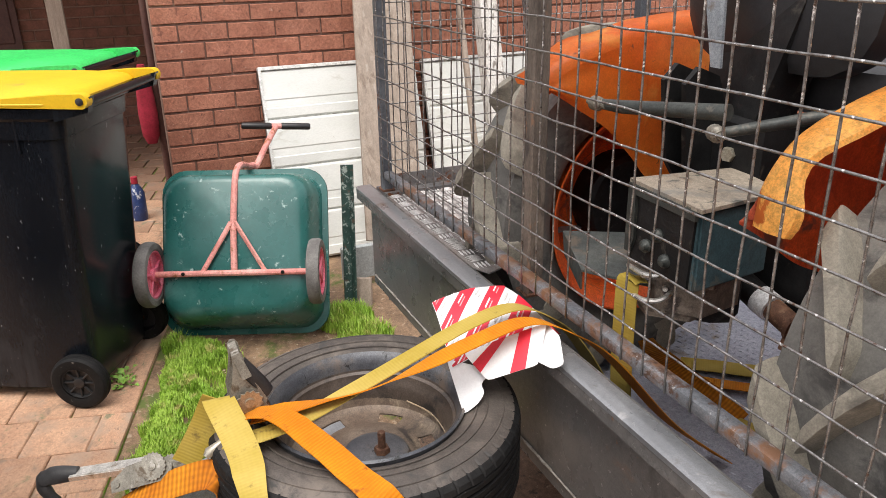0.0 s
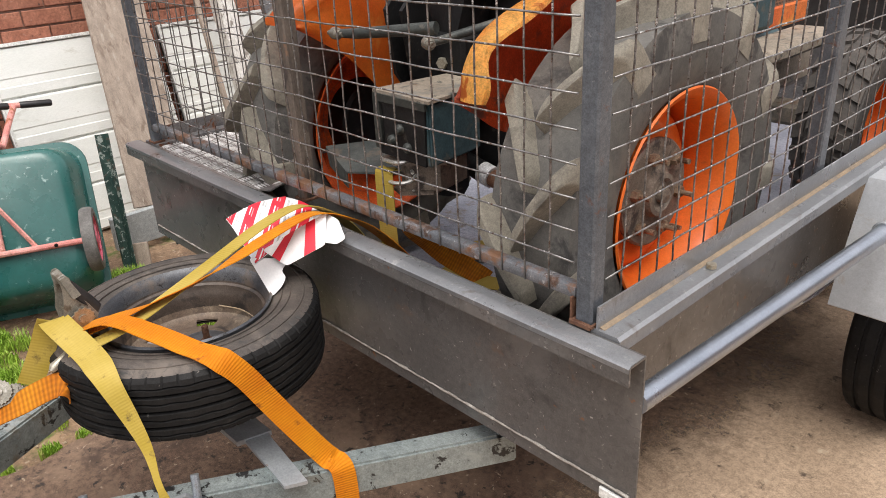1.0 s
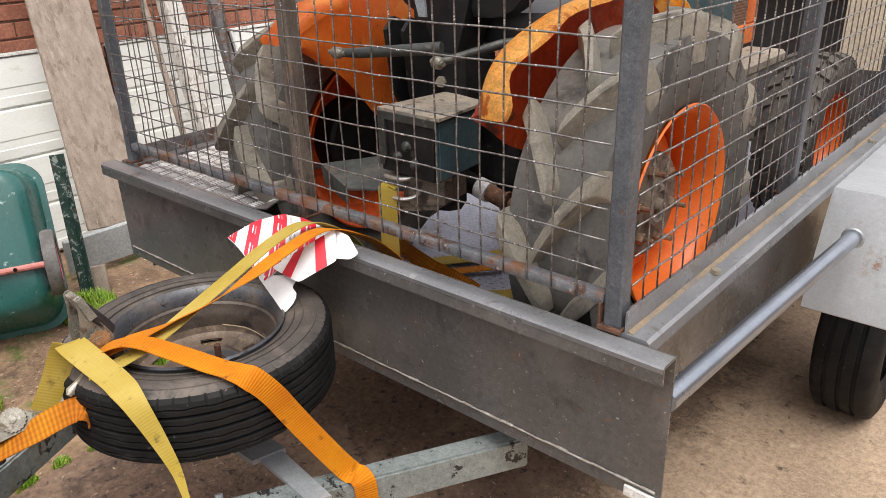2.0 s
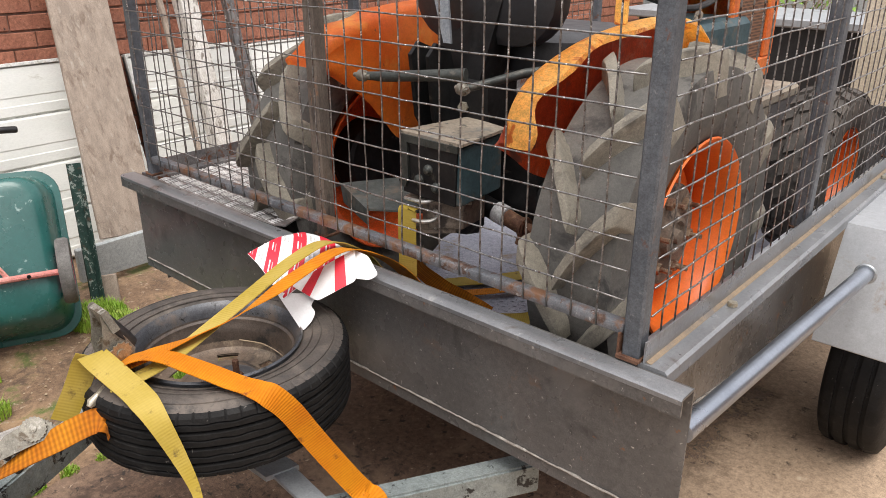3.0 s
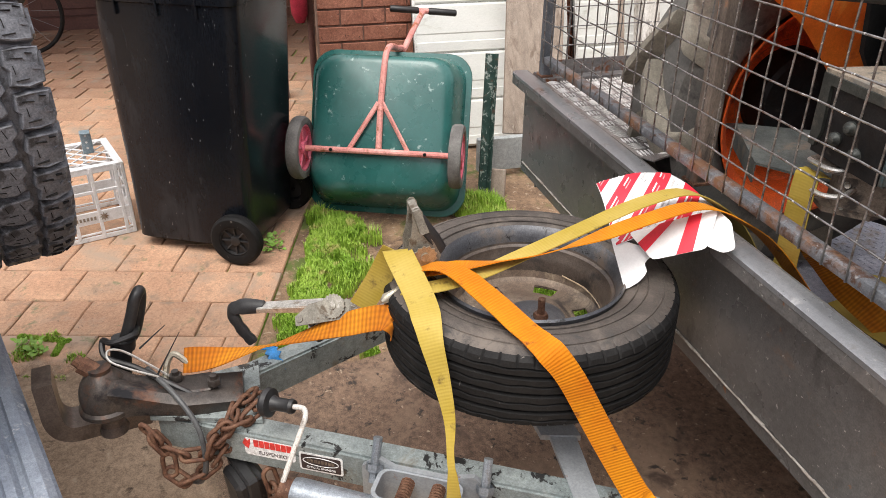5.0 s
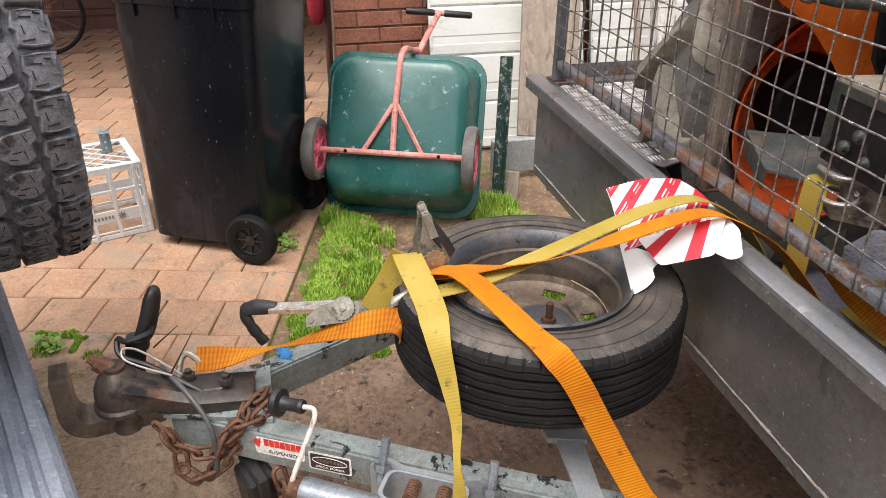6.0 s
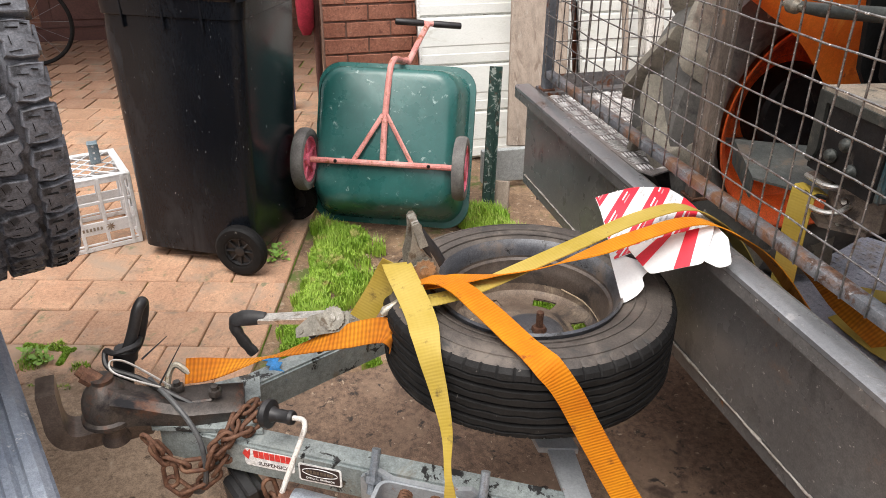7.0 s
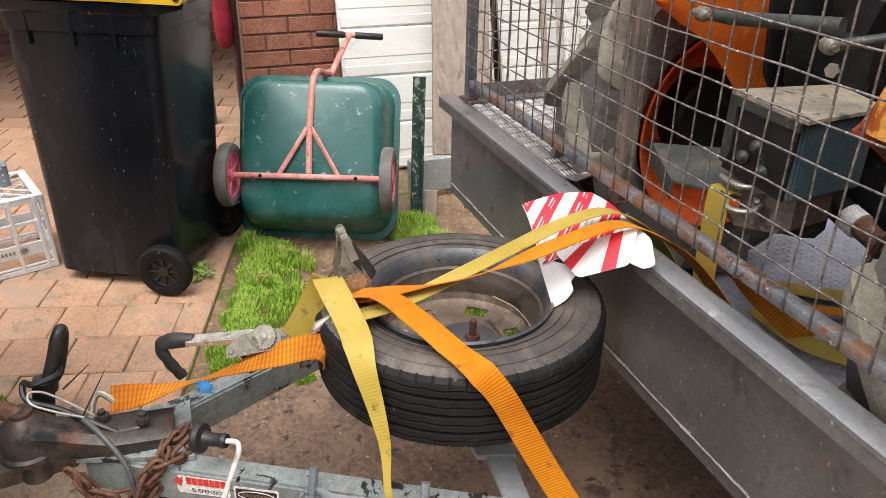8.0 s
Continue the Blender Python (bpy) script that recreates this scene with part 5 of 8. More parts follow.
box(bm, (DX - 0.06, -0.42, 0.54), (DX + 0.02, -0.30, 0.610), 0.006)
part("wheel_carrier", bm, "galv", trailer, "galvanised flat bar carrying the spare wheel")

# coupling: cast socket on a neck, lock nut and hand lever
coupling = thing("tow_coupling", "brown cast tow coupling bolted to the drawbar nose", "tow coupling", at=(DX, -1.0, 0.54))
bm = bmesh.new()
loops = []
for y, w, h0, h1 in ((-0.93, 0.045, 0.561, 0.588), (-1.03, 0.045, 0.563, 0.598), (-1.07, 0.036, 0.565, 0.606), (-1.12, 0.032, 0.572, 0.628), (-1.16, 0.038, 0.575, 0.655)):
    loops.append([(DX + x * w, y, (h0 + h1) / 2 + z * (h1 - h0) / 2) for x, z in ((-1, -1), (1, -1), (1, 0.4), (0.6, 1), (-0.6, 1), (-1, 0.4))])
loft(bm, loops)
lathe(bm, [(0.0005, 0.0), (0.045, 0.0), (0.05, 0.006), (0.05, 0.014), (0.045, 0.019), (0.0455, 0.034), (0.043, 0.052), (0.036, 0.068), (0.026, 0.079), (0.02, 0.086), (0.02, 0.094), (0.0005, 0.094)], 28, Matrix.Translation((DX - 0.003, -1.172, 0.572)))
part("socket", bm, "coupling", coupling, "brown cast iron ball socket")
bm = bmesh.new()
tube(bm, [(DX - 0.006, -1.176, 0.65), (DX - 0.012, -1.203, 0.672)], 0.0165, 8)
tube(bm, [(DX - 0.011, -1.20, 0.67), (DX - 0.014, -1.21, 0.682)], 0.011, 10)
part("lock_nut", bm, "rust", coupling, "rusty lock nut")
bm = bmesh.new()
tube(bm, [(DX - 0.09, -1.16, 0.575), (DX - 0.092, -1.145, 0.655)], 0.0195, 14)
part("lever_base", bm, "black_metal", coupling, "black lever stem")
bm = bmesh.new()
tube(bm, smooth_path([(DX - 0.091, -1.147, 0.64), (DX - 0.094, -1.132, 0.672), (DX - 0.098, -1.118, 0.708), (DX - 0.101, -1.109, 0.735), (DX - 0.107, -1.102, 0.747), (DX - 0.117, -1.099, 0.747), (DX - 0.122, -1.10, 0.732), (DX - 0.12, -1.108, 0.70), (DX - 0.114, -1.122, 0.66), (DX - 0.10, -1.138, 0.645)], 4), 0.0112, 12)
tube(bm, [(DX - 0.094, -1.145, 0.64), (DX - 0.095, -1.141, 0.66)], 0.0225, 14)
part("lever", bm, "black_plastic", coupling, "worn black hand lever")
bm = bmesh.new()
box(bm, (DX - 0.035, -1.06, 0.592), (DX + 0.02, -0.985, 0.599), 0.003)
for x, y in ((DX - 0.02, -1.05), (DX + 0.01, -0.98)):
    hexhead(bm, (x, y, 0.602), (0, 0, 1), 0.013, 0.012)
    tube(bm, [(x, y, 0.61), (x, y, 0.622)], 0.007, 8)
part("bolt_pad", bm, "coupling", coupling, "zinc bolts")
bm = bmesh.new()
tube(bm, smooth_path([(DX - 0.02, -1.05, 0.60), (DX - 0.03, -1.09, 0.634), (DX - 0.04, -1.135, 0.668), (DX - 0.032, -1.158, 0.678), (DX - 0.012, -1.155, 0.67), (DX - 0.005, -1.125, 0.652), (DX - 0.012, -1.07, 0.615)], 4), 0.0022, 6)
part("spring_clip", bm, "zinc_pale", coupling, "pale bent wire clip")


# a chain of flat oval links
def link_mesh():
    bm = bmesh.new()
    pts = [(0.0118 * math.cos(a), (0.0145 if math.sin(a) > 0 else -0.0145) + 0.0118 * math.sin(a), 0) for a in (2 * math.pi * k / 14 for k in range(14))]
    tube(bm, pts, 0.0044, 6, closed=True)
    me = bpy.data.meshes.new("link")
    bm.to_mesh(me)
    bm.free()
    me.materials.append(M["rust"])
    me.shade_smooth()
    return me


LINK = link_mesh()


def chain(pts, parent):
    path = smooth_path(pts, 14)
    run, k = 0.0, 0
    last = path[0]
    for p, q in zip(path, path[1:]):
        run += (q - p).length
        if run >= 0.034:
            run = 0.0
            m = (p - last).to_track_quat("Y", "Z").to_matrix().to_4x4() @ Matrix.Rotation(radians(25 + 90 * (k % 2)), 4, "Y")
            ob = new("chain_link", LINK)
            ob.parent = parent
            ob.matrix_basis = world_of(parent).inverted() @ Matrix.Translation((p + last) / 2) @ m
            last, k = p, k + 1


safety = thing("safety_chain", "rusty safety chain draped round the drawbar nose", "chain", at=(DX, -1.0, 0.45))
CX, CZ = DX + 0.062, 0.022
def hang(pts):
    chain([(CX + x, y, z + CZ) for x, y, z in pts], safety)


hang([(0, -1.095, 0.50), (0, -1.102, 0.545), (0.004, -1.085, 0.50), (0.012, -1.055, 0.478), (0.02, -1.01, 0.478), (0.02, -0.98, 0.51), (0.01, -0.965, 0.54), (-0.02, -0.95, 0.554)])
hang([(-0.05, -0.915, 0.55), (-0.01, -0.93, 0.555), (0.012, -0.955, 0.535), (0.02, -0.975, 0.48), (0.02, -1.01, 0.44), (0.02, -1.05, 0.42), (0.012, -1.075, 0.43), (0.008, -1.075, 0.485)])
hang([(-0.03, -0.905, 0.552), (0.01, -0.905, 0.555), (0.022, -0.935, 0.54), (0.03, -0.975, 0.535), (0.03, -1.0, 0.49), (0.024, -0.985, 0.455)])
hang([(0.058, -0.90, 0.44), (0.063, -0.895, 0.40), (0.056, -0.905, 0.355), (0.05, -0.92, 0.33)])

# black cable, its plug, and loose cable ties
cable = thing("trailer_cable", "black trailer lighting cable looped over the coupling", "cable", at=(DX, -1.0, 0.55))
bm = bmesh.new()
tube(bm, smooth_path([(DX - 0.11, -1.115, 0.672), (DX - 0.075, -1.118, 0.678), (DX - 0.062, -1.155, 0.675), (DX - 0.088, -1.176, 0.665), (DX - 0.065, -1.172, 0.642), (DX - 0.04, -1.12, 0.628), (DX + 0.0, -1.06, 0.61), (DX + 0.03, -0.99, 0.575), (DX + 0.035, -0.955, 0.55)], 6), 0.0058, 8)
part("cable", bm, "black_plastic", cable)
bm = bmesh.new()
tube(bm, smooth_path([(DX - 0.04, -1.10, 0.622), (DX + 0.03, -1.05, 0.605), (DX + 0.075, -1.015, 0.56), (DX + 0.09, -1.01, 0.49), (DX + 0.075, -1.025, 0.43), (DX + 0.04, -1.05, 0.40)], 6), 0.0052, 8)
part("cable", bm, "grey_cable", cable)
for a, b in (((DX - 0.06, -1.11, 0.655), (DX - 0.075, -1.06, 0.69)), ((DX - 0.02, -1.08, 0.62), (DX - 0.03, -1.03, 0.70))):
    bm = bmesh.new()
    tube(bm, [a, b], [0.002, 0.0008], 6)
    part("cable_tie", bm, "black_plastic", cable)
bm = bmesh.new()
box(bm, (-0.035, -0.03, -0.055), (0.035, 0.03, 0.05), 0.008, pose(DX + 0.085, -0.945, 0.405, 6, 6, 25))
box(bm, (-0.045, -0.012, -0.01), (0.045, 0.012, 0.06), 0.004, pose(DX + 0.085, -0.945, 0.405, 6, 6, 25))
part("plug", bm, "black_plastic", cable, "black moulded plug")

# jockey wheel stand: tube lying along the rail, crank handle with a black knob, clamp with two long bolts
jack = thing("jockey_wheel", "folded jockey wheel stand clamped along the drawbar", "jockey wheel", at=on_rail(0.3, 0.1, 0.45))
bm = bmesh.new()
a, b = on_rail(0.20, 0.08, 0.50), on_rail(0.68, 0.08, 0.475)
tube(bm, [a, a + (b - a) * 0.02, b], [0.024, 0.026, 0.026], 24)
part("stand_tube", bm, "silver", jack, "bright galvanised stand tube")
bm = bmesh.new()
tube(bm, [on_rail(0.178, 0.08, 0.501), on_rail(0.202, 0.08, 0.50)], 0.019, 12)
part("collar", bm, "rust", jack, "rusty collar")
bm = bmesh.new()
tube(bm, smooth_path([on_rail(0.182, 0.08, 0.51), on_rail(0.184, 0.074, 0.526), on_rail(0.196, 0.02, 0.585), on_rail(0.198, 0.004, 0.602), on_rail(0.19, -0.008, 0.608), on_rail(0.165, -0.012, 0.604)], 4), 0.0048, 10)
part("crank", bm, "wood_white", jack, "chipped pale painted crank")
bm = bmesh.new()
m = between(on_rail(0.17, -0.012, 0.604), on_rail(0.06, -0.022, 0.592))
lathe(bm, [(0.0005, 0), (0.012, 0), (0.014, 0.006), (0.012, 0.012), (0.012, 0.035), (0.015, 0.042), (0.026, 0.046), (0.027, 0.055), (0.024, 0.06), (0.0005, 0.06)], 24, m)
part("knob", bm, "black_plastic", jack, "black plastic crank knob")
bm = bmesh.new()
loops = [[on_rail(s, o, z) for s, z in ((0.30, 0.455), (0.53, 0.455), (0.53, 0.52), (0.50, 0.545), (0.45, 0.53), (0.36, 0.53), (0.33, 0.545), (0.30, 0.52))] for o in (0.001, 0.011)]
loft(bm, loops)
part("clamp_plate", bm, "galv", jack, "galvanised clamp plate")
bm = bmesh.new()
loops = [[on_rail(0.41 + x * k, 0.046 + q * k, z) for x, q in round_rect(0.15, 0.07, 0.018)] for z, k in ((0.45, 1.0), (0.527, 1.0), (0.527, 0.9), (0.45, 0.9))]
loft(bm, loops, False, False)
part("clamp_frame", bm, "galv", jack, "galvanised square clamp frame")
for s in (0.385, 0.44):
    bm = bmesh.new()
    for k in range(9):
        q = 0.014 + k * 0.006
        tube(bm, [on_rail(s + 0.011 * math.cos(t), q + 0.003 * t / 6.3, 0.507 + 0.011 * math.sin(t)) for t in (2 * math.pi * i / 10 for i in range(11))], 0.002, 5)
    tube(bm, [on_rail(s, 0.012, 0.507), on_rail(s, 0.07, 0.507)], 0.0085, 10)
    part("clamp_spring", bm, "rust", jack, "rusty spring")
for s in (0.325, 0.52):
    bm = bmesh.new()
    tube(bm, [on_rail(s, -0.01, 0.575), on_rail(s, 0.028, 0.505)], 0.008, 10)
    d = on_rail(s, 0.028, 0.505) - on_rail(s, -0.01, 0.575)
    hexhead(bm, on_rail(s, 0.012, 0.534), d, 0.0155, 0.014)
    part("clamp_bolt", bm, "silver", jack, "galvanised bolt and nut")

# stickers on the near rail
FACE = Matrix(((RD.x, 0, RN.x, 0), (RD.y, 0, RN.y, 0), (0, 1, 0, 0), (0, 0, 0, 1)))  # x along the rail, y up, z out
def on_face(s, z, out=0.0008):
    return Matrix.Translation(on_rail(s, out, z)) @ FACE


def flat(poly, m, t=0.0006):
    bm = bmesh.new()
    prism(bm, [m @ Vector((x, y, 0)) for x, y in poly], (0, 0, 0), m.to_3x3() @ Vector((0, 0, t)))
    return bm


def rect(x0, x1, y0, y1):
    return [(x0, y0), (x1, y0), (x1, y1), (x0, y1)]


st = part("sticker", flat(round_rect(0.10, 0.040, 0.007), on_face(0.119, 0.502)), "sticker_white", near_rail, "white and red sticker on the drawbar", smooth=0)
for k in range(7):
    x = -0.025 + k * 0.0108
    bm = flat(rect(x - 0.0048, x + 0.0048, -0.001, 0.015), on_face(0.118, 0.505, 0.0016))
    part("logo_bar", bm, "sticker_red", st, smooth=0)
part("logo_mark", flat([(-0.052, 0.004), (-0.046, 0.016), (-0.042, 0.010), (-0.036, 0.017), (-0.037, 0.004), (-0.041, -0.008), (-0.047, -0.004)], on_face(0.118, 0.505, 0.0016)), "sticker_red", st, smooth=0)
lettering("SUSPENSION", 0.0115, on_face(0.129, 0.491, 0.0018), "sticker_dark", st)
st = part("sticker", flat(round_rect(0.084, 0.042, 0.005), on_face(0.218, 0.494)), "sticker_white", near_rail, "dark sponsor sticker with a white border", smooth=0)
part("panel", flat(round_rect(0.076, 0.034, 0.003), on_face(0.218, 0.494, 0.0016)), "sticker_dark", st, smooth=0)
bm = bmesh.new()
mm = on_face(0.218, 0.498, 0.0024)
tube(bm, [mm @ Vector((0.034 * math.cos(a), 0.0095 * math.sin(a), 0)) for a in (2 * math.pi * k / 36 for k in range(36))], 0.0009, 4, closed=True)
part("oval", bm, "sticker_white", st)
for k in range(8):
    x = -0.0235 + k * 0.0067
    part("logo_bar", flat(rect(x - 0.0026, x + 0.0026, -0.0034, 0.0036), on_face(0.218, 0.498, 0.0024)), "rim_brown", st, smooth=0)
lettering("OFFICIAL SPONSOR", 0.0064, on_face(0.218, 0.4825, 0.0026), "sticker_white", st)

# blue tape on the far rail
bm = bmesh.new()
ribbon(bm, smooth_path([(DX - 0.16, -0.885, 0.553), (DX - 0.135, -0.875, 0.56), (DX - 0.112, -0.865, 0.551), (DX - 0.105, -0.862, 0.52)], 4), Vector((0.42, 0.9, 0)), [0.012, 0.03, 0.018, 0.034] * 3 + [0.02], 0.002)
tagged(put_mesh("tape_scrap", bm, "blue"), "crumpled scrap of blue tape on the drawbar rail", "tape")

# the whole drawbar assembly is scaled about the camera's eye: same outline in view, but lower and deeper
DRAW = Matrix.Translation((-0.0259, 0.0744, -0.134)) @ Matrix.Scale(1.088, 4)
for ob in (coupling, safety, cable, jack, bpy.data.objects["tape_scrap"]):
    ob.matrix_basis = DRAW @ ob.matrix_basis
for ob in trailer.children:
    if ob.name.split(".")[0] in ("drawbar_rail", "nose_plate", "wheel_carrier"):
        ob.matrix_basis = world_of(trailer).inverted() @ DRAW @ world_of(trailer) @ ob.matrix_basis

# ---- spare wheel lying flat on its carrier ----
SX, SY = -0.955, -0.352
spare = thing("spare_wheel", "worn spare road wheel lying flat on the drawbar against the beam", "spare wheel", at=(SX, SY, 0.565))
m = Matrix.Translation((SX, SY, 0.66))


def ribbed_tyre(R, r, w, seg=600):
    """Four worn ribs between wavy grooves, a fine zigzag cut in each rib, and short cuts over the shoulders."""
    h = w / 2
    half = [(R - 0.028, h * 0.95), (R - 0.012, h * 0.87), (R - 0.003, h * 0.78)]
    prof = [(r, -h * 0.80, 0, 0), (r + 0.010, -h * 0.90, 0, 0), (r + 0.035, -h * 0.975, 0, 0), (r + 0.066, -h, 0, 0)] + [(q, -z, 0, k) for k, (q, z) in enumerate(half)]
    for c, g, deep, wave in ((-0.055, 0.0014, 0.006, 0.0013), (-0.037, 0.0036, 0.010, 0.0), (-0.019, 0.0014, 0.006, 0.0013), (0.0, 0.0036, 0.010, 0.0), (0.019, 0.0014, 0.006, 0.0013), (0.037, 0.0036, 0.010, 0.0), (0.055, 0.0014, 0.006, 0.0013)):
        prof += [(R, c - g - 0.0012, wave, 0), (R - deep, c - g * 0.6, wave, 0), (R - deep, c + g * 0.6, wave, 0), (R, c + g + 0.0012, wave, 0)]
    prof += [(q, z, 0, k) for k, (q, z) in reversed(list(enumerate(half)))] + [(r + 0.066, h, 0, 0), (r + 0.035, h * 0.975, 0, 0), (r + 0.010, h * 0.90, 0, 0), (r, h * 0.80, 0, 0)]
    bm = bmesh.new()
    rings = []
    for i in range(seg):
        a = 2 * math.pi * i / seg
        zig = math.sin(2 * math.pi * i / 20)
        rings.append([bm.verts.new(m @ Vector(((q - (0.004 if cut and i % 10 == 0 else 0)) * math.cos(a), (q - (0.004 if cut and i % 10 == 0 else 0)) * math.sin(a), z + wave * zig))) for q, z, wave, cut in prof])
    for i in range(seg):
        p, q = rings[i], rings[(i + 1) % seg]
        for j in range(len(prof) - 1):
            f = bm.faces.new((p[j], q[j], q[j + 1], p[j + 1]))
            f.material_index = 1 if 4 < j < len(prof) - 6 else 0
    return bm


tyre = part("tyre", ribbed_tyre(0.294, 0.186, 0.174), ("rubber_tyre", "rubber"), spare, "worn black tyre with dusty brown sidewall", 28)
for r0, h in ((0.212, 0.0848), (0.262, 0.0845), (0.232, 0.0868)):
    bm = bmesh.new()
    tube(bm, [m @ Vector((r0 * math.cos(t), r0 * math.sin(t), h)) for t in (2 * math.pi * k / 96 for k in range(96))], 0.0018, 5, closed=True)
    part("sidewall_ring", bm, "rubber_tyre", tyre)
bm = bmesh.new()
lathe(bm, [(0.186, 0.068), (0.191, 0.082), (0.187, 0.086), (0.182, 0.08), (0.176, 0.072), (0.173, 0.06), (0.1715, 0.052)], 72, m)
part("rim_flange", bm, "rim_blue", spare, "dark blue grey rim flange")
bm = bmesh.new()
lathe(bm, [(0.1716, 0.0525), (0.1705, 0.048), (0.165, 0.044), (0.163, 0.03), (0.159, 0.024), (0.1575, 0.01), (0.156, -0.02)], 72, m)
part("rim_barrel", bm, "rim_dark", spare, "dirty dark brown rim barrel")
# dished wheel disc with four hand holes and a raised centre
bm = bmesh.new()
prof = [(0.157, -0.008), (0.153, -0.026), (0.146, -0.032), (0.134, -0.0345), (0.118, -0.0355), (0.102, -0.034), (0.09, -0.030), (0.075, -0.023), (0.055, -0.0195), (0.036, -0.019), (0.02, -0.0186), (0.002, -0.018)]
seg = 78
for drop in (0.0, 0.0035):
    rings = []
    for i in range(seg):
        a = 2 * math.pi * i / seg
        rings.append([bm.verts.new(m @ Vector((r * math.cos(a), r * math.sin(a), h - drop))) for r, h in prof])
    for i in range(seg):
        hole = (i - 28) % 13 < 5
        for j in range(len(prof) - 1):
            if hole and j in (3, 4):
                continue
            bm.faces.new((rings[i][j], rings[(i + 1) % seg][j], rings[(i + 1) % seg][j + 1], rings[i][j + 1]))
part("wheel_disc", bm, "rim_brown", spare, "rusty brown dished disc with hand holes")
bm = bmesh.new()
tube(bm, smooth_path([(SX - 0.10, SY + 0.118, 0.652), (SX - 0.05, SY + 0.146, 0.648), (SX + 0.0, SY + 0.155, 0.642), (SX + 0.05, SY + 0.147, 0.64), (SX + 0.095, SY + 0.122, 0.642), (SX + 0.13, SY + 0.083, 0.638)], 4), 0.0016, 5)
part("dried_line", bm, "leaf_dry", spare, "dried tide line of mud")
bm = bmesh.new()
c = Vector((SX + 0.045, SY + 0.012, 0.648))
tube(bm, [c, c + Vector((0, 0, 0.05))], 0.0075, 10)
hexhead(bm, c, (0, 0, 1), 0.0155, 0.016)
part("stud", bm, "rust", spare, "rusty wheel stud and nut")
bm = bmesh.new()
lathe(bm, [(0.0005, 0.008), (0.02, 0.009), (0.05, 0.007), (0.062, 0.002), (0.066, -0.006), (0.0005, -0.006)], 32, Matrix.Translation((SX + 0.03, SY + 0.005, 0.645)))
part("clamp_plate", bm, "rim_blue", spare, "blue grey round clamp plate")
for x, y, s in ((0.0, -0.11, 0.012), (0.03, -0.10, 0.008), (-0.06, -0.1, 0.007)):
    bm = bmesh.new()
    box(bm, (-s, -s * 0.7, 0), (s, s * 0.7, s * 0.6), s * 0.3, m @ pose(x, y, -0.034, 8, 5, 40 * x * 30))
    tagged(put_mesh("stone_chip", bm, "leaf_dry"), "pale stone chip lying in the wheel dish", "stone", "stone chips in the wheel")


# ---- the printed card over the beam's edge, and the ratchet straps ----
card = thing("packing_card", "torn white card with red stripes under the straps", "card", at=(-0.93, -0.05, 0.86))


def bent_card(quad, nx=14, ny=10, lift=0.0):
    """A sheet over four corners (near-left, near-right, far-right, far-left), softly curled."""
    a, b, c, d = (Vector(q) for q in quad)
    return lambda u, v: (a * (1 - u) + b * u) * (1 - v) + (d * (1 - u) + c * u) * v + Vector((0, 0, lift + 0.02 * math.sin(math.pi * v) * (0.6 + 0.4 * u) + 0.006 * math.sin(5 * u)))


CARD = bent_card(((-1.116, -0.146, 0.838), (-0.925, -0.185, 0.795), (-0.845, 0.008, 0.862), (-1.087, 0.012, 0.858)))


def clip_unit(poly):
    """A polygon cut to the unit square."""
    for axis, lim, keep in ((0, 0.004, 1), (0, 0.996, -1), (1, 0.004, 1), (1, 0.996, -1)):
        out = []
        for a, b in zip(poly, poly[1:] + poly[:1]):
            da, db = keep * (a[axis] - lim), keep * (b[axis] - lim)
            if da >= 0:
                out.append(a)
            if (da >= 0) != (db >= 0):
                t = da / (da - db)
                out.append((a[0] + t * (b[0] - a[0]), a[1] + t * (b[1] - a[1])))
        poly = out
        if len(poly) < 3:
            return []
    return poly


def card_piece(name, poly_uv, material, lift, parent, label=""):
    """A polygon in the card's own u, v, cut fine enough to follow its curl."""
    bm = bmesh.new()
    bm.faces.new([bm.verts.new((u, v, 0)) for u, v in poly_uv])
    for k in range(1, 10):
        for co, no in (((k / 10, 0, 0), (1, 0, 0)), ((0, k / 10, 0), (0, 1, 0))):
            bmesh.ops.bisect_plane(bm, geom=bm.verts[:] + bm.edges[:] + bm.faces[:], plane_co=co, plane_no=no)
    for v in bm.verts:
        v.co = CARD(v.co.x, v.co.y) + Vector((0, 0, lift))
    bmesh.ops.solidify(bm, geom=bm.faces[:], thickness=0.0006)
    return part(name, bm, material, parent, label, smooth=60)


sheet = card_piece("sheet", [(0, 0), (1, 0), (1, 1), (0, 1)], "card_white", 0.0, card)
for k in range(5):
    u, lean = -0.04 + k * 0.5, 1.19
    poly = clip_unit([(u, 0.0), (u + 0.255, 0.0), (u + 0.255 - lean, 1.0), (u - lean, 1.0)])
    if poly:
        card_piece("stripe", poly, "card_red", 0.0014, sheet)
    for v0 in (0.03, 0.27, 0.51, 0.75):
        for shift, half, part_of, tone in ((0.10, 0.013, 0.8, "card_white"), (0.16, 0.009, 0.8, "print_pink"), (0.33, 0.016, 0.9, "print_grey"), (0.40, 0.008, 0.7, "print_grey")):
            c, v1 = u + shift, v0 + 0.15 * part_of
            poly = clip_unit([(c - half - lean * v0, v0), (c + half - lean * v0, v0), (c + half - lean * v1, v1), (c - half - lean * v1, v1)])
            if poly:
                card_piece("print_bar", poly, tone, 0.0024, sheet)


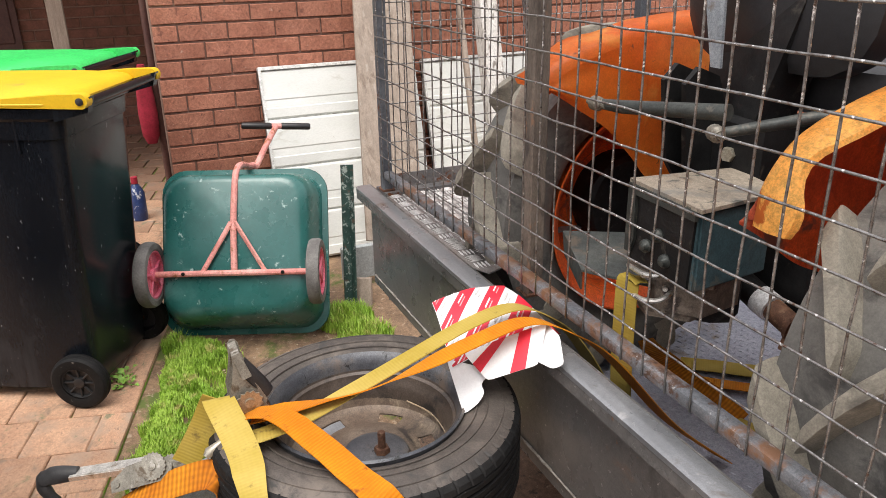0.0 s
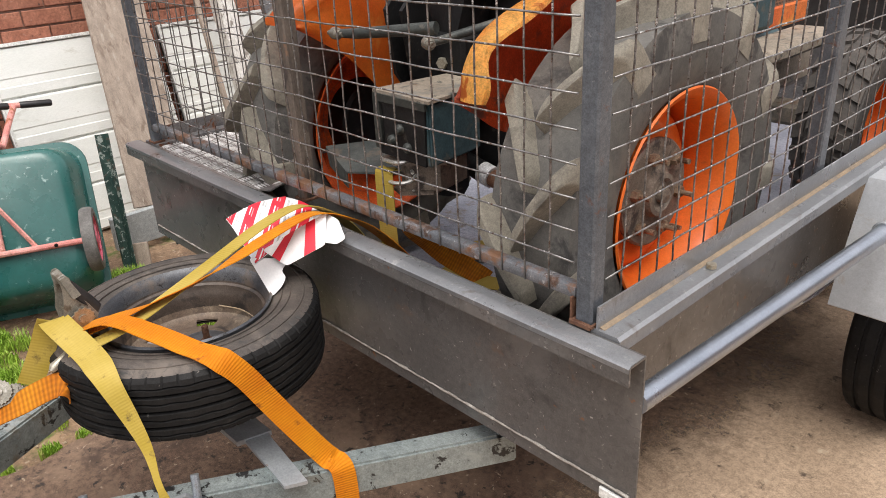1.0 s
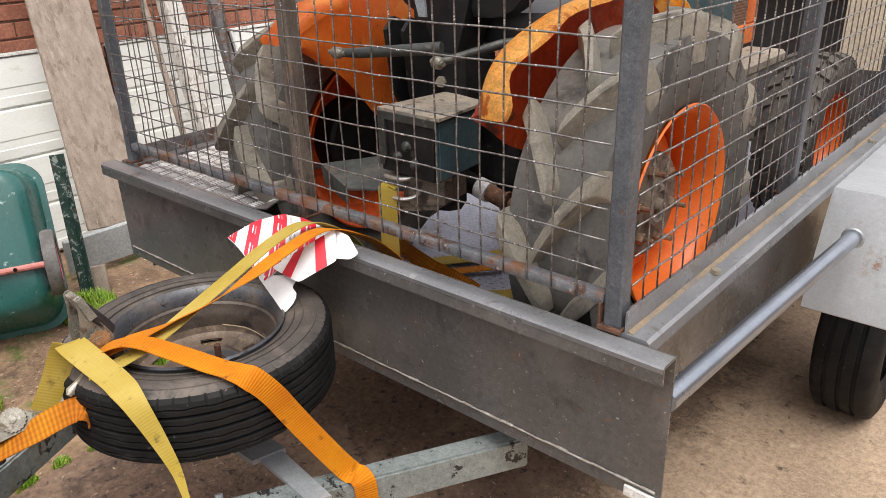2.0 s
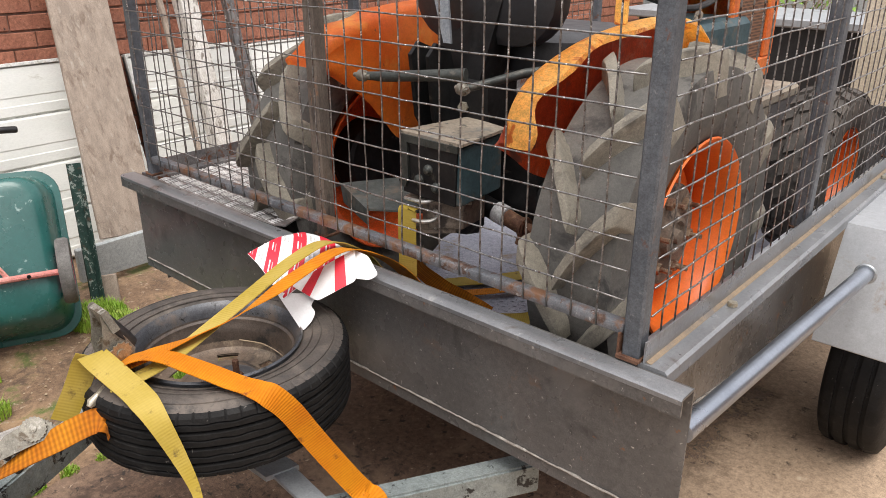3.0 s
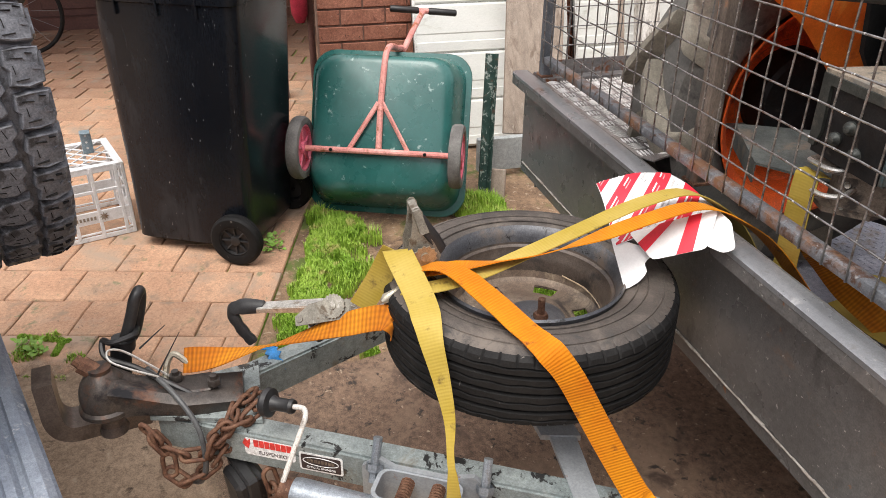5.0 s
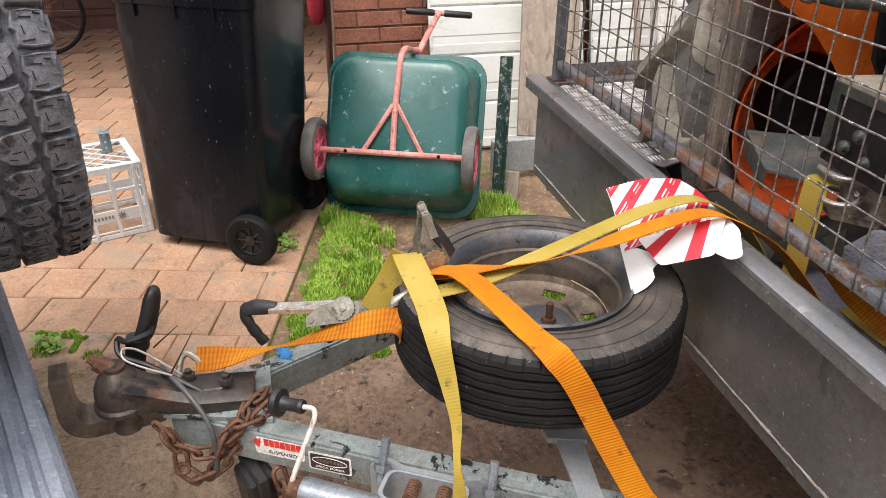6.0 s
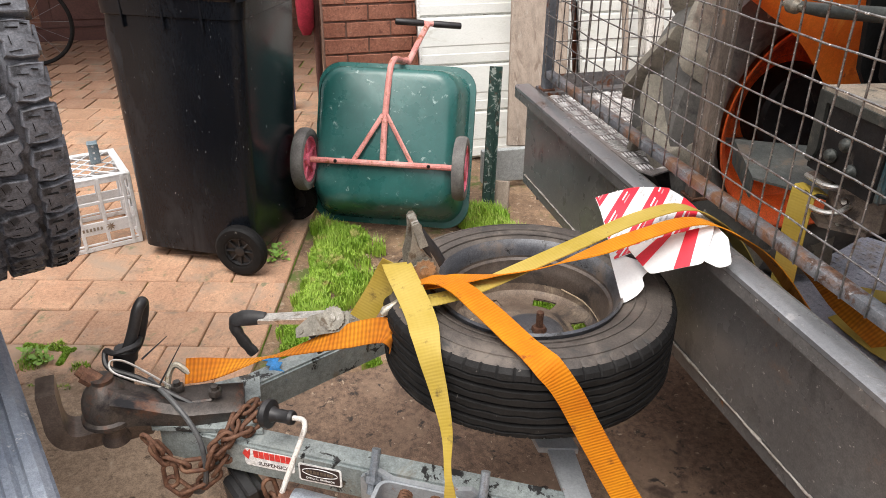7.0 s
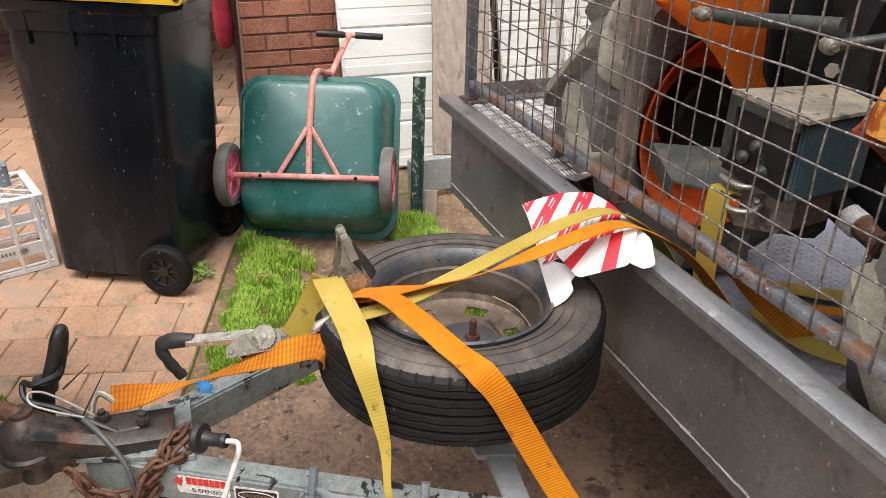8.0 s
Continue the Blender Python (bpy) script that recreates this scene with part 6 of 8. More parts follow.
def flap(name, pts, material="card_white", label="", lift=0.0):
    """A flat piece of card through three of its corners."""
    p = [Vector(q) for q in pts]
    nrm = (p[1] - p[0]).cross(p[2] - p[0]).normalized()
    nrm = nrm if nrm.x - nrm.y + nrm.z > 0 else -nrm
    p = [q - nrm * (q - p[0]).dot(nrm) * 0.85 + nrm * lift for q in p]
    soft = []
    for k, q in enumerate(p):
        a, b = p[k - 1], p[(k + 1) % len(p)]
        ra, rb = min(0.009, (a - q).length * 0.4), min(0.009, (b - q).length * 0.4)
        q0, q1 = q + (a - q).normalized() * ra, q + (b - q).normalized() * rb
        soft += [q0, q0.lerp(q1, 0.5).lerp(q, 0.5), q1]
    bm = bmesh.new()
    prism(bm, soft, (0, 0, 0), nrm * 0.0008)
    return part(name, bm, material, card, label, smooth=0), p, nrm


flap("torn_flap", [(-0.948, -0.187, 0.798), (-0.843, -0.199, 0.737), (-0.842, -0.17, 0.753), (-0.849, -0.152, 0.77), (-0.862, -0.158, 0.787), (-0.87, -0.125, 0.802)], label="plain white torn flap")
fl, p, nrm = flap("striped_flap", [(-0.844, -0.148, 0.795), (-0.794, -0.07, 0.836), (-0.844, -0.025, 0.888), (-0.875, -0.095, 0.868), (-0.925, -0.158, 0.812)], label="red striped flap", lift=0.003)
for a, b, c, d in ((0.45, 0.75, 0.30, 0.62), (-0.6, -0.28, -0.55, -0.25)):
    q = [p[0].lerp(p[1], a), p[0].lerp(p[1], b), p[3].lerp(p[2], d), p[3].lerp(p[2], c)] if a > 0 else [p[0].lerp(p[4], -b), p[0].lerp(p[4], -a), p[3].lerp(p[4], 0.35), p[3].lerp(p[4], 0.05)]
    bm = bmesh.new()
    prism(bm, [v + nrm * 0.0012 for v in q], (0, 0, 0), nrm * 0.0005)
    part("stripe", bm, "card_red", fl, smooth=0)
flap("white_tab", [(-0.80, -0.068, 0.838), (-0.75, -0.065, 0.848), (-0.735, -0.052, 0.862), (-0.80, -0.02, 0.878), (-0.868, -0.02, 0.885), (-0.845, -0.045, 0.872)], label="plain white card tab", lift=0.004)

W = 0.05
TAIL = [(-0.984, -0.618, 0.8045), (-0.968, -0.617, 0.807), (-0.94, -0.611, 0.795), (-0.897, -0.602, 0.776), (-0.85, -0.597, 0.763), (-0.806, -0.598, 0.752), (-0.768, -0.598, 0.728), (-0.735, -0.589, 0.672), (-0.70, -0.584, 0.615), (-0.662, -0.592, 0.567), (-0.645, -0.592, 0.53), (-0.638, -0.59, 0.46)]
# yellow strap: from inside the trailer over the beam to the first ratchet; its tail folds and hangs
yellow = thing("yellow_ratchet_strap", "faded yellow ratchet strap holding the spare wheel", "ratchet strap", at=(-0.95, -0.55, 0.76))
bm = bmesh.new()
p = smooth_path([(-0.90, 0.20, 0.60), (-0.90, 0.08, 0.80), (-0.915, 0.01, 0.868), (-0.925, -0.055, 0.893), (-0.925, -0.15, 0.878), (-0.912, -0.27, 0.845), (-0.90, -0.386, 0.812), (-0.888, -0.49, 0.785), (-0.892, -0.57, 0.769), (-0.91, -0.62, 0.762)], 6)
ribbon(bm, p, Vector((1, 0.1, 0.15)), W)
part("webbing", bm, "strap_yellow", yellow, "faded yellow webbing")
bm = bmesh.new()
p = smooth_path(TAIL, 6)
n = len(p)
wide = [0.054 - 0.041 * min(1, max(0, k / n - 0.42) / 0.36) + 0.02 * max(0, k / n - 0.85) / 0.15 for k in range(n)]
ribbon(bm, p, Vector((0.36, 0.93, 0.06)), wide)
part("tail", bm, "strap_yellow", yellow, "loose yellow strap tail")
bm = bmesh.new()
p = smooth_path([(-0.985, -0.618, 0.803), (-0.99, -0.628, 0.785), (-0.992, -0.648, 0.748), (-0.993, -0.676, 0.702), (-0.993, -0.69, 0.68)], 5)
ribbon(bm, p, Vector((0.25, 0.95, 0.05)), [0.056 - 0.008 * min(1, k / 12) for k in range(len(p))])
part("return", bm, "strap_yellow", yellow, "soiled underside of the folded yellow strap")


def ratchet(parent, m):
    """Ratchet buckle in its own frame: x along the strap, z up."""
    for s in (-1, 1):
        bm = bmesh.new()
        prism(bm, [m @ Vector(q) for q in ((-0.05, s * 0.03, -0.012), (0.055, s * 0.03, -0.012), (0.06, s * 0.03, 0.012), (0.02, s * 0.03, 0.03), (-0.02, s * 0.03, 0.026), (-0.05, s * 0.03, 0.006))], m.to_3x3() @ Vector((0, -0.0012, 0)), m.to_3x3() @ Vector((0, 0.0012, 0)))
        part("side_plate", bm, "zinc_worn", parent, "worn zinc side plate")
        bm = bmesh.new()
        teeth = [(0.0215 + 0.0025 * (k % 2)) for k in range(40)]
        ring = [Vector((0.028 + r * math.cos(2 * math.pi * k / 40), s * 0.035, 0.014 + r * math.sin(2 * math.pi * k / 40))) for k, r in enumerate(teeth)]
        prism(bm, [m @ v for v in ring], m.to_3x3() @ Vector((0, -0.0015, 0)), m.to_3x3() @ Vector((0, 0.0015, 0)))
        part("toothed_wheel", bm, "zinc_worn", parent, "grey toothed wheel")
    bm = bmesh.new()
    tube(bm, [m @ Vector((0.028, -0.039, 0.014)), m @ Vector((0.028, 0.039, 0.014))], 0.0065, 12)
    tube(bm, [m @ Vector((-0.04, -0.034, 0.0)), m @ Vector((-0.04, 0.034, 0.0))], 0.006, 10)
    box(bm, (-0.03, -0.028, -0.004), (0.004, 0.028, 0.0), 0.001, m)
    part("spindle", bm, "zinc_worn", parent)


# the first ratchet stands on edge: two tapered handle plates, a frame below, a black grip along the back
for k, x in enumerate((-0.962, -1.012)):
    bm = bmesh.new()
    lean = lambda y, z: (x - 0.28 * max(0.0, z - 0.80), y, z)
    prism(bm, [lean(y, z) for y, z in ((-0.597, 0.79), (-0.598, 0.815), (-0.59, 0.838), (-0.585, 0.862), (-0.5845, 0.882), (-0.579, 0.888), (-0.571, 0.888), (-0.565, 0.88), (-0.562, 0.845), (-0.546, 0.82), (-0.534, 0.795), (-0.545, 0.765), (-0.575, 0.76))], (-0.001, 0, 0), (0.001, 0, 0))
    part("handle_plate", bm, "zinc_worn", yellow, "worn brassy ratchet handle plate")
    bm = bmesh.new()
    o = 0.004 if k == 0 else -0.004
    teeth = [Vector((x + o, -0.566 + r * math.cos(a), 0.797 + r * math.sin(a))) for r, a in ((0.0205 + 0.004 * (q % 2), 2 * math.pi * q / 26) for q in range(26))]
    prism(bm, teeth, (-0.0015, 0, 0), (0.0015, 0, 0))
    tube(bm, [(x, -0.566, 0.797), (x + o * 2.2, -0.566, 0.797)], 0.009, 14)
    part("toothed_wheel", bm, "zinc", yellow, "brassy toothed wheel")
    bm = bmesh.new()
    prism(bm, [(x + o * 0.5, y, z) for y, z in ((-0.59, 0.80), (-0.555, 0.812), (-0.528, 0.772), (-0.522, 0.745), (-0.535, 0.738), (-0.565, 0.765))], (-0.001, 0, 0), (0.001, 0, 0))
    part("frame_plate", bm, "zinc_worn", yellow, "worn zinc frame plate")
bm = bmesh.new()
prism(bm, [(-0.984, -0.5845, 0.884), (-0.984, -0.571, 0.888), (-0.97, -0.556, 0.845), (-0.97, -0.572, 0.84)], (-0.045, 0, 0), (0.005, 0, 0))
part("handle", bm, "zinc_worn", yellow, "worn folded handle end")
bm = bmesh.new()
tube(bm, [(-0.984, -0.568, 0.868), (-0.982, -0.556, 0.842), (-0.98, -0.54, 0.818), (-0.978, -0.527, 0.798)], [0.005, 0.0075, 0.0075, 0.006], 10, squash=2.2)
part("release", bm, "black_plastic", yellow, "black plastic grip")
bm = bmesh.new()
for k, r in enumerate((0.013, 0.0155, 0.0145)):
    tube(bm, [(-1.005 + 0.001 * k, -0.54, 0.752), (-0.968 + 0.001 * k, -0.54, 0.752)], r, 14)
part("wound_webbing", bm, "webbing_soiled", yellow, "soiled webbing wound on the spindle")
bm = bmesh.new()
tube(bm, [(-0.94, -0.655, 0.72), (-0.943, -0.647, 0.725), (-0.945, -0.63, 0.735), (-0.96, -0.59, 0.748)], [0.004, 0.0075, 0.005, 0.005], 10, squash=1.4)
part("spindle", bm, "zinc", yellow, "rounded end of the ratchet frame")

# orange strap: over the card, twisted across the wheel to the ratchet, then down over the tyre to the rail
orange = thing("orange_ratchet_strap", "bright orange ratchet strap over the tyre and drawbar rail", "ratchet strap", at=(-0.75, -0.45, 0.75))
bm = bmesh.new()
p = smooth_path([(-0.80, 0.42, 0.47), (-0.80, 0.25, 0.62), (-0.812, 0.10, 0.80), (-0.83, 0.02, 0.865), (-0.862, -0.055, 0.892), (-0.862, -0.165, 0.876), (-0.856, -0.28, 0.850), (-0.862, -0.368, 0.828), (-0.892, -0.446, 0.806), (-0.925, -0.51, 0.787), (-0.95, -0.565, 0.772)], 6)
n = len(p)
ac = []
for k in range(n):
    f = k / n
    t = max(0.0, min(1.0, (f - 0.55) / 0.1)) - max(0.0, min(1.0, (f - 0.76) / 0.14))
    ac.append(Vector((1, 0.1, 0.15)).lerp(Vector((0.80, -0.30, 0.50)), t))
ribbon(bm, p, ac, W)
part("webbing", bm, "strap_orange", orange, "bright orange woven webbing")
bm = bmesh.new()
p = smooth_path([(-0.985, -0.60, 0.757), (-0.965, -0.588, 0.768), (-0.945, -0.574, 0.782), (-0.925, -0.556, 0.794), (-0.90, -0.534, 0.801), (-0.868, -0.512, 0.797), (-0.834, -0.493, 0.787), (-0.79, -0.469, 0.774), (-0.743, -0.449, 0.764), (-0.70, -0.431, 0.758), (-0.669, -0.413, 0.744), (-0.650, -0.386, 0.704), (-0.636, -0.352, 0.636), (-0.614, -0.312, 0.556), (-0.588, -0.269, 0.475), (-0.566, -0.256, 0.46), (-0.5515, -0.254, 0.446), (-0.5475, -0.253, 0.41), (-0.547, -0.253, 0.36), (-0.548, -0.253, 0.30)], 6)
n = len(p)
ribbon(bm, p, [Vector((0.75, -0.65, 0.1)).lerp(Vector((-0.42, -0.9, 0)), max(0.0, min(1.0, (k / n - 0.1) / 0.42))) for k in range(n)], 0.05)
part("webbing", bm, "strap_orange", orange, "bright orange woven webbing")

# second orange strap: from the hook at the coupling to the ratchet beside the tyre
fore = thing("drawbar_ratchet_strap", "orange ratchet strap hooked to the coupling with a black handled ratchet", "ratchet strap", at=(-0.98, -0.85, 0.62))
bm = bmesh.new()
p = smooth_path([(-1.003, -1.038, 0.605), (-0.97, -0.951, 0.625), (-0.94, -0.852, 0.66), (-0.894, -0.747, 0.71), (-0.858, -0.684, 0.741), (-0.842, -0.662, 0.747), (-0.834, -0.653, 0.738), (-0.838, -0.655, 0.722)], 6)
n = len(p)
A, V, B = Vector((0.5, -0.25, -0.6)), Vector((0.81, 0.0, 0.58)), Vector((0.75, -0.35, -0.5))
pinch = [max(0.0, 1 - abs(k / n - 0.25) / 0.22) for k in range(n)]   # turned on edge a third of the way along
ribbon(bm, p, [A.lerp(B, k / n).lerp(V, 0.97 * q) for k, q in enumerate(pinch)], [0.05 - 0.006 * q for q in pinch])
part("webbing", bm, "strap_net", fore, "soiled orange webbing")
rm = Matrix.Translation((-0.945, -0.762, 0.698)) @ Euler((radians(-40), radians(-14), radians(70))).to_matrix().to_4x4()
ratchet(fore, rm)
bm = bmesh.new()
a, b = Vector((-1.035, -0.885, 0.684)), Vector((-0.965, -0.745, 0.712))
for s in (-1, 1):
    o = Vector((0.012 * s, -0.006 * s, 0))
    prism(bm, [a + o + Vector((0, 0, -0.004)), b + o + Vector((0, 0, -0.008)), b + o + Vector((0, 0, 0.006)), a + o + Vector((0, 0, 0.004))], (-0.001, 0, 0), (0.001, 0, 0))
prism(bm, [a + Vector((-0.011, 0.005, 0.003)), a + Vector((0.011, -0.005, 0.003)), b + Vector((0.012, -0.006, 0.007)), b + Vector((-0.012, 0.006, 0.007))], (0, 0, 0), (0, 0, 0.002))
part("handle", bm, "zinc_pale", fore, "pale zinc ratchet handle")
bm = bmesh.new()
tube(bm, smooth_path([(-1.030, -0.875, 0.688), (-1.052, -0.920, 0.680), (-1.058, -0.938, 0.665), (-1.050, -0.925, 0.63), (-1.040, -0.905, 0.600)], 4), [0.008, 0.0095, 0.0105, 0.011, 0.011, 0.0095, 0.0105, 0.0105, 0.009, 0.0105, 0.0105, 0.009, 0.0105, 0.0105, 0.009, 0.0105, 0.0095], 10, squash=1.5)
part("grip", bm, "black_plastic", fore, "black moulded grip")
bm = bmesh.new()
tube(bm, smooth_path([(-0.985, -0.80, 0.70), (-0.978, -0.785, 0.66), (-0.972, -0.775, 0.63)], 3), 0.008, 8)
part("release", bm, "black_plastic", fore, "black release bar")
bm = bmesh.new()
tube(bm, smooth_path([(-1.00, -1.03, 0.60), (-1.015, -1.055, 0.615), (-1.01, -1.07, 0.60), (-0.99, -1.075, 0.57), (-0.975, -1.06, 0.565)], 4), 0.0065, 8)
part("hook", bm, "zinc", fore, "zinc wire hook")

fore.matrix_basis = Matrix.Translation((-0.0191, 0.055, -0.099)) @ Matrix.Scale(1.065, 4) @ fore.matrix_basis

# tie-down inside the trailer: yellow strap on a double hook at the tractor's drawbar
tie = thing("tie_down_strap", "yellow tie-down strap on zinc hooks at the tractor drawbar", "ratchet strap", at=(-0.83, 0.17, 0.8))
bm = bmesh.new()
ribbon(bm, smooth_path([(-0.832, 0.185, 0.942), (-0.842, 0.158, 0.945), (-0.842, 0.15, 0.925), (-0.842, 0.15, 0.80), (-0.85, 0.16, 0.70), (-0.87, 0.18, 0.60), (-0.90, 0.22, 0.48)], 5), Vector((1, 0.35, 0)), 0.05)
part("webbing", bm, "strap_yellow", tie, "yellow webbing")
for dz in (0.022, -0.03):
    bm = bmesh.new()
    tube(bm, smooth_path([(-0.86, 0.163, 0.945 + dz), (-0.80, 0.155, 0.95 + dz), (-0.775, 0.175, 0.955 + dz), (-0.775, 0.20, 0.965 + dz), (-0.795, 0.215, 0.95 + dz), (-0.80, 0.205, 0.925 + dz), (-0.78, 0.19, 0.92 + dz)], 4), 0.0052, 8)
    part("hook", bm, "zinc_pale", tie, "bright zinc hook")
floor_straps = thing("loose_strap", "loose yellow and orange strap lying on the trailer floor", "strap", at=(-0.8, 0.4, 0.45))
bm = bmesh.new()
across = Vector((-0.5, 0.85, 0.05))
ribbon(bm, smooth_path([(-1.065, 0.541, 0.466), (-0.967, 0.53, 0.472), (-0.882, 0.528, 0.478), (-0.808, 0.559, 0.482), (-0.748, 0.634, 0.482), (-0.735, 0.72, 0.474)], 5), Vector((-0.3, 0.9, 0.25)), 0.055)
ribbon(bm, smooth_path([(-1.183, 0.619, 0.466), (-1.114, 0.697, 0.47), (-1.064, 0.749, 0.472), (-1.018, 0.822, 0.472), (-0.979, 0.895, 0.47), (-0.942, 0.978, 0.464)], 5), across, 0.06)
part("webbing", bm, "strap_yellow", floor_straps)
bm = bmesh.new()
ribbon(bm, smooth_path([(-1.124, 0.57, 0.464), (-1.011, 0.678, 0.47), (-0.95, 0.757, 0.474), (-0.925, 0.832, 0.472), (-0.92, 0.92, 0.464)], 5), across, 0.04)
part("webbing", bm, "strap_orange", floor_straps)
bm = bmesh.new()
p = smooth_path([(-0.99, 0.33, 0.70), (-1.01, 0.366, 0.66), (-1.02, 0.431, 0.60), (-1.0, 0.477, 0.55), (-0.963, 0.518, 0.512), (-0.911, 0.535, 0.49), (-0.885, 0.545, 0.475)], 5)
ribbon(bm, p, [Vector((0.55, 0.75, 0.35)).lerp(Vector((0.3, 0.85, 0.4)), k / len(p)) for k in range(len(p))], [0.035 + 0.028 * min(1, 1.6 * k / len(p)) for k in range(len(p))])
part("tail", bm, "strap_net", floor_straps, "soiled orange strap tail")
for k in range(6):
    rng = random.Random(40 + k)
    bm = bmesh.new()
    s = rng.uniform(0.03, 0.055)
    pts = [(-s, 0, 0), (-s * 0.3, -s * 0.5, 0.012), (s * 0.6, -s * 0.35, 0.004), (s * 1.2, 0, 0.02), (s * 0.4, s * 0.45, 0.0), (-s * 0.5, s * 0.4, 0.014)]
    f = bm.faces.new([bm.verts.new(pose(rng.uniform(-0.55, -0.2), rng.uniform(0.2, 0.5), 0.452 + rng.uniform(0, 0.004), 0, 0, 0) @ Vector((0, 0, 0)) + Vector(q)) for q in pts])
    bmesh.ops.solidify(bm, geom=[f], thickness=0.001)
    tagged(put_mesh("dry_leaf", bm, "leaf_dry"), "dry curled brown leaf inside the trailer", "leaf", "dry leaves in the trailer")


# ---- wheelie bins ----
def wheelie_bin(at, lid, label):
    b = thing("wheelie_bin", label, "bin", "wheelie bins", at=at)
    bm = bmesh.new()
    def ring(z, w, d, back, r=0.05):
        return [(x, y + back, z) for x, y in round_rect(w, d, r, 4)]
    loops = [ring(0.035, 0.41, 0.47, -0.03, 0.06), ring(0.05, 0.445, 0.505, -0.03), ring(0.30, 0.455, 0.515, -0.018), ring(0.905, 0.49, 0.55, 0.005), ring(0.985, 0.492, 0.545, 0.012),
             ring(0.99, 0.507, 0.562, 0.012), ring(1.05, 0.512, 0.57, 0.015), ring(1.06, 0.53, 0.595, 0.018), ring(1.09, 0.535, 0.602, 0.018), ring(1.09, 0.49, 0.56, 0.018), ring(1.0, 0.475, 0.54, 0.015)]
    loft(bm, loops)
    body = part("body", bm, "bin", b, "black plastic bin body, scuffed", loc=True)
    for s in (-1, 1):
        for y in (-0.16, 0.0, 0.15):
            bm = bmesh.new()
            box(bm, (s * 0.246 - 0.012, y - 0.004, 0.945), (s * 0.246 + 0.012, y + 0.004, 1.055), 0.002)
            part("rib", bm, "bin", body, loc=True)
    # hinge bar and grip along the back of the rim
    bm = bmesh.new()
    tube(bm, [(-0.23, 0.40, 1.11), (0.23, 0.40, 1.11)], 0.014, 12)
    for s in (-1, 1):
        loft(bm, [[(s * 0.245 + x, y, z) for x, y, z in ((-0.018, 0.29, 1.05), (0.018, 0.29, 1.05), (0.018, 0.29, 1.095), (-0.018, 0.29, 1.095))],
                  [(s * 0.245 + x, y, z) for x, y, z in ((-0.016, 0.405, 1.08), (0.016, 0.405, 1.08), (0.016, 0.42, 1.13), (-0.016, 0.42, 1.13))]])
    part("handle", bm, "bin", b, "black moulded grip", loc=True)
    bm = bmesh.new()
    def lring(z, w, d, y):
        return [(x, yy + y, z) for x, yy in round_rect(w, d, 0.065, 4)]
    loops = [lring(1.098, 0.56, 0.65, 0.005), lring(1.108, 0.565, 0.655, 0.005), lring(1.122, 0.545, 0.638, 0.005), lring(1.131, 0.50, 0.60, 0.005), lring(1.146, 0.36, 0.48, 0.0), lring(1.15, 0.27, 0.38, 0.0)]
    loft(bm, loops)
    ld = part("lid", bm, lid, b, "closed plastic lid", loc=True)
    for s in (-1, 1):
        bm = bmesh.new()
        prism(bm, [(s * 0.262, 0.14, 1.098), (s * 0.262, 0.39, 1.094)] + [(s * 0.262, 0.395 + 0.024 * math.cos(a), 1.117 + 0.024 * math.sin(a)) for a in (radians(-80 + 20 * k) for k in range(9))] + [(s * 0.262, 0.30, 1.138), (s * 0.262, 0.14, 1.126)], (-0.018, 0, 0), (0.018, 0, 0))
        part("hinge_lug", bm, lid, ld, loc=True)
        bm = bmesh.new()
        m = pose(s * 0.281, 0.395, 1.117, 0, 90 * s, 0)
        lathe(bm, [(0.012, -0.004), (0.012, 0.003), (0.008, 0.005), (0.0005, 0.005)], 14, m)
        part("hinge_pin", bm, "black_plastic", ld, loc=True)
    for s in (-1, 1):
        m = pose(s * 0.262, 0.19, 0.105, 0, 90 * s, 0)
        bm = bmesh.new()
        lathe(bm, [(0.062, -0.022), (0.075, -0.026), (0.095, -0.024), (0.1035, -0.016), (0.105, -0.006), (0.1015, -0.004), (0.1015, 0.004), (0.105, 0.006), (0.1035, 0.016), (0.095, 0.024), (0.075, 0.026), (0.062, 0.022)], 48, m)
        w = part("wheel", bm, "rubber", b, "black rubber bin wheel", loc=True)
        bm = bmesh.new()
        lathe(bm, [(0.064, -0.018), (0.064, 0.018), (0.058, 0.020), (0.056, 0.006), (0.022, 0.004), (0.02, 0.016), (0.016, 0.018), (0.0005, 0.018)], 40, m)
        part("hub", bm, "black_plastic", w, "spoked black plastic hub", loc=True)
        for k in range(8):
            a = 2 * math.pi * k / 8
            bm = bmesh.new()
            tube(bm, [m @ Vector((0.018 * math.cos(a), 0.018 * math.sin(a), 0.010)), m @ Vector((0.059 * math.cos(a), 0.059 * math.sin(a), 0.012))], 0.004, 6)
            part("spoke", bm, "black_plastic", w, loc=True)
    bm = bmesh.new()
    tube(bm, [(-0.25, 0.19, 0.105), (0.25, 0.19, 0.105)], 0.011, 10)
    part("axle", bm, "steel_rail", b, loc=True)
    return b


wheelie_bin(pose(-2.79, -1.02, 0.0, 0, 0, -27.3), "yellow", "black wheelie bin with a bright yellow lid on the pavers")
wheelie_bin(pose(-3.50, -1.05, 0.0, 0, 0, -26), "green_lid", "black wheelie bin with a bright green lid behind the other bin")


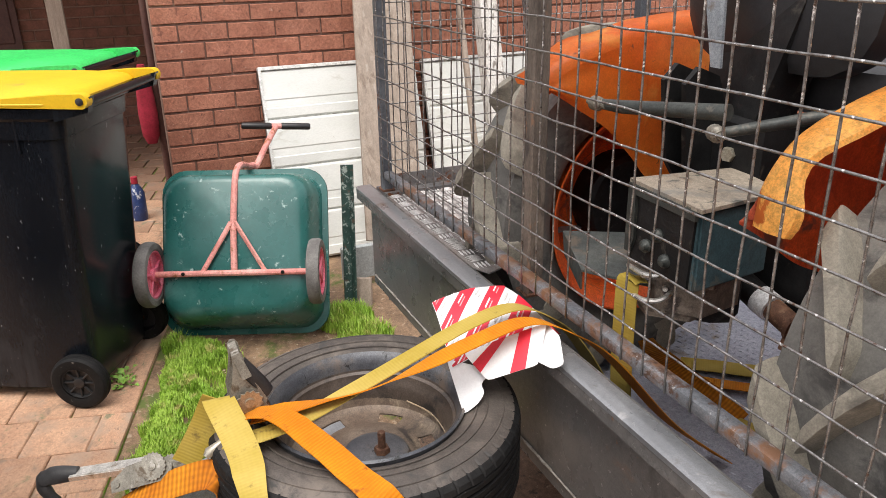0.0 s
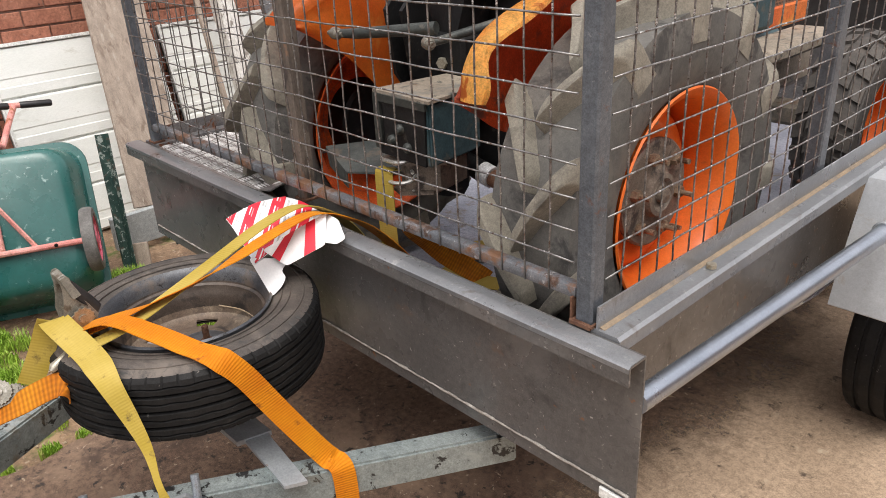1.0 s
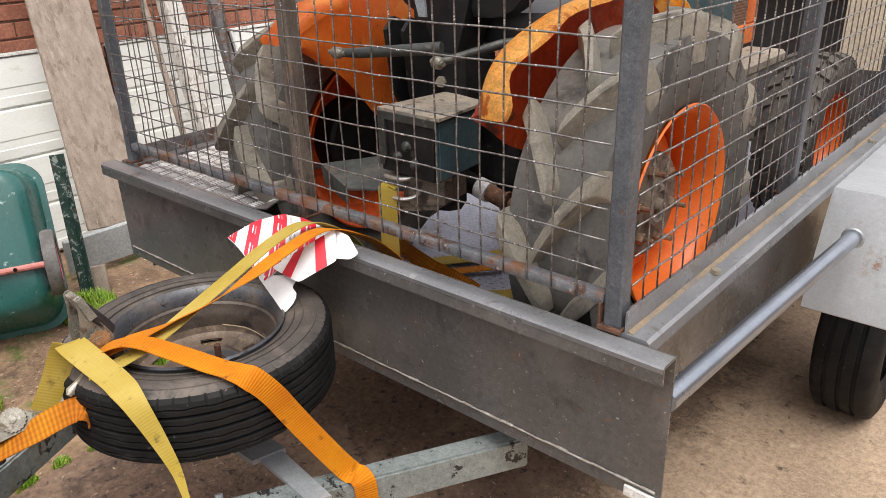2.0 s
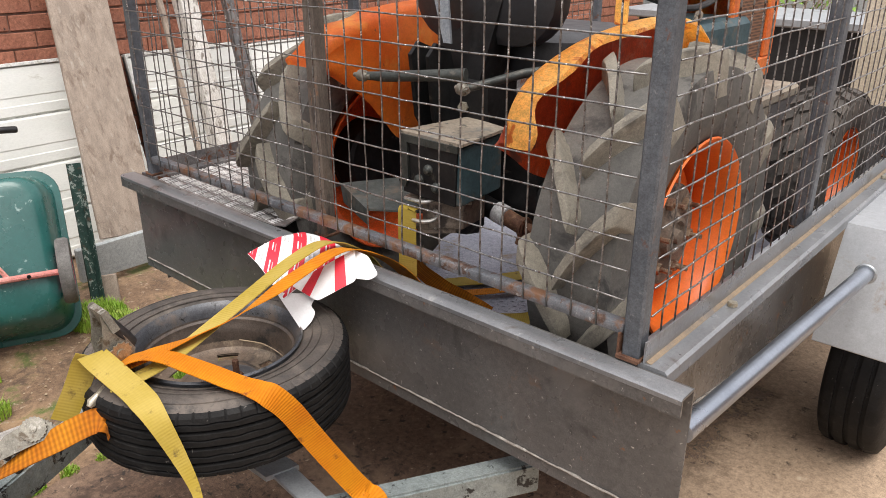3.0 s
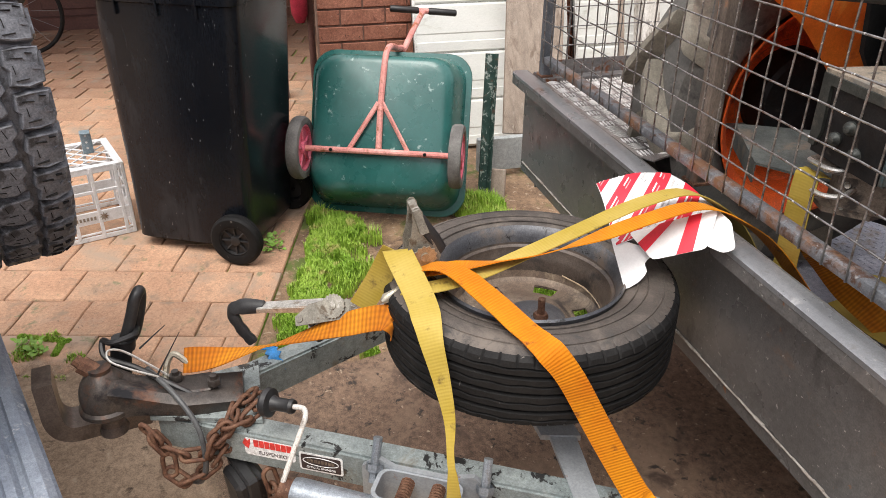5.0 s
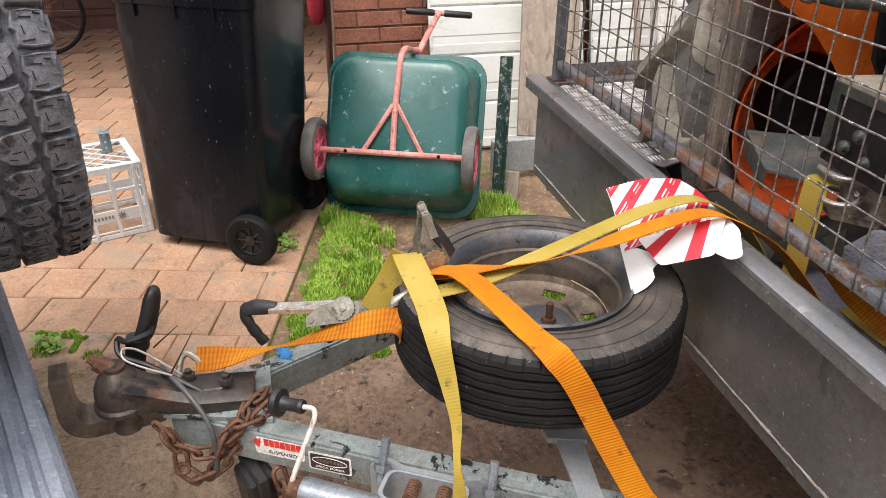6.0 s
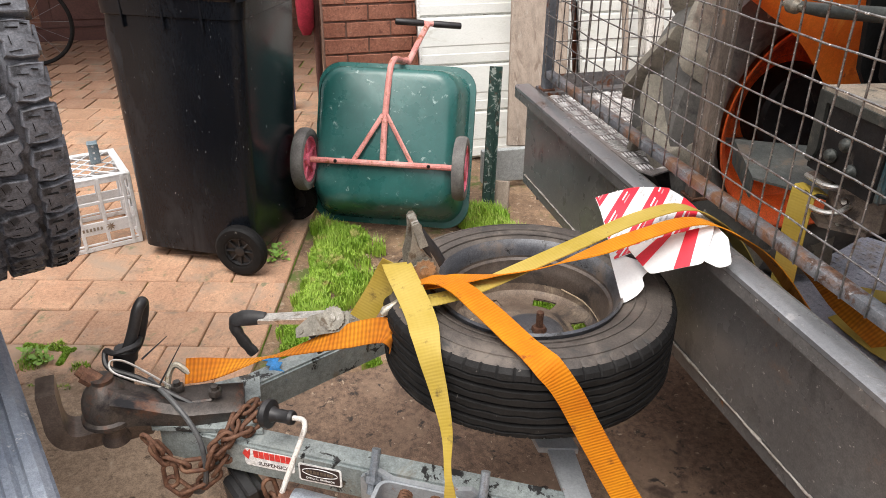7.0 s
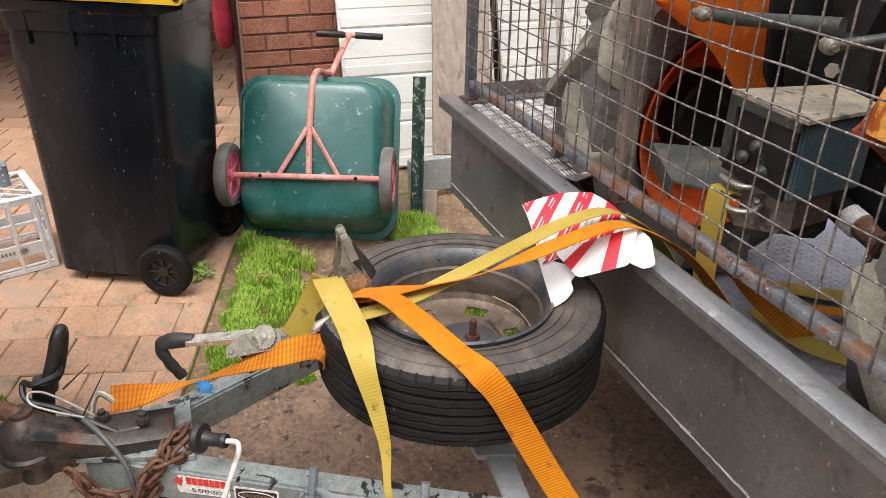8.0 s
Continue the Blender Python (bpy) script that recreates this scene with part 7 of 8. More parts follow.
# ---- plastic milk crate ----
def crate(at):
    c = thing("milk_crate", "upturned pale grey plastic crate with open lattice sides", "crate", at=at)
    W2, Hh = 0.165, 0.315
    def wall(name, m):
        bm = bmesh.new()
        box(bm, (-W2, -0.004, 0.075), (W2, 0.004, 0.128), 0.0015, m)
        w = part(name, bm, "crate", c, loc=True)
        for z0, z1 in ((0.0, 0.02), (0.026, 0.034), (0.205, 0.219), (0.292, 0.315)):
            bm = bmesh.new()
            box(bm, (-W2, -0.004, z0), (W2, 0.004, z1), 0.0015, m)
            part("slat", bm, "crate", w, loc=True)
        for x in (-0.155, -0.06, 0.035, 0.13, 0.158):
            bm = bmesh.new()
            box(bm, (x - 0.007, -0.0055, 0.0), (x + 0.007, 0.0055, Hh), 0.0015, m)
            part("rib", bm, "crate", w, loc=True)
        return w
    for k in range(4):
        m = Matrix.Rotation(math.pi / 2 * k, 4, "Z") @ Matrix.Translation((0, -W2 + 0.004, 0))
        w = wall("side", m)
        if k in (0, 1):
            # small star mark and a bar of print on the band
            bm = bmesh.new()
            star = [Vector((0.05 + (0.02 if i % 2 == 0 else 0.009) * math.cos(math.pi * i / 8), -0.0065, 0.101 + (0.02 if i % 2 == 0 else 0.009) * math.sin(math.pi * i / 8))) for i in range(16)]
            prism(bm, [m @ v for v in star], m.to_3x3() @ Vector((0, 0.0015, 0)), (0, 0, 0))
            part("mark", bm, "teal_dusty", w, "grey star mark", 0, True)
            bm = bmesh.new()
            for i in range(6):
                box(bm, (-0.06 + i * 0.014, -0.0062, 0.094), (-0.052 + i * 0.014, -0.004, 0.108), 0, m)
            part("print_bar", bm, "teal_dusty", w, "", 0, True)
    bm = bmesh.new()
    box(bm, (-W2, -W2, Hh - 0.006), (W2, -W2 + 0.03, Hh + 0.004), 0.001)
    box(bm, (-W2, W2 - 0.03, Hh - 0.006), (W2, W2, Hh + 0.004), 0.001)
    box(bm, (-W2, -W2 + 0.0305, Hh - 0.006), (-W2 + 0.03, W2 - 0.0305, Hh + 0.004), 0.001)
    box(bm, (W2 - 0.03, -W2 + 0.0305, Hh - 0.006), (W2, W2 - 0.0305, Hh + 0.004), 0.001)
    base = part("base", bm, "crate", c, "lattice base, upturned", loc=True)
    for k in range(-4, 5):
        for sgn in (-1, 1):
            a, b = Vector((max(-W2, k * 0.07 - W2), 0, 0)), None
            p0 = Vector((-0.15, 0, Hh - 0.001)) + Vector((0.15 + k * 0.066, -0.15, 0))
            p1 = p0 + Vector((sgn * 0.30, 0.30, 0))
            t0, t1 = 0.0, 1.0
            for lim in (-0.155, 0.155):
                if abs(p1.x - p0.x) > 1e-6:
                    t = (lim - p0.x) / (p1.x - p0.x)
                    if (p1.x - p0.x > 0) == (lim > 0):
                        t1 = min(t1, t)
                    else:
                        t0 = max(t0, t)
            if t1 - t0 > 0.05:
                bm = bmesh.new()
                rod(bm, p0.lerp(p1, t0), p0.lerp(p1, t1), 0.0035, 6)
                part("rib", bm, "crate", base, loc=True)
    return c


crate(pose(-2.963, -1.60, 0.0, 0, 0, 18.2))
# galvanised bracket lying on the crate
br = thing("steel_bracket", "drilled blue grey steel bracket lying on the crate", "bracket", at=pose(-3.02, -1.545, 0.318, 0, 0, 10))
bm = bmesh.new()
for x, h in ((-0.03, 0.065), (0.03, 0.10)):
    box(bm, (x - 0.004, -0.02, 0), (x + 0.004, 0.02, h), 0.002)
box(bm, (-0.034, -0.02, 0), (0.034, 0.02, 0.005), 0.001)
box(bm, (0.026, -0.02, 0.095), (0.07, 0.02, 0.101), 0.001)
part("angle", bm, "bracket_blue", br, loc=True)
M_HOLES = bmesh.new()
for z in (0.025, 0.05, 0.078):
    tube(M_HOLES, [(0.0345, 0.0, z), (0.036, 0.0, z)], 0.005, 8)
part("hole_rim", M_HOLES, "sticker_white", br, loc=True)


# ---- garden cart tipped up against its handle ----
CU = Vector((0.38, 0.925, 0)).normalized()
CN = Vector((CU.y, -CU.x, 0))
CO = Vector((-2.79, -0.325, 0))
cart = thing("garden_cart", "dark green plastic garden cart tipped up, pink frame and two wheels", "garden cart", at=CO)
def cp(u, n, z):
    return CO + CU * u + CN * n + Vector((0, 0, z))


LEAN = math.atan2(0.27, 0.63)
def tub_ring(w, h, r, cz, depth):
    """A rounded outline in the rim's leaning plane, pushed out by depth towards the drawbar."""
    out = []
    for x, y in round_rect(w, h, r, 6):
        q = y + cz
        out.append(cp(x, 0.012 - q * math.sin(LEAN) + depth * math.cos(LEAN), 0.012 + q * math.cos(LEAN) + depth * math.sin(LEAN)))
    return out


bm = bmesh.new()
C0 = 0.345
loft(bm, [tub_ring(0.70, 0.70, 0.10, C0, -0.006), tub_ring(0.715, 0.715, 0.105, C0, 0.0), tub_ring(0.71, 0.71, 0.105, C0, 0.008), tub_ring(0.665, 0.665, 0.10, C0, 0.010),
          tub_ring(0.635, 0.63, 0.10, C0 + 0.01, 0.09), tub_ring(0.60, 0.585, 0.10, C0 + 0.022, 0.165), tub_ring(0.575, 0.555, 0.10, C0 + 0.028, 0.185), tub_ring(0.52, 0.50, 0.10, C0 + 0.03, 0.195)],
     cap0=False)
tub = part("tub", bm, "tub", cart, "scuffed dark green plastic tub", 50)
tagged(tub, "scuffed dark green plastic tub")
def base_pt(u, q, d=0.205):
    return cp(u, 0.012 - q * math.sin(LEAN) + d * math.cos(LEAN), 0.012 + q * math.cos(LEAN) + d * math.sin(LEAN))


AQ = 0.255
bm = bmesh.new()
tube(bm, [base_pt(-0.33, AQ, 0.215), base_pt(0.33, AQ, 0.215)], 0.0125, 10, squash=1.0)
axle = part("axle_bar", bm, "pink", cart, "faded pink painted axle bar")
for u in (-0.20, 0.20):
    bm = bmesh.new()
    hexhead(bm, base_pt(u, AQ, 0.226), CN, 0.008, 0.006)
    part("bolt", bm, "black_metal", axle)
bm = bmesh.new()
tube(bm, smooth_path([base_pt(0.0, AQ, 0.205), base_pt(0.0, AQ + 0.2, 0.206), base_pt(0.005, AQ + 0.36, 0.195), base_pt(0.008, AQ + 0.425, 0.17), base_pt(0.012, AQ + 0.455, 0.10), base_pt(0.02, AQ + 0.46, 0.02), base_pt(0.03, AQ + 0.47, -0.03)], 4), 0.0135, 10, squash=1.0)
part("spine", bm, "pink", cart, "faded pink frame tube")
for s in (-1, 1):
    bm = bmesh.new()
    tube(bm, [base_pt(s * 0.008, AQ + 0.205, 0.214), base_pt(s * 0.125, AQ + 0.008, 0.210)], 0.011, 8, squash=0.6)
    part("brace", bm, "pink", cart, "faded pink flat brace")
HL, HR = Vector((-3.49, -0.15, 0.752)), Vector((-3.47, 0.18, 0.718))
hm = (HL + HR) / 2
bm = bmesh.new()
tube(bm, smooth_path([base_pt(0.03, AQ + 0.47, -0.03), base_pt(0.035, AQ + 0.47, -0.06), hm.lerp(base_pt(0.035, AQ + 0.47, -0.06), 0.5) + Vector((0, 0, 0.004)), hm], 4), 0.0135, 10)
tube(bm, [hm - (HR - HL) * 0.08, hm + (HR - HL) * 0.08], 0.0135, 10)
part("handle_tube", bm, "pink", cart, "faded pink handle tube")
for a, b in ((HL, hm - (HR - HL) * 0.07), (hm + (HR - HL) * 0.07, HR)):
    bm = bmesh.new()
    tube(bm, [a, a.lerp(b, 0.05), a.lerp(b, 0.95), b], [0.013, 0.0165, 0.0165, 0.0135], 12)
    part("grip", bm, "black_plastic", cart, "black foam grip")
for s in (-1, 1):
    c = base_pt(s * 0.335, AQ, 0.215)
    m = Matrix.Translation(c) @ CU.to_track_quat("Z", "Y").to_matrix().to_4x4()
    bm = bmesh.new()
    lathe(bm, [(0.098, -0.022), (0.105, -0.026), (0.127, -0.024), (0.133, -0.014), (0.134, 0.0), (0.133, 0.014), (0.127, 0.024), (0.105, 0.026), (0.098, 0.022)], 48, m)
    w = part("wheel", bm, "grey_rubber", cart, "grey perished rubber wheel")
    bm = bmesh.new()
    lathe(bm, [(0.1, -0.02), (0.1, 0.02), (0.092, 0.021), (0.09, 0.006), (0.03, 0.008), (0.028, 0.022), (0.0005, 0.024), (0.0005, -0.024), (0.028, -0.022), (0.03, -0.008), (0.09, -0.006), (0.092, -0.021)], 40, m, closed=True)
    part("hub", bm, "pink_hub", w, "pink plastic hub")
    for k in range(5):
        a = 2 * math.pi * k / 5 + 0.3
        for z in (-1, 1):
            bm = bmesh.new()
            tube(bm, [m @ Vector((0.025 * math.cos(a), 0.025 * math.sin(a), 0.012 * z)), m @ Vector((0.094 * math.cos(a), 0.094 * math.sin(a), 0.010 * z))], 0.006, 6)
            part("spoke", bm, "pink_hub", w)

# ---- white sheet panels, boards and posts leaning at the garage wall ----
def leaning(name, y0, y1, x_foot, z_foot, x_top, z_top):
    """A frame: x along y0..y1, z up the leaning face, y out of the wall's side (towards the driveway)."""
    up = Vector((x_top - x_foot, 0, z_top - z_foot)).normalized()
    al = Vector((0, 1, 0))
    out = al.cross(up)
    m = Matrix(((al.x, out.x, up.x, x_foot), (al.y, out.y, up.y, y0), (al.z, out.z, up.z, z_foot), (0, 0, 0, 1)))
    return m, math.hypot(x_top - x_foot, z_top - z_foot)


def white_panel(y0, y1, top):
    m, h = leaning("p", y0, y1, -3.50, 0.0, -3.76, top)
    s = 1 if (m.to_3x3() @ Vector((0, 1, 0))).x > 0 else -1
    # a white sheet panel; its door category is assumed
    t = thing("white_sheet_panel", "white ribbed sheet panel leaning on the brick wall", "door section", "garage door sections", at=(-3.3, y0, 0.0))
    n = 4
    for k in range(n):
        bm = bmesh.new()
        z0, z1 = h * k / n + 0.003, h * (k + 1) / n - 0.003
        w = y1 - y0
        poly = [(0, s * 0.0, z0), (0, s * 0.012, z0 + 0.006), (0, s * 0.014, z0 + 0.05), (0, s * 0.011, z0 + 0.055), (0, s * 0.011, (z0 + z1) / 2 - 0.03), (0, s * 0.014, (z0 + z1) / 2 - 0.024), (0, s * 0.014, z1 - 0.012), (0, s * 0.010, z1 - 0.004), (0, s * 0.0, z1)]
        prism(bm, poly, (0.012, 0, 0), (w - 0.004, 0, 0), m)
        part("slat", bm, "white_board", t, smooth=0)
    bm = bmesh.new()
    box(bm, (0, -0.02, -0.002), (w, -0.001 if s > 0 else 0.02, h), 0, m)
    box(bm, (0, -0.022 * s if s > 0 else -0.022, 0.0), (0.014, 0.022, h + 0.004), 0.001, m)
    box(bm, (0, -0.022, h - 0.002), (w, 0.022, h + 0.016), 0.002, m)
    part("frame", bm, "white_edge", t, "grubby white metal frame")
    return t


white_panel(-0.0, 0.86, 0.965)
white_panel(0.90, 1.66, 0.945)
white_panel(1.70, 2.50, 0.925)
bm = bmesh.new()
box(bm, (-3.135, 0.20, 0.015), (-3.10, 0.88, 0.185), 0.004, Matrix())
tagged(put_mesh("grey_board", bm, "grey_board"), "grey painted board standing on edge before the white panels", "board")
m, h = leaning("plank", 0.345, 0.70, -3.16, 0.185, -3.74, 1.62)
bm = bmesh.new()
vs = box(bm, (0.0, -0.012, 0), (0.30, 0.012, h), 0.003, m @ Euler((0, radians(6.5), 0)).to_matrix().to_4x4())
tagged(put_mesh("timber_plank", bm, "wood"), "wide weathered grey timber plank leaning on the wall", "plank")
for name, lab, y0, w, xt, material, tilt in (("white_post", "flaking white painted timber post leaning on the wall", 1.14, 0.10, -3.72, "wood_white", 0.0),
                                             ("steel_pole", "dark grey steel pole leaning on the wall", 1.43, 0.055, -3.72, "steel_rail", 0.0),
                                             ("thin_pole", "thin weathered timber pole leaning on the wall", 1.03, 0.028, -3.72, "wood", 0.0)):
    m, h = leaning(name, y0, y0 + w, -3.22, 0.0, xt, 1.9)
    bm = bmesh.new()
    box(bm, (0, -w / 2, 0), (w, w / 2, h), 0.004, m @ Euler((0, radians(-tilt), 0)).to_matrix().to_4x4())
    tagged(put_mesh(name, bm, material), lab, "post" if "post" in name else "pole")
# unidentified yellow thing, built as a domed knob on a stub
bm = bmesh.new()
lathe(bm, [(0.0005, 0.045), (0.035, 0.04), (0.042, 0.02), (0.042, 0.0), (0.0005, 0.0)], 20, pose(-3.345, 1.435, 0.50, 0, 60, 0))
tube(bm, [(-3.36, 1.435, 0.49), (-3.40, 1.435, 0.46)], 0.018, 10)
tagged(put_mesh("tape_roll", bm, "yellow"), "small unidentified yellow object among the poles", "tape")

# dark green picket post standing in the weeds
pk = thing("picket_post", "dark green flaking steel picket standing in the weeds", "post", at=(-2.90, 0.19, 0))
foot, tip = Vector((-2.865, 0.175, -0.02)), Vector((-3.03, 0.245, 0.622))
mz = between(foot, tip)
L = (tip - foot).length
bm = bmesh.new()
sec = [(-0.04, 0.0), (-0.04, 0.006), (-0.005, 0.008), (-0.004, 0.045), (0.004, 0.045), (0.005, 0.008), (0.04, 0.006), (0.04, 0.0)]
mm = mz @ Matrix.Rotation(radians(-60), 4, "Z")
prism(bm, [Vector((x, y, 0)) for x, y in sec], (0, 0, 0), (0, 0, L), mm)
part("blade", bm, "picket", pk)
bm = bmesh.new()
box(bm, (-0.05, -0.012, 0.0), (0.05, 0.012, 0.14), 0.003, mz @ Matrix.Rotation(radians(-10), 4, "Z") @ Matrix.Translation((-0.03, -0.03, 0)))
part("foot_plate", bm, "wood", pk, "weathered stub beside the picket")

# ---- the towing vehicle: bumper, tow tongue and the spare wheel on its rear door ----
car = thing("off_road_vehicle", "dark off-road vehicle with a rear spare tyre hitched to the trailer", "car", at=(-1.3, -1.9, 0))
BU = Vector((0.929, 0.370, 0)).normalized()
BV = Vector((BU.y, -BU.x, 0))
B0 = Vector((-1.025, -1.345, 0))
def bp(s, v, z):
    return B0 + BU * s + BV * v + Vector((0, 0, z))


bm = bmesh.new()
prof = [(0.02, 0.40), (0.0, 0.43), (0.0, 0.60), (0.012, 0.612)]
for k in range(6):
    v = 0.03 + k * 0.035
    prof += [(v, 0.613), (v + 0.004, 0.602), (v + 0.013, 0.601), (v + 0.017, 0.609), (v + 0.021, 0.614)]
prof += [(0.26, 0.613), (0.26, 0.40)]
loft(bm, [[bp(s, v, z) for v, z in prof] for s in (-0.62, -0.3, 0.0, 0.35, 0.68)])
bumper = part("bumper", bm, "bumper", car, "dark ribbed plastic bumper step with scratches")
for k in range(3):
    bm = bmesh.new()
    z = 0.455 + k * 0.05
    loft(bm, [[bp(s, v, zz) for v, zz in ((0.002, z - 0.012), (-0.006, z - 0.008), (-0.006, z + 0.008), (0.002, z + 0.012))] for s in (-0.62, 0.0, 0.68)])
    part("ridge", bm, "bumper", bumper)
CR = Matrix.Rotation(radians(10), 4, "Z")
bm = bmesh.new()
for lo, hi, bv in (((-0.75, -0.44, 0.66), (0.60, -0.38, 0.98), 0.03), ((-0.72, -1.9, 0.68), (0.56, -0.46, 1.0), 0.08), ((-0.2, -0.5, 0.9), (0.1, -0.36, 1.15), 0.02), ((-0.5, -1.9, 0.5), (-0.4, -0.4, 0.62), 0.01), ((0.26, -1.9, 0.5), (0.36, -0.4, 0.62), 0.01), ((-0.5, -1.1, 0.35), (0.36, -1.0, 0.45), 0.01)):
    box(bm, lo, hi, bv, Matrix.Translation((-1.35, -1.12, 0)) @ CR, 2)
part("body", bm, "car_paint", car, "dark blue painted tailgate and body")
for x in (-0.66, 0.5):
    for y in (-1.05,):
        m = Matrix.Translation((-1.35, -1.12, 0)) @ CR @ pose(x, y, 0.38, 0, 90, 0)
        bm = bmesh.new()
        lathe(bm, [(0.2, -0.11), (0.36, -0.12), (0.38, -0.09), (0.38, 0.09), (0.36, 0.12), (0.2, 0.11), (0.18, 0.05), (0.0005, 0.05)], 40, m)
        part("wheel", bm, "rubber", car)


def mud_carcass(m, R=0.385, r=0.215, w=0.265):
    bm = bmesh.new()
    h = w / 2
    lathe(bm, [(r, -h * 0.78), (r + 0.02, -h * 0.9), (R - 0.06, -h * 0.97), (R - 0.034, -h * 0.93), (R - 0.018, -h * 0.78), (R - 0.016, 0), (R - 0.018, h * 0.78), (R - 0.034, h * 0.93), (R - 0.06, h * 0.97), (r + 0.02, h * 0.9), (r, h * 0.78)], 72, m)
    return bm


def mud_block(outline, seed, side=1, sipe_strips=(), R=0.385):
    """One chunky tread block: outline in mm (along the tread, across it), rounded at the top; thin dark strips on it
    paint the shaded cuts.
    """
    g = random.Random(seed)
    pts = [(x + g.uniform(-2.2, 2.2), y + g.uniform(-1.8, 1.8)) for x, y in outline]
    cx, cy = sum(p[0] for p in pts) / len(pts), sum(p[1] for p in pts) / len(pts)
    fall = lambda y: 0.0 if abs(y) < 112 else (abs(y) - 112) * 0.00062
    P = lambda x, y, lift: ((R + lift - fall(y)) * math.cos(x * 0.001 / R), (R + lift - fall(y)) * math.sin(x * 0.001 / R), side * y * 0.001)
    bm = bmesh.new()
    rings = []
    for grow, lift in ((1.5, -0.017), (-0.6, -0.005), (-1.6, -0.0016), (-4.0, 0.0)):
        ring = []
        for x, y in pts:
            d = math.hypot(x - cx, y - cy) or 1
            ring.append(bm.verts.new(P(x + (x - cx) / d * grow, y + (y - cy) / d * grow, lift)))
        rings.append(ring)
    n = len(pts)
    for a, b in zip(rings, rings[1:]):
        for k in range(n):
            bm.faces.new((a[k], a[(k + 1) % n], b[(k + 1) % n], b[k]))
    top = bm.faces.new(rings[-1])
    bmesh.ops.triangulate(bm, faces=[top])
    bmesh.ops.recalc_face_normals(bm, faces=bm.faces[:])
    # dark strips just proud of the top, painting shade in narrow cuts
    for x, y, ang, length in sipe_strips:
        dx, dy = math.cos(radians(ang)) * length / 2, math.sin(radians(ang)) * length / 2
        ox, oy = -dy / length * 2.6, dx / length * 2.6
        x, y = x + g.uniform(-3, 3), y + g.uniform(-3, 3)
        quad = [bm.verts.new(P(x + sx * dx + sy * ox, y + sx * dy + sy * oy, 0.0007)) for sx, sy in ((-1, -0.5), (1, -0.5), (1, 0.5), (-1, 0.5))]
        low = [bm.verts.new(P(x + sx * dx + sy * ox, y + sx * dy + sy * oy, -0.005)) for sx, sy in ((-1, -0.5), (1, -0.5), (1, 0.5), (-1, 0.5))]
        for f in [quad] + [[low[k], low[(k + 1) % 4], quad[(k + 1) % 4], quad[k]] for k in range(4)]:
            bm.faces.new(f).material_index = 1
    me = mesh_of("tread_block", bm, "rubber_car")
    me.materials.append(M["rubber"])
    return me


ma = radians(21)
tc = Vector((-1.36, -1.425, 1.092))
m = Matrix.Translation(tc) @ Vector((-math.sin(ma), math.cos(ma), 0)).to_track_quat("Z", "Y").to_matrix().to_4x4()
sw = part("spare_wheel", mud_carcass(m), "rubber_car", car, "chunky off-road mud tyre, dusty")
TR, TN = 0.385, 34
ST = 2 * math.pi / TN
kinds = {}
MIDDLE = [(0, 62), (18, 67), (25, 57), (52, 61), (63, 44), (59, 18), (44, 3), (33, 10), (10, 3), (1, 24)]
SHOULDER = [(0, 76), (28, 71), (35, 78), (58, 74), (63, 100), (59, 128), (40, 132), (37, 116), (26, 115), (23, 128), (1, 129), (-3, 100)]
CUT_STRIPS = [(15, 46, 20, 17), (36, 30, 95, 15), (46, 46, 10, 16), (17, 20, 15, 14), (50, 24, 80, 12)]
SIDE_CUT_STRIPS = [(15, 96, 85, 18), (48, 96, 95, 20), (31, 88, 5, 14), (10, 114, 80, 11)]
for v in range(3):
    for side in (-1, 1):
        kinds["middle", side, v] = mud_block(MIDDLE, 50 + v + 5 * side, side, CUT_STRIPS)
        kinds["shoulder", side, v] = mud_block(SHOULDER, 70 + v + 5 * side, side, SIDE_CUT_STRIPS)
        g = random.Random(90 + v)
        bm = bmesh.new()
        a1 = ST * (0.62 if v else 0.5)
        loft(bm, [[(r * math.cos(a), r * math.sin(a), side * h) for r, h in ((0.372, 0.118), (0.366, 0.133), (0.318, 0.139), (0.30, 0.132), (0.30, 0.118))] for a in (0.0, a1 * 0.5, a1 + g.uniform(-0.01, 0.01))])
        bmesh.ops.recalc_face_normals(bm, faces=bm.faces[:])
        kinds["flank", side, v] = mesh_of("tread_block", bm, "rubber_car")
for k in range(TN):
    turn = lambda f: [m @ Matrix.Rotation(ST * (k + f), 4, "Z")]
    for side in (-1, 1):
        f = 0.0 if side > 0 else 0.47
        copies("tread_block", kinds["middle", side, (k + side) % 3], sw, turn(f))
        copies("tread_block", kinds["shoulder", side, k * 2 % 3], sw, turn(f + 0.35))
        copies("tread_block", kinds["flank", side, k % 3], sw, turn(f + 0.45))
bm = bmesh.new()
lathe(bm, [(0.218, 0.10), (0.21, 0.09), (0.19, 0.06), (0.17, 0.03), (0.08, 0.03), (0.0005, 0.05)], 40, m)
lathe(bm, [(0.218, -0.10), (0.20, -0.08), (0.18, -0.05), (0.0005, -0.05)], 40, m)
part("rim", bm, "black_metal", sw)
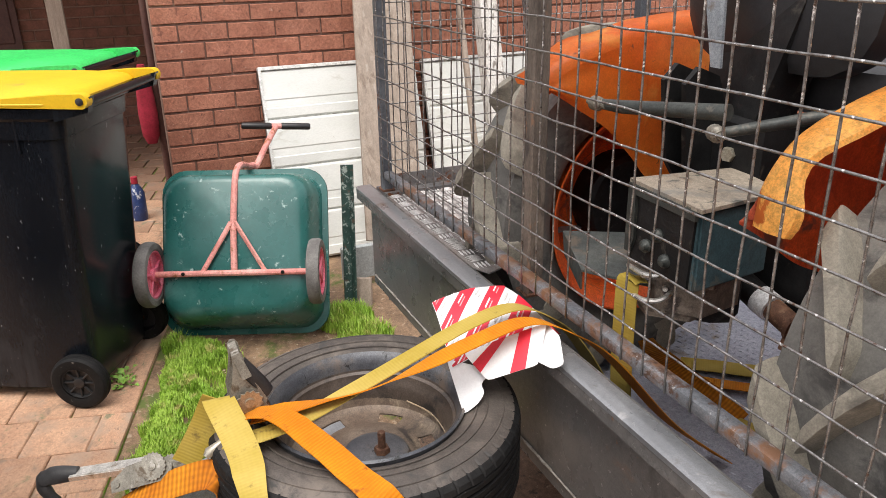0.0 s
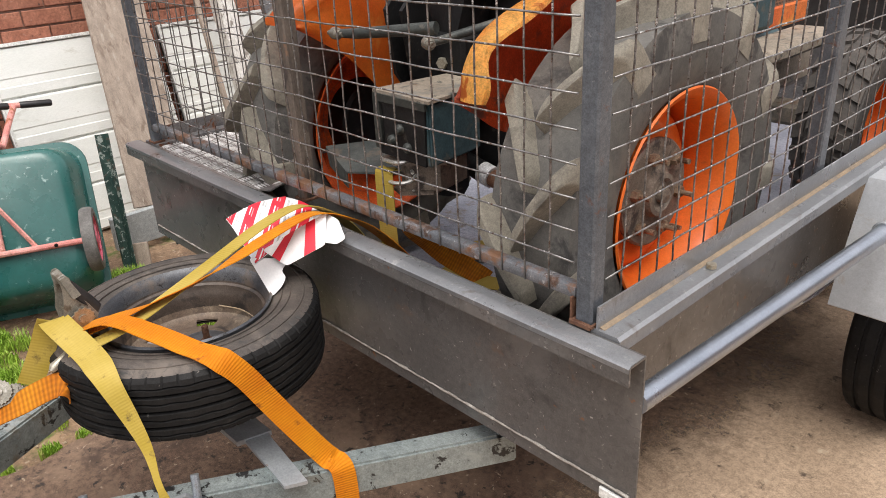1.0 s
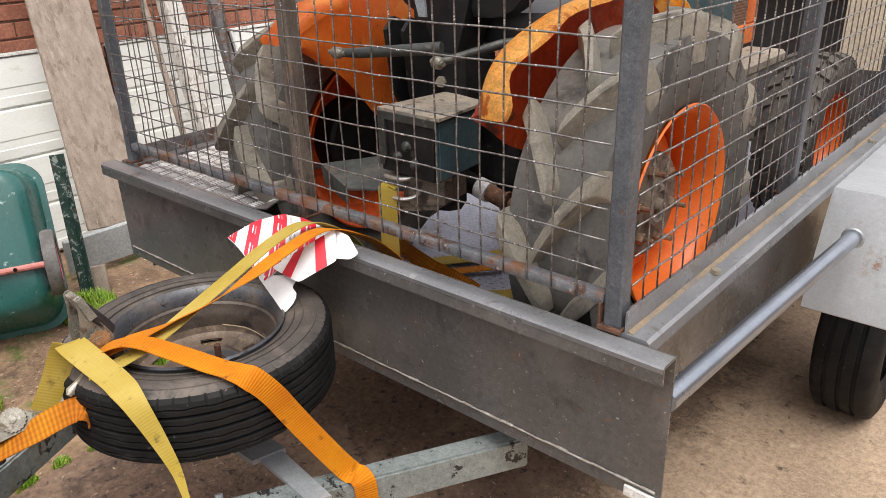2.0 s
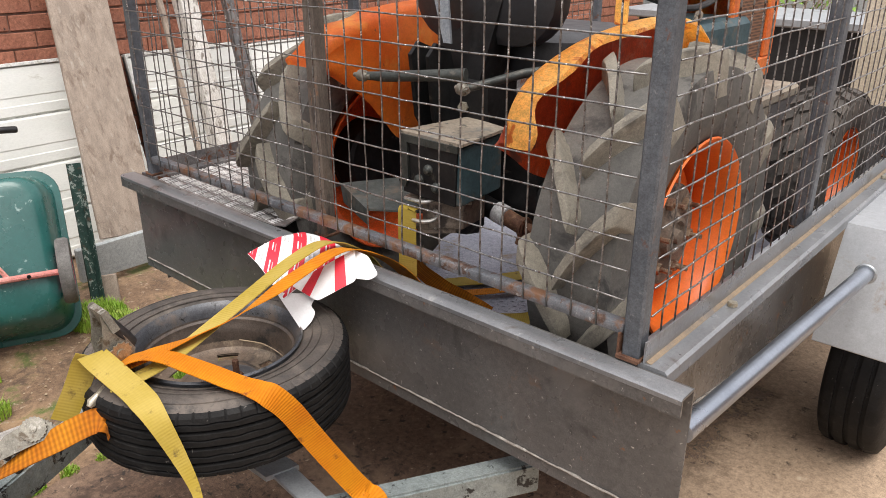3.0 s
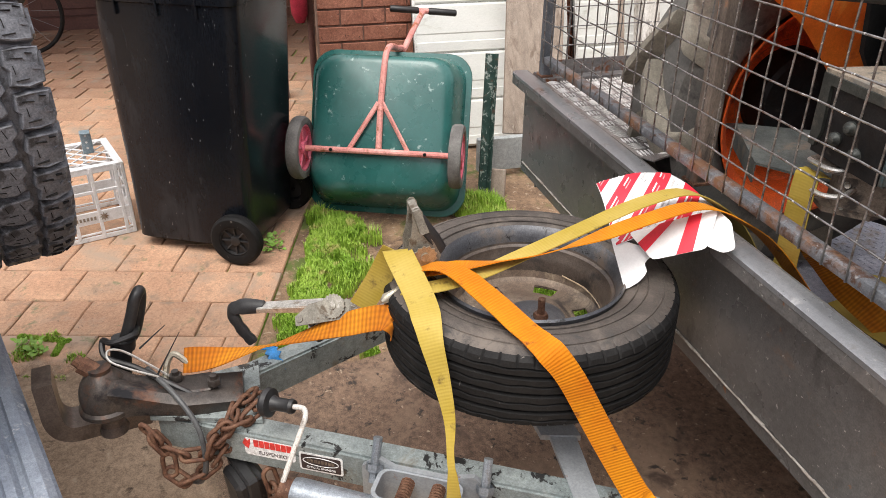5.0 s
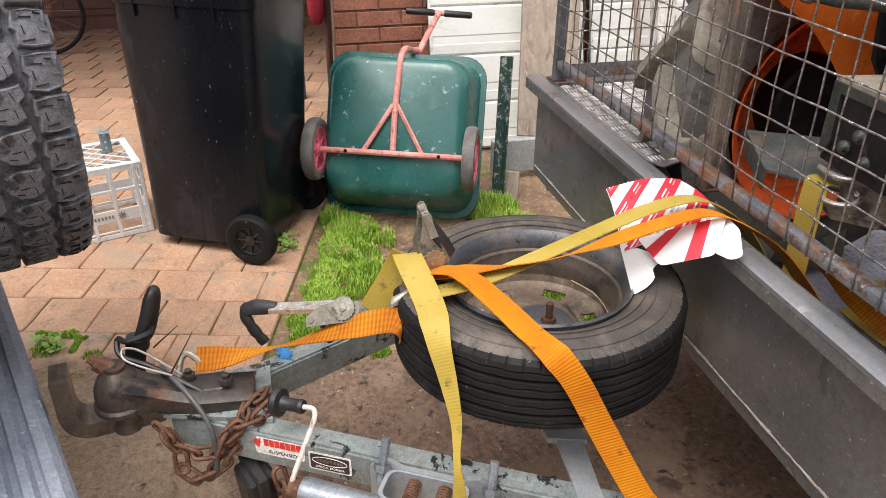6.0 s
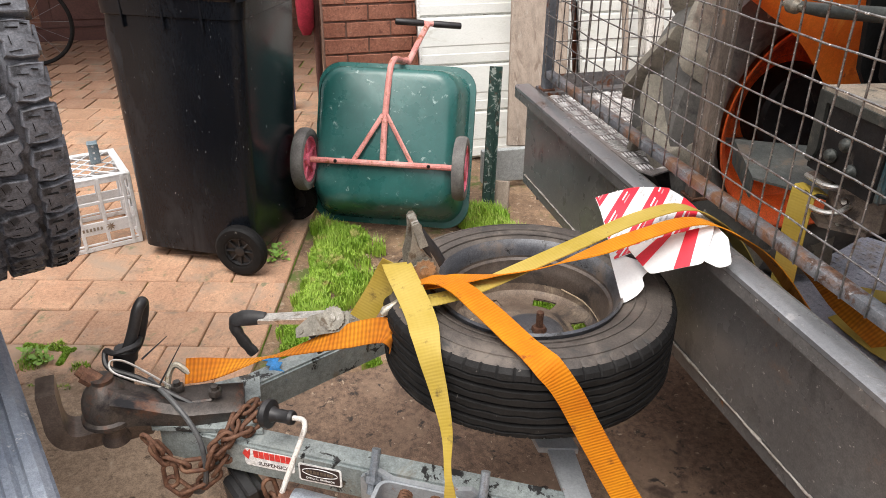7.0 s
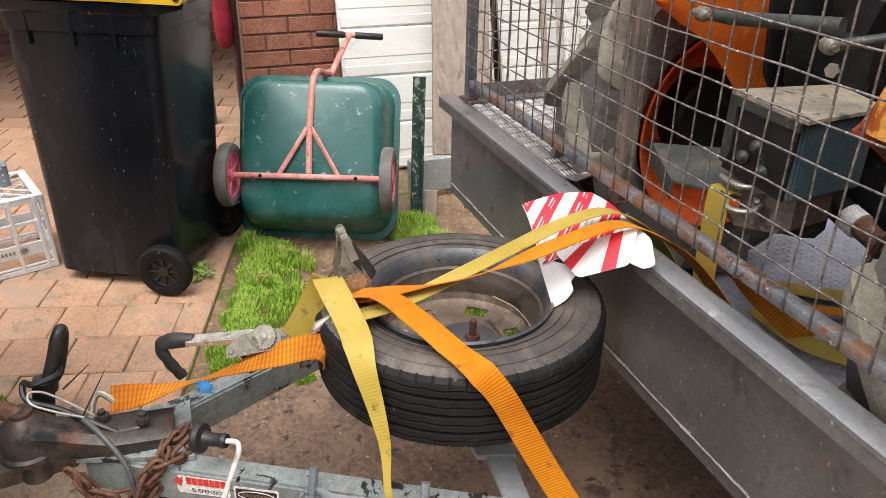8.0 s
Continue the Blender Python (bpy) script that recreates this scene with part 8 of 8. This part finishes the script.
# tow tongue
bm = bmesh.new()
tp = lambda u, v, z: Vector((-0.977, -1.279, 0)) + Vector((-0.20, 0.98, 0)) * v + Vector((0.98, 0.20, 0)) * u + Vector((0, 0, z))
line = smooth_path([(0, -0.004, 0.632), (0, -0.004, 0.585), (0, -0.004, 0.548), (0, 0.004, 0.523), (0, 0.022, 0.509), (0, 0.05, 0.506), (0, 0.10, 0.506), (0, 0.15, 0.506), (0, 0.178, 0.506)], 3)
loops = []
for k, c in enumerate(line):
    d = (line[min(k + 1, len(line) - 1)] - line[max(k - 1, 0)]).normalized()
    nrm = Vector((0, -d.z, d.y)) * 0.0165
    hw = 0.033 + (0.006 if c.y > 0.09 else 0) - (0.016 if c.y > 0.165 else 0)
    loops.append([tp(*q) for q in ((-hw, c.y - nrm.y, c.z - nrm.z), (hw, c.y - nrm.y, c.z - nrm.z), (hw, c.y + nrm.y, c.z + nrm.z), (-hw, c.y + nrm.y, c.z + nrm.z))])
loft(bm, loops)
bmesh.ops.bevel(bm, geom=[e for e in bm.edges if len(e.link_faces) == 2 and e.calc_face_angle(0) > 0.6], offset=0.004, segments=2, affect="EDGES")
part("tow_tongue", bm, "tongue", car, "brown painted cranked tow tongue")
bm = bmesh.new()
lathe(bm, [(0.0005, 0.518), (0.026, 0.518), (0.026, 0.524), (0.02, 0.538), (0.02, 0.524), (0.024, 0.575), (0.0005, 0.59)], 24, Matrix.Translation((DX - 0.005, -1.172, 0)))
part("tow_ball", bm, "tongue", car)

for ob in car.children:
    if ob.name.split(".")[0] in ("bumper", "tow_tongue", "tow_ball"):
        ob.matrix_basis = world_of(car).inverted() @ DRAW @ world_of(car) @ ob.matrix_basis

# ---- the passage beyond the bins ----
def bicycle(at):
    b = thing("bicycle", "bicycle with thin black tyres leaning by the house wall", "bicycle", "bicycles", at=at)
    for x in (-0.5, 0.5):
        bm = bmesh.new()
        tube(bm, [(x + 0.32 * math.cos(a), 0, 0.335 + 0.32 * math.sin(a)) for a in (2 * math.pi * k / 48 for k in range(48))], 0.016, 8, closed=True)
        w = part("wheel", bm, "rubber", b, loc=True)
        for k in range(14):
            a = 2 * math.pi * k / 14
            bm = bmesh.new()
            rod(bm, (x, 0.0, 0.335), (x + 0.31 * math.cos(a), 0, 0.335 + 0.31 * math.sin(a)), 0.0015, 4)
            part("spoke", bm, "silver", w, loc=True)
    for pts in (((-0.5, 0, 0.335), (-0.15, 0, 0.32)), ((-0.15, 0, 0.32), (-0.2, 0, 0.85)), ((-0.15, 0, 0.32), (0.32, 0, 0.78)), ((-0.19, 0, 0.75), (0.32, 0, 0.82)), ((0.5, 0, 0.335), (0.30, 0, 0.92))):
        bm = bmesh.new()
        tube(bm, pts, 0.016, 10)
        part("frame_tube", bm, "orange_rim", b, loc=True)
    bm = bmesh.new()
    tube(bm, [(0.28, -0.25, 0.97), (0.30, 0.25, 0.97)], 0.012, 8)
    part("handlebar", bm, "black_plastic", b, loc=True)
    bm = bmesh.new()
    box(bm, (-0.33, -0.06, 0.86), (-0.08, 0.06, 0.92), 0.03, seg=2)
    part("saddle", bm, "black_vinyl", b, loc=True)
    return b


bicycle(pose(-6.15, -2.96, 0.0, 6, 0, 85))
bm = bmesh.new()
loft(bm, [[(-4.22 + x * s, -0.535 + y * s, z) for x, y in round_rect(0.09, 0.10, 0.03, 3)] for z, s in ((0.55, 0.5), (0.6, 0.9), (0.72, 1.0), (0.88, 0.8), (0.98, 0.35))])
tagged(put_mesh("cloth_bag", bm, "red_cloth"), "crimson cloth bag hanging by the wall corner", "bag")
# made-up pipe, added so that the bag hangs on something
bm = bmesh.new()
tube(bm, [(-4.24, -0.475, 0.0), (-4.24, -0.475, 2.7)], 0.02, 12)
tagged(put_mesh("downpipe", bm, "door_brown"), "slim dark brown pipe added at the wall corner to hold the bag", "downpipe")
dr = thing("door_frame", "dark red brown door in the back wall", "door", at=(-7.1, -2.0, 0))
bm = bmesh.new()
box(bm, (-7.1, -2.6, 0.0), (-7.05, -1.3, 2.1), 0.006)
leaf = part("door_leaf", bm, "door_brown", dr)
for y in (-2.5, -1.85):
    for z in (0.15, 0.85, 1.4):
        bm = bmesh.new()
        box(bm, (-7.055, y, z), (-7.04, y + 0.5, z + 0.5), 0.01)
        part("door_panel", bm, "door_brown", leaf)
bm = bmesh.new()
box(bm, (-7.1, -2.7, -0.02), (-6.95, -1.2, 0.10), 0.01)
part("step", bm, "door_brown", dr)
bm = bmesh.new()
box(bm, (-5.6, -1.0, 0.0), (-5.5, -0.9, 2.7), 0.006)
tagged(put_mesh("veranda_post", bm, "wood"), "weathered timber veranda post in the passage", "post")
bo = thing("plastic_bottle", "dark blue plastic bottle standing on the paving", "bottle", at=(-4.60, -0.66, 0))
bm = bmesh.new()
lathe(bm, [(0.0005, 0), (0.045, 0), (0.048, 0.02), (0.048, 0.17), (0.03, 0.21), (0.016, 0.23)], 20, Matrix.Translation((-4.60, -0.66, 0)))
part("bottle_body", bm, "bottle_blue", bo)
bm = bmesh.new()
lathe(bm, [(0.02, 0.23), (0.02, 0.27), (0.0005, 0.272)], 14, Matrix.Translation((-4.60, -0.66, 0)))
part("cap", bm, "red_cloth", bo)

# ---- beyond the trailer's tail ----
bm = bmesh.new()
box(bm, (-0.62, 3.15, 0.0), (-0.36, 3.19, 1.75), 0.004)
tagged(put_mesh("pale_board", bm, "pale_board"), "pale cream board standing behind the trailer", "board")
tl = thing("tail_lamp", "pinkish red tail lamp on the trailer side", "lamp", at=(-0.16, 2.6, 0.98))
bm = bmesh.new()
box(bm, (-0.2, 2.56, 0.92), (-0.13, 2.66, 1.1), 0.012, None, 2)
part("lens", bm, "lamp_red", tl)
bn = thing("work_bench", "pale topped bench with dark sides beyond the trailer", "bench", at=(-1.6, 4.6, 0))
bm = bmesh.new()
box(bm, (-2.6, 4.3, 1.0), (-0.7, 5.1, 1.06), 0.01)
part("top", bm, "galv", bn)
bm = bmesh.new()
box(bm, (-2.5, 4.4, 0.0), (-0.8, 5.0, 1.0), 0.01)
part("body", bm, "black_plastic", bn)
bm = bmesh.new()
box(bm, (-9, 8.0, -0.1), (6, 8.12, 1.9))
structure("fence_north", bm, "grey_board", "grey boundary fence at the end of the yard")


def shrub(at, seed, size):
    g = random.Random(seed)
    s = thing("shrub", "lime green garden shrub beyond the trailer", "shrub", "shrubs", at=at)
    bm = bmesh.new()
    for k in range(7):
        a = g.uniform(0, 6.28)
        tube(bm, smooth_path([(0, 0, 0), (0.1 * math.cos(a), 0.1 * math.sin(a), size * 0.4), (0.3 * math.cos(a), 0.3 * math.sin(a), size * g.uniform(0.7, 1.0))], 3), [0.02 - 0.0022 * i for i in range(7)], 6)
    part("trunk", bm, "wood", s, loc=True)
    bm = bmesh.new()
    for k in range(700):
        p = Vector((g.gauss(0, 0.27), g.gauss(0, 0.27), size * (0.35 + 0.65 * g.random())))
        q = Euler((g.uniform(-1, 1), g.uniform(-1, 1), g.uniform(0, 6.3))).to_matrix()
        l = g.uniform(0.04, 0.075)
        vs = [bm.verts.new(p + q @ Vector(c)) for c in ((0, 0, 0), (l * 0.5, l * 0.28, 0.008), (l * 1.1, 0, 0), (l * 0.5, -l * 0.28, 0.008))]
        bm.faces.new(vs)
    part("crown", bm, "weed", s, "bright lime leaves", loc=True)


shrub(pose(-1.9, 6.2, 0), 1, 1.7)
shrub(pose(-3.0, 6.6, 0), 2, 1.9)
shrub(pose(-0.8, 6.9, 0), 3, 1.6)


# ---- grass and weeds ----
def blades(name, label, spots, seed, count, h0, h1):
    """One mesh of many bent blades; spots: (x, y, radius, weight)."""
    g = random.Random(seed)
    verts, faces = [], []
    total = sum(s[3] for s in spots)
    for x, y, r, w in spots:
        for k in range(int(count * w / total)):
            a, q = g.uniform(0, 6.2832), r * math.sqrt(g.random())
            px, py = x + q * math.cos(a), y + q * math.sin(a)
            hgt = g.uniform(h0, h1) * (1.15 - 0.6 * q / r)
            d = g.uniform(0, 6.2832)
            bx, by = math.cos(d), math.sin(d)
            wd = g.uniform(0.0012, 0.0024)
            bend = g.uniform(0.1, 0.75) * hgt
            i = len(verts)
            verts += [(px - by * wd, py + bx * wd, -0.02), (px + by * wd, py - bx * wd, -0.02),
                      (px - by * wd * 0.8 + bx * bend * 0.3, py + bx * wd * 0.8 + by * bend * 0.3, hgt * 0.6), (px + by * wd * 0.8 + bx * bend * 0.3, py - bx * wd * 0.8 + by * bend * 0.3, hgt * 0.6),
                      (px + bx * bend, py + by * bend, hgt)]
            faces += [(i, i + 1, i + 3, i + 2), (i + 2, i + 3, i + 4)]
    me = bpy.data.meshes.new(name)
    me.from_pydata(verts, [], faces)
    me.materials.append(M["grass"])
    ob = new(name, me)
    tagged(ob, label, "grass", kind="stuff")
    return ob


strip = []
for k in range(16):
    t = k / 15
    strip.append((-1.90 - 0.86 * t, -0.805 + 0.235 * t + 0.012 * math.sin(7 * t), 0.058 + 0.018 * math.sin(9 * t), 1.0))
clumps = random.Random(8)
strip += [(-1.90 - 0.86 * t + clumps.uniform(-0.03, 0.03), -0.805 + 0.235 * t + clumps.uniform(-0.06, 0.15), clumps.uniform(0.02, 0.06), clumps.uniform(0.08, 0.4)) for t in [clumps.random() for _ in range(60)]]
blades("grass", "bright green grass strip along the edge of the pavers", strip, 1, 34000, 0.01, 0.042)
tufts = [(-2.75, 0.10, 0.13, 2.0), (-2.55, 0.13, 0.12, 1.6), (-2.35, 0.16, 0.1, 1.0), (-2.95, -0.02, 0.1, 0.8), (-2.80, -0.62, 0.06, 0.8), (-2.45, 0.0, 0.07, 0.5), (-2.2, 0.1, 0.06, 0.3), (-2.3, -0.50, 0.06, 0.3), (-2.55, -0.42, 0.04, 0.15), (-1.97, 0.13, 0.09, 0.8), (-1.83, 0.2, 0.08, 0.7), (-2.12, 0.12, 0.09, 0.7)]
blades("grass_tuft", "uneven grass and weeds before the white panels", tufts, 2, 9000, 0.012, 0.075)
cracks = [(-1.76, -0.57, 0.035, 1), (-1.765, -0.46, 0.03, 0.8), (-1.755, -0.36, 0.02, 0.4), (-1.75, -0.70, 0.02, 0.4), (-2.02, -1.66, 0.05, 1.2), (-2.1, -1.60, 0.03, 0.4), (-1.95, -1.50, 0.03, 0.5), (-1.79, -1.40, 0.03, 0.4), (-2.0, -0.2, 0.05, 0.5), (-1.9, -0.5, 0.03, 0.3)]
blades("weeds", "small weeds in the cracks of the paving", cracks, 3, 1500, 0.008, 0.03)
moss = [(-2.13 + 0.0094 * k, -1.70 + 0.022 * k, 0.014, 1.0) for k in range(8)] + [(-2.06 + 0.011 * k, -1.56 - 0.002 * k, 0.013, 0.9) for k in range(7)] + [(-1.883 + 0.006 * k, -1.636 + 0.022 * k, 0.014, 0.9) for k in range(6)]
blades("moss", "bright green moss in the paver joints", moss, 9, 5200, 0.002, 0.011)


def weed(x, y, seed, n=16, s=0.02):
    g = random.Random(seed)
    bm = bmesh.new()
    for k in range(n):
        a, r, z = g.uniform(0, 6.28), g.uniform(0.0, 0.045), g.uniform(0.006, 0.03)
        m = pose(x + r * math.cos(a), y + r * math.sin(a), z, g.uniform(-30, 30), g.uniform(-30, 30), math.degrees(a))
        l = s * g.uniform(0.6, 1.2)
        bm.faces.new([bm.verts.new(m @ Vector(c)) for c in ((0, 0, -0.004), (l * 0.5, l * 0.45, 0.003), (l, l * 0.2, 0), (l * 1.1, 0, 0), (l, -l * 0.2, 0), (l * 0.5, -l * 0.45, 0.003))])
        rod(bm, (x, y, -0.01), m @ Vector((0, 0, -0.003)), 0.0008, 4)
    tagged(put_mesh("weed", bm, "weed"), "low leafy weed growing between the pavers", "weed", "weeds between the pavers")


for k, (x, y) in enumerate(((-2.58, -0.85), (-2.62, -0.83), (-2.56, -0.82), (-2.03, -1.65), (-2.0, -1.62), (-2.06, -1.68))):
    weed(x, y, k + 5)

# small stones and leaf litter on the slab's soil edge
g = random.Random(77)
verts, faces = [], []
for k in range(260):
    x, y = g.uniform(-2.95, -1.78), g.uniform(-0.62, 0.25)
    s = g.uniform(0.002, 0.007)
    i = len(verts)
    verts += [(x + s * math.cos(a), y + s * math.sin(a), -0.016) for a in (0.2, 1.7, 3.3, 4.8)] + [(x, y, -0.016 + s * 0.8)]
    faces += [(i + a, i + (a + 1) % 4, i + 4) for a in range(4)]
me = bpy.data.meshes.new("gravel")
me.from_pydata(verts, [], faces)
me.materials.append(M["leaf_dry"])
tagged(new("gravel", me), "scattered small stones and litter on the soil", "gravel", kind="stuff")


# ---- clay pavers ----
PITCH = 0.217
PE, PN = Vector((-0.967, 0.253, 0)), Vector((-0.253, -0.967, 0))
PO = Vector((-2.47, -1.234, 0)) - PE * PITCH * 4 - PN * PITCH * 2.0


def slab_piece(name, w, d, h, seed, material, gap):
    """A worn rectangular piece, its top at z = 0 and its edges broken."""
    g = random.Random(seed)
    bm = bmesh.new()
    a, b = w / 2 - gap, d / 2 - gap
    n = 3
    outline = []
    for (x0, y0), (x1, y1) in (((-a, -b), (a, -b)), ((a, -b), (a, b)), ((a, b), (-a, b)), ((-a, b), (-a, -b))):
        for k in range(n):
            t = k / n
            j = 0.0016
            outline.append((x0 + (x1 - x0) * t + g.uniform(-j, j), y0 + (y1 - y0) * t + g.uniform(-j, j)))
    low = [bm.verts.new((x, y, -h)) for x, y in outline]
    mid = [bm.verts.new((x, y, -0.004 + g.uniform(-0.001, 0.001))) for x, y in outline]
    top = [bm.verts.new((x * 0.965, y * 0.965, g.uniform(-0.0006, 0.0006))) for x, y in outline]
    k = len(outline)
    for i in range(k):
        j = (i + 1) % k
        bm.faces.new((low[i], low[j], mid[j], mid[i]))
        bm.faces.new((mid[i], mid[j], top[j], top[i]))
    bm.faces.new(top)
    bmesh.ops.recalc_face_normals(bm, faces=bm.faces)
    me = bpy.data.meshes.new(name)
    bm.to_mesh(me)
    bm.free()
    me.materials.append(M[material])
    return me


PAVERS = [slab_piece("paver", PITCH, PITCH, 0.03, s, "paver", 0.002) for s in range(6)]
bm = bmesh.new()
prism(bm, [PO + PE * a + PN * b + Vector((0, 0, -0.012)) for a, b in ((-2.2, 0.0), (9.0, 0.0), (9.0, 6.0), (-2.2, 6.0))], (0, 0, -0.03), (0, 0, 0))
paving = structure("pavement", bm, "joint", "salmon clay pavers with mossy sand joints")
g = random.Random(12)
cells = []
for row in range(-8, 40):
    for col in range(28):
        a, b = (row + 0.5) * PITCH, (col + 0.5 + 0.5 * (row % 2)) * PITCH
        c = PO + PE * a + PN * b
        if c.x > -1.66:
            continue
        cells.append(((c - Vector((0.3, -0.86, 0))).length, c, row, col))
turn = math.atan2(PE.y, PE.x)
for row in range(-8, 40):
    if row % 2:
        c = PO + PE * ((row + 0.5) * PITCH) + PN * (0.25 * PITCH)
        if c.x < -1.68:
            ob = new("half_paver", PAVERS[row % 6])
            ob.parent = paving
            ob.matrix_basis = Matrix.Translation(c) @ Matrix.Rotation(turn, 4, "Z") @ Matrix.Diagonal((1, 0.5, 1, 1))
cells.sort(key=lambda q: q[0])
rest_v, rest_f = [], []
for k, (far, c, row, col) in enumerate(cells):
    m = Matrix.Translation(c + Vector((0, 0, g.uniform(-0.0025, 0.0)))) @ Matrix.Rotation(turn + g.uniform(-0.008, 0.008), 4, "Z") @ Euler((g.uniform(-0.006, 0.006), g.uniform(-0.006, 0.006), 0)).to_matrix().to_4x4()
    if k < 280:
        ob = new("paver", PAVERS[(row * 7 + col * 3) % 6])
        ob.parent = paving
        ob.matrix_basis = m
    else:
        i = len(rest_v)
        h = PITCH / 2 - 0.005
        rest_v += [tuple(m @ Vector(q)) for q in ((-h, -h, -0.02), (h, -h, -0.02), (h, h, -0.02), (-h, h, -0.02), (-h * 0.96, -h * 0.96, 0), (h * 0.96, -h * 0.96, 0), (h * 0.96, h * 0.96, 0), (-h * 0.96, h * 0.96, 0))]
        rest_f += [(i + 4, i + 5, i + 6, i + 7)] + [(i + q, i + (q + 1) % 4, i + 4 + (q + 1) % 4, i + 4 + q) for q in range(4)]
me = bpy.data.meshes.new("far_pavers")
me.from_pydata(rest_v, [], rest_f)
me.materials.append(M["paver_shaded"])
ob = new("far_pavers", me)
ob.parent = paving
tagged(ob, kind="stuff")

# ---- bricks of the garage wall ----
BW, BH = 0.240, 0.086


def brick_mesh(w, seed):
    g = random.Random(seed)
    bm = bmesh.new()
    j = lambda: g.uniform(-0.0012, 0.0012)
    a, h, d = w / 2 - 0.004, BH / 2 - 0.006, 0.018
    back = [bm.verts.new((-d, y, z)) for y, z in ((-a, -h), (a, -h), (a, h), (-a, h))]
    mid = [bm.verts.new((-0.002 + j(), y + j(), z + j())) for y, z in ((-a, -h), (a, -h), (a, h), (-a, h))]
    face = [bm.verts.new((j() * 0.6, y * 0.985 + j(), z * 0.93 + j())) for y, z in ((-a, -h), (a, -h), (a, h), (-a, h))]
    for p, q in ((back, mid), (mid, face)):
        for i in range(4):
            bm.faces.new((p[i], p[(i + 1) % 4], q[(i + 1) % 4], q[i]))
    bm.faces.new(face)
    bmesh.ops.recalc_face_normals(bm, faces=bm.faces)
    me = bpy.data.meshes.new("brick")
    bm.to_mesh(me)
    bm.free()
    me.materials.append(M["brick"])
    return me


BRICKS = [brick_mesh(BW, s) for s in range(6)]
HALF = brick_mesh(BW / 2, 9)
g = random.Random(31)
spots = []
for row in range(31):
    z = row * BH + BH / 2 + 0.004
    y = -0.475 + (BW / 2 if row % 2 == 0 else 0)
    if row % 2:
        spots.append((y + BW / 4, z, True))
        y += BW / 2
        y -= 0.0
    else:
        y -= BW / 2
    while y + BW < 7.0:
        spots.append((y + BW / 2, z, False))
        y += BW
rest_v, rest_f = [], []
near = sorted(spots, key=lambda q: abs(q[0] - 0.2) * 0.55 + abs(q[1] - 0.85))[:290]
near_set = set(near)
for k, s in enumerate(spots):
    y, z, half = s
    x = WALL_X + g.uniform(-0.0015, 0.0015)
    if s in near_set:
        ob = new("brick", HALF if half else BRICKS[k % 6])
        ob.parent = wall
        ob.location = (x, y, z)
    else:
        i = len(rest_v)
        a, h = (BW / 4 if half else BW / 2) - 0.004, BH / 2 - 0.006
        rest_v += [(x - 0.018, y - a, z - h), (x - 0.018, y + a, z - h), (x - 0.018, y + a, z + h), (x - 0.018, y - a, z + h), (x, y - a * 0.985, z - h * 0.93), (x, y + a * 0.985, z - h * 0.93), (x, y + a * 0.985, z + h * 0.93), (x, y - a * 0.985, z + h * 0.93)]
        rest_f += [(i + 4, i + 5, i + 6, i + 7)] + [(i + q, i + (q + 1) % 4, i + 4 + (q + 1) % 4, i + 4 + q) for q in range(4)]
me = bpy.data.meshes.new("far_bricks")
me.from_pydata(rest_v, [], rest_f)
me.materials.append(M["brick_rest"])
ob = new("far_bricks", me)
ob.parent = wall
tagged(ob, kind="stuff")
# back wall courses, far off
rest_v, rest_f = [], []
for row in range(31):
    y = -6.0 + (0.12 if row % 2 else 0.0)
    while y < 0.2:
        z = row * BH + 0.006
        i = len(rest_v)
        rest_v += [(-7.1, y, z), (-7.1, y + 0.232, z), (-7.1, y + 0.232, z + 0.074), (-7.1, y, z + 0.074), (-7.088, y + 0.002, z + 0.003), (-7.088, y + 0.23, z + 0.003), (-7.088, y + 0.23, z + 0.071), (-7.088, y + 0.002, z + 0.071)]
        rest_f += [(i + 4, i + 5, i + 6, i + 7)] + [(i + q, i + (q + 1) % 4, i + 4 + (q + 1) % 4, i + 4 + q) for q in range(4)]
        y += 0.24
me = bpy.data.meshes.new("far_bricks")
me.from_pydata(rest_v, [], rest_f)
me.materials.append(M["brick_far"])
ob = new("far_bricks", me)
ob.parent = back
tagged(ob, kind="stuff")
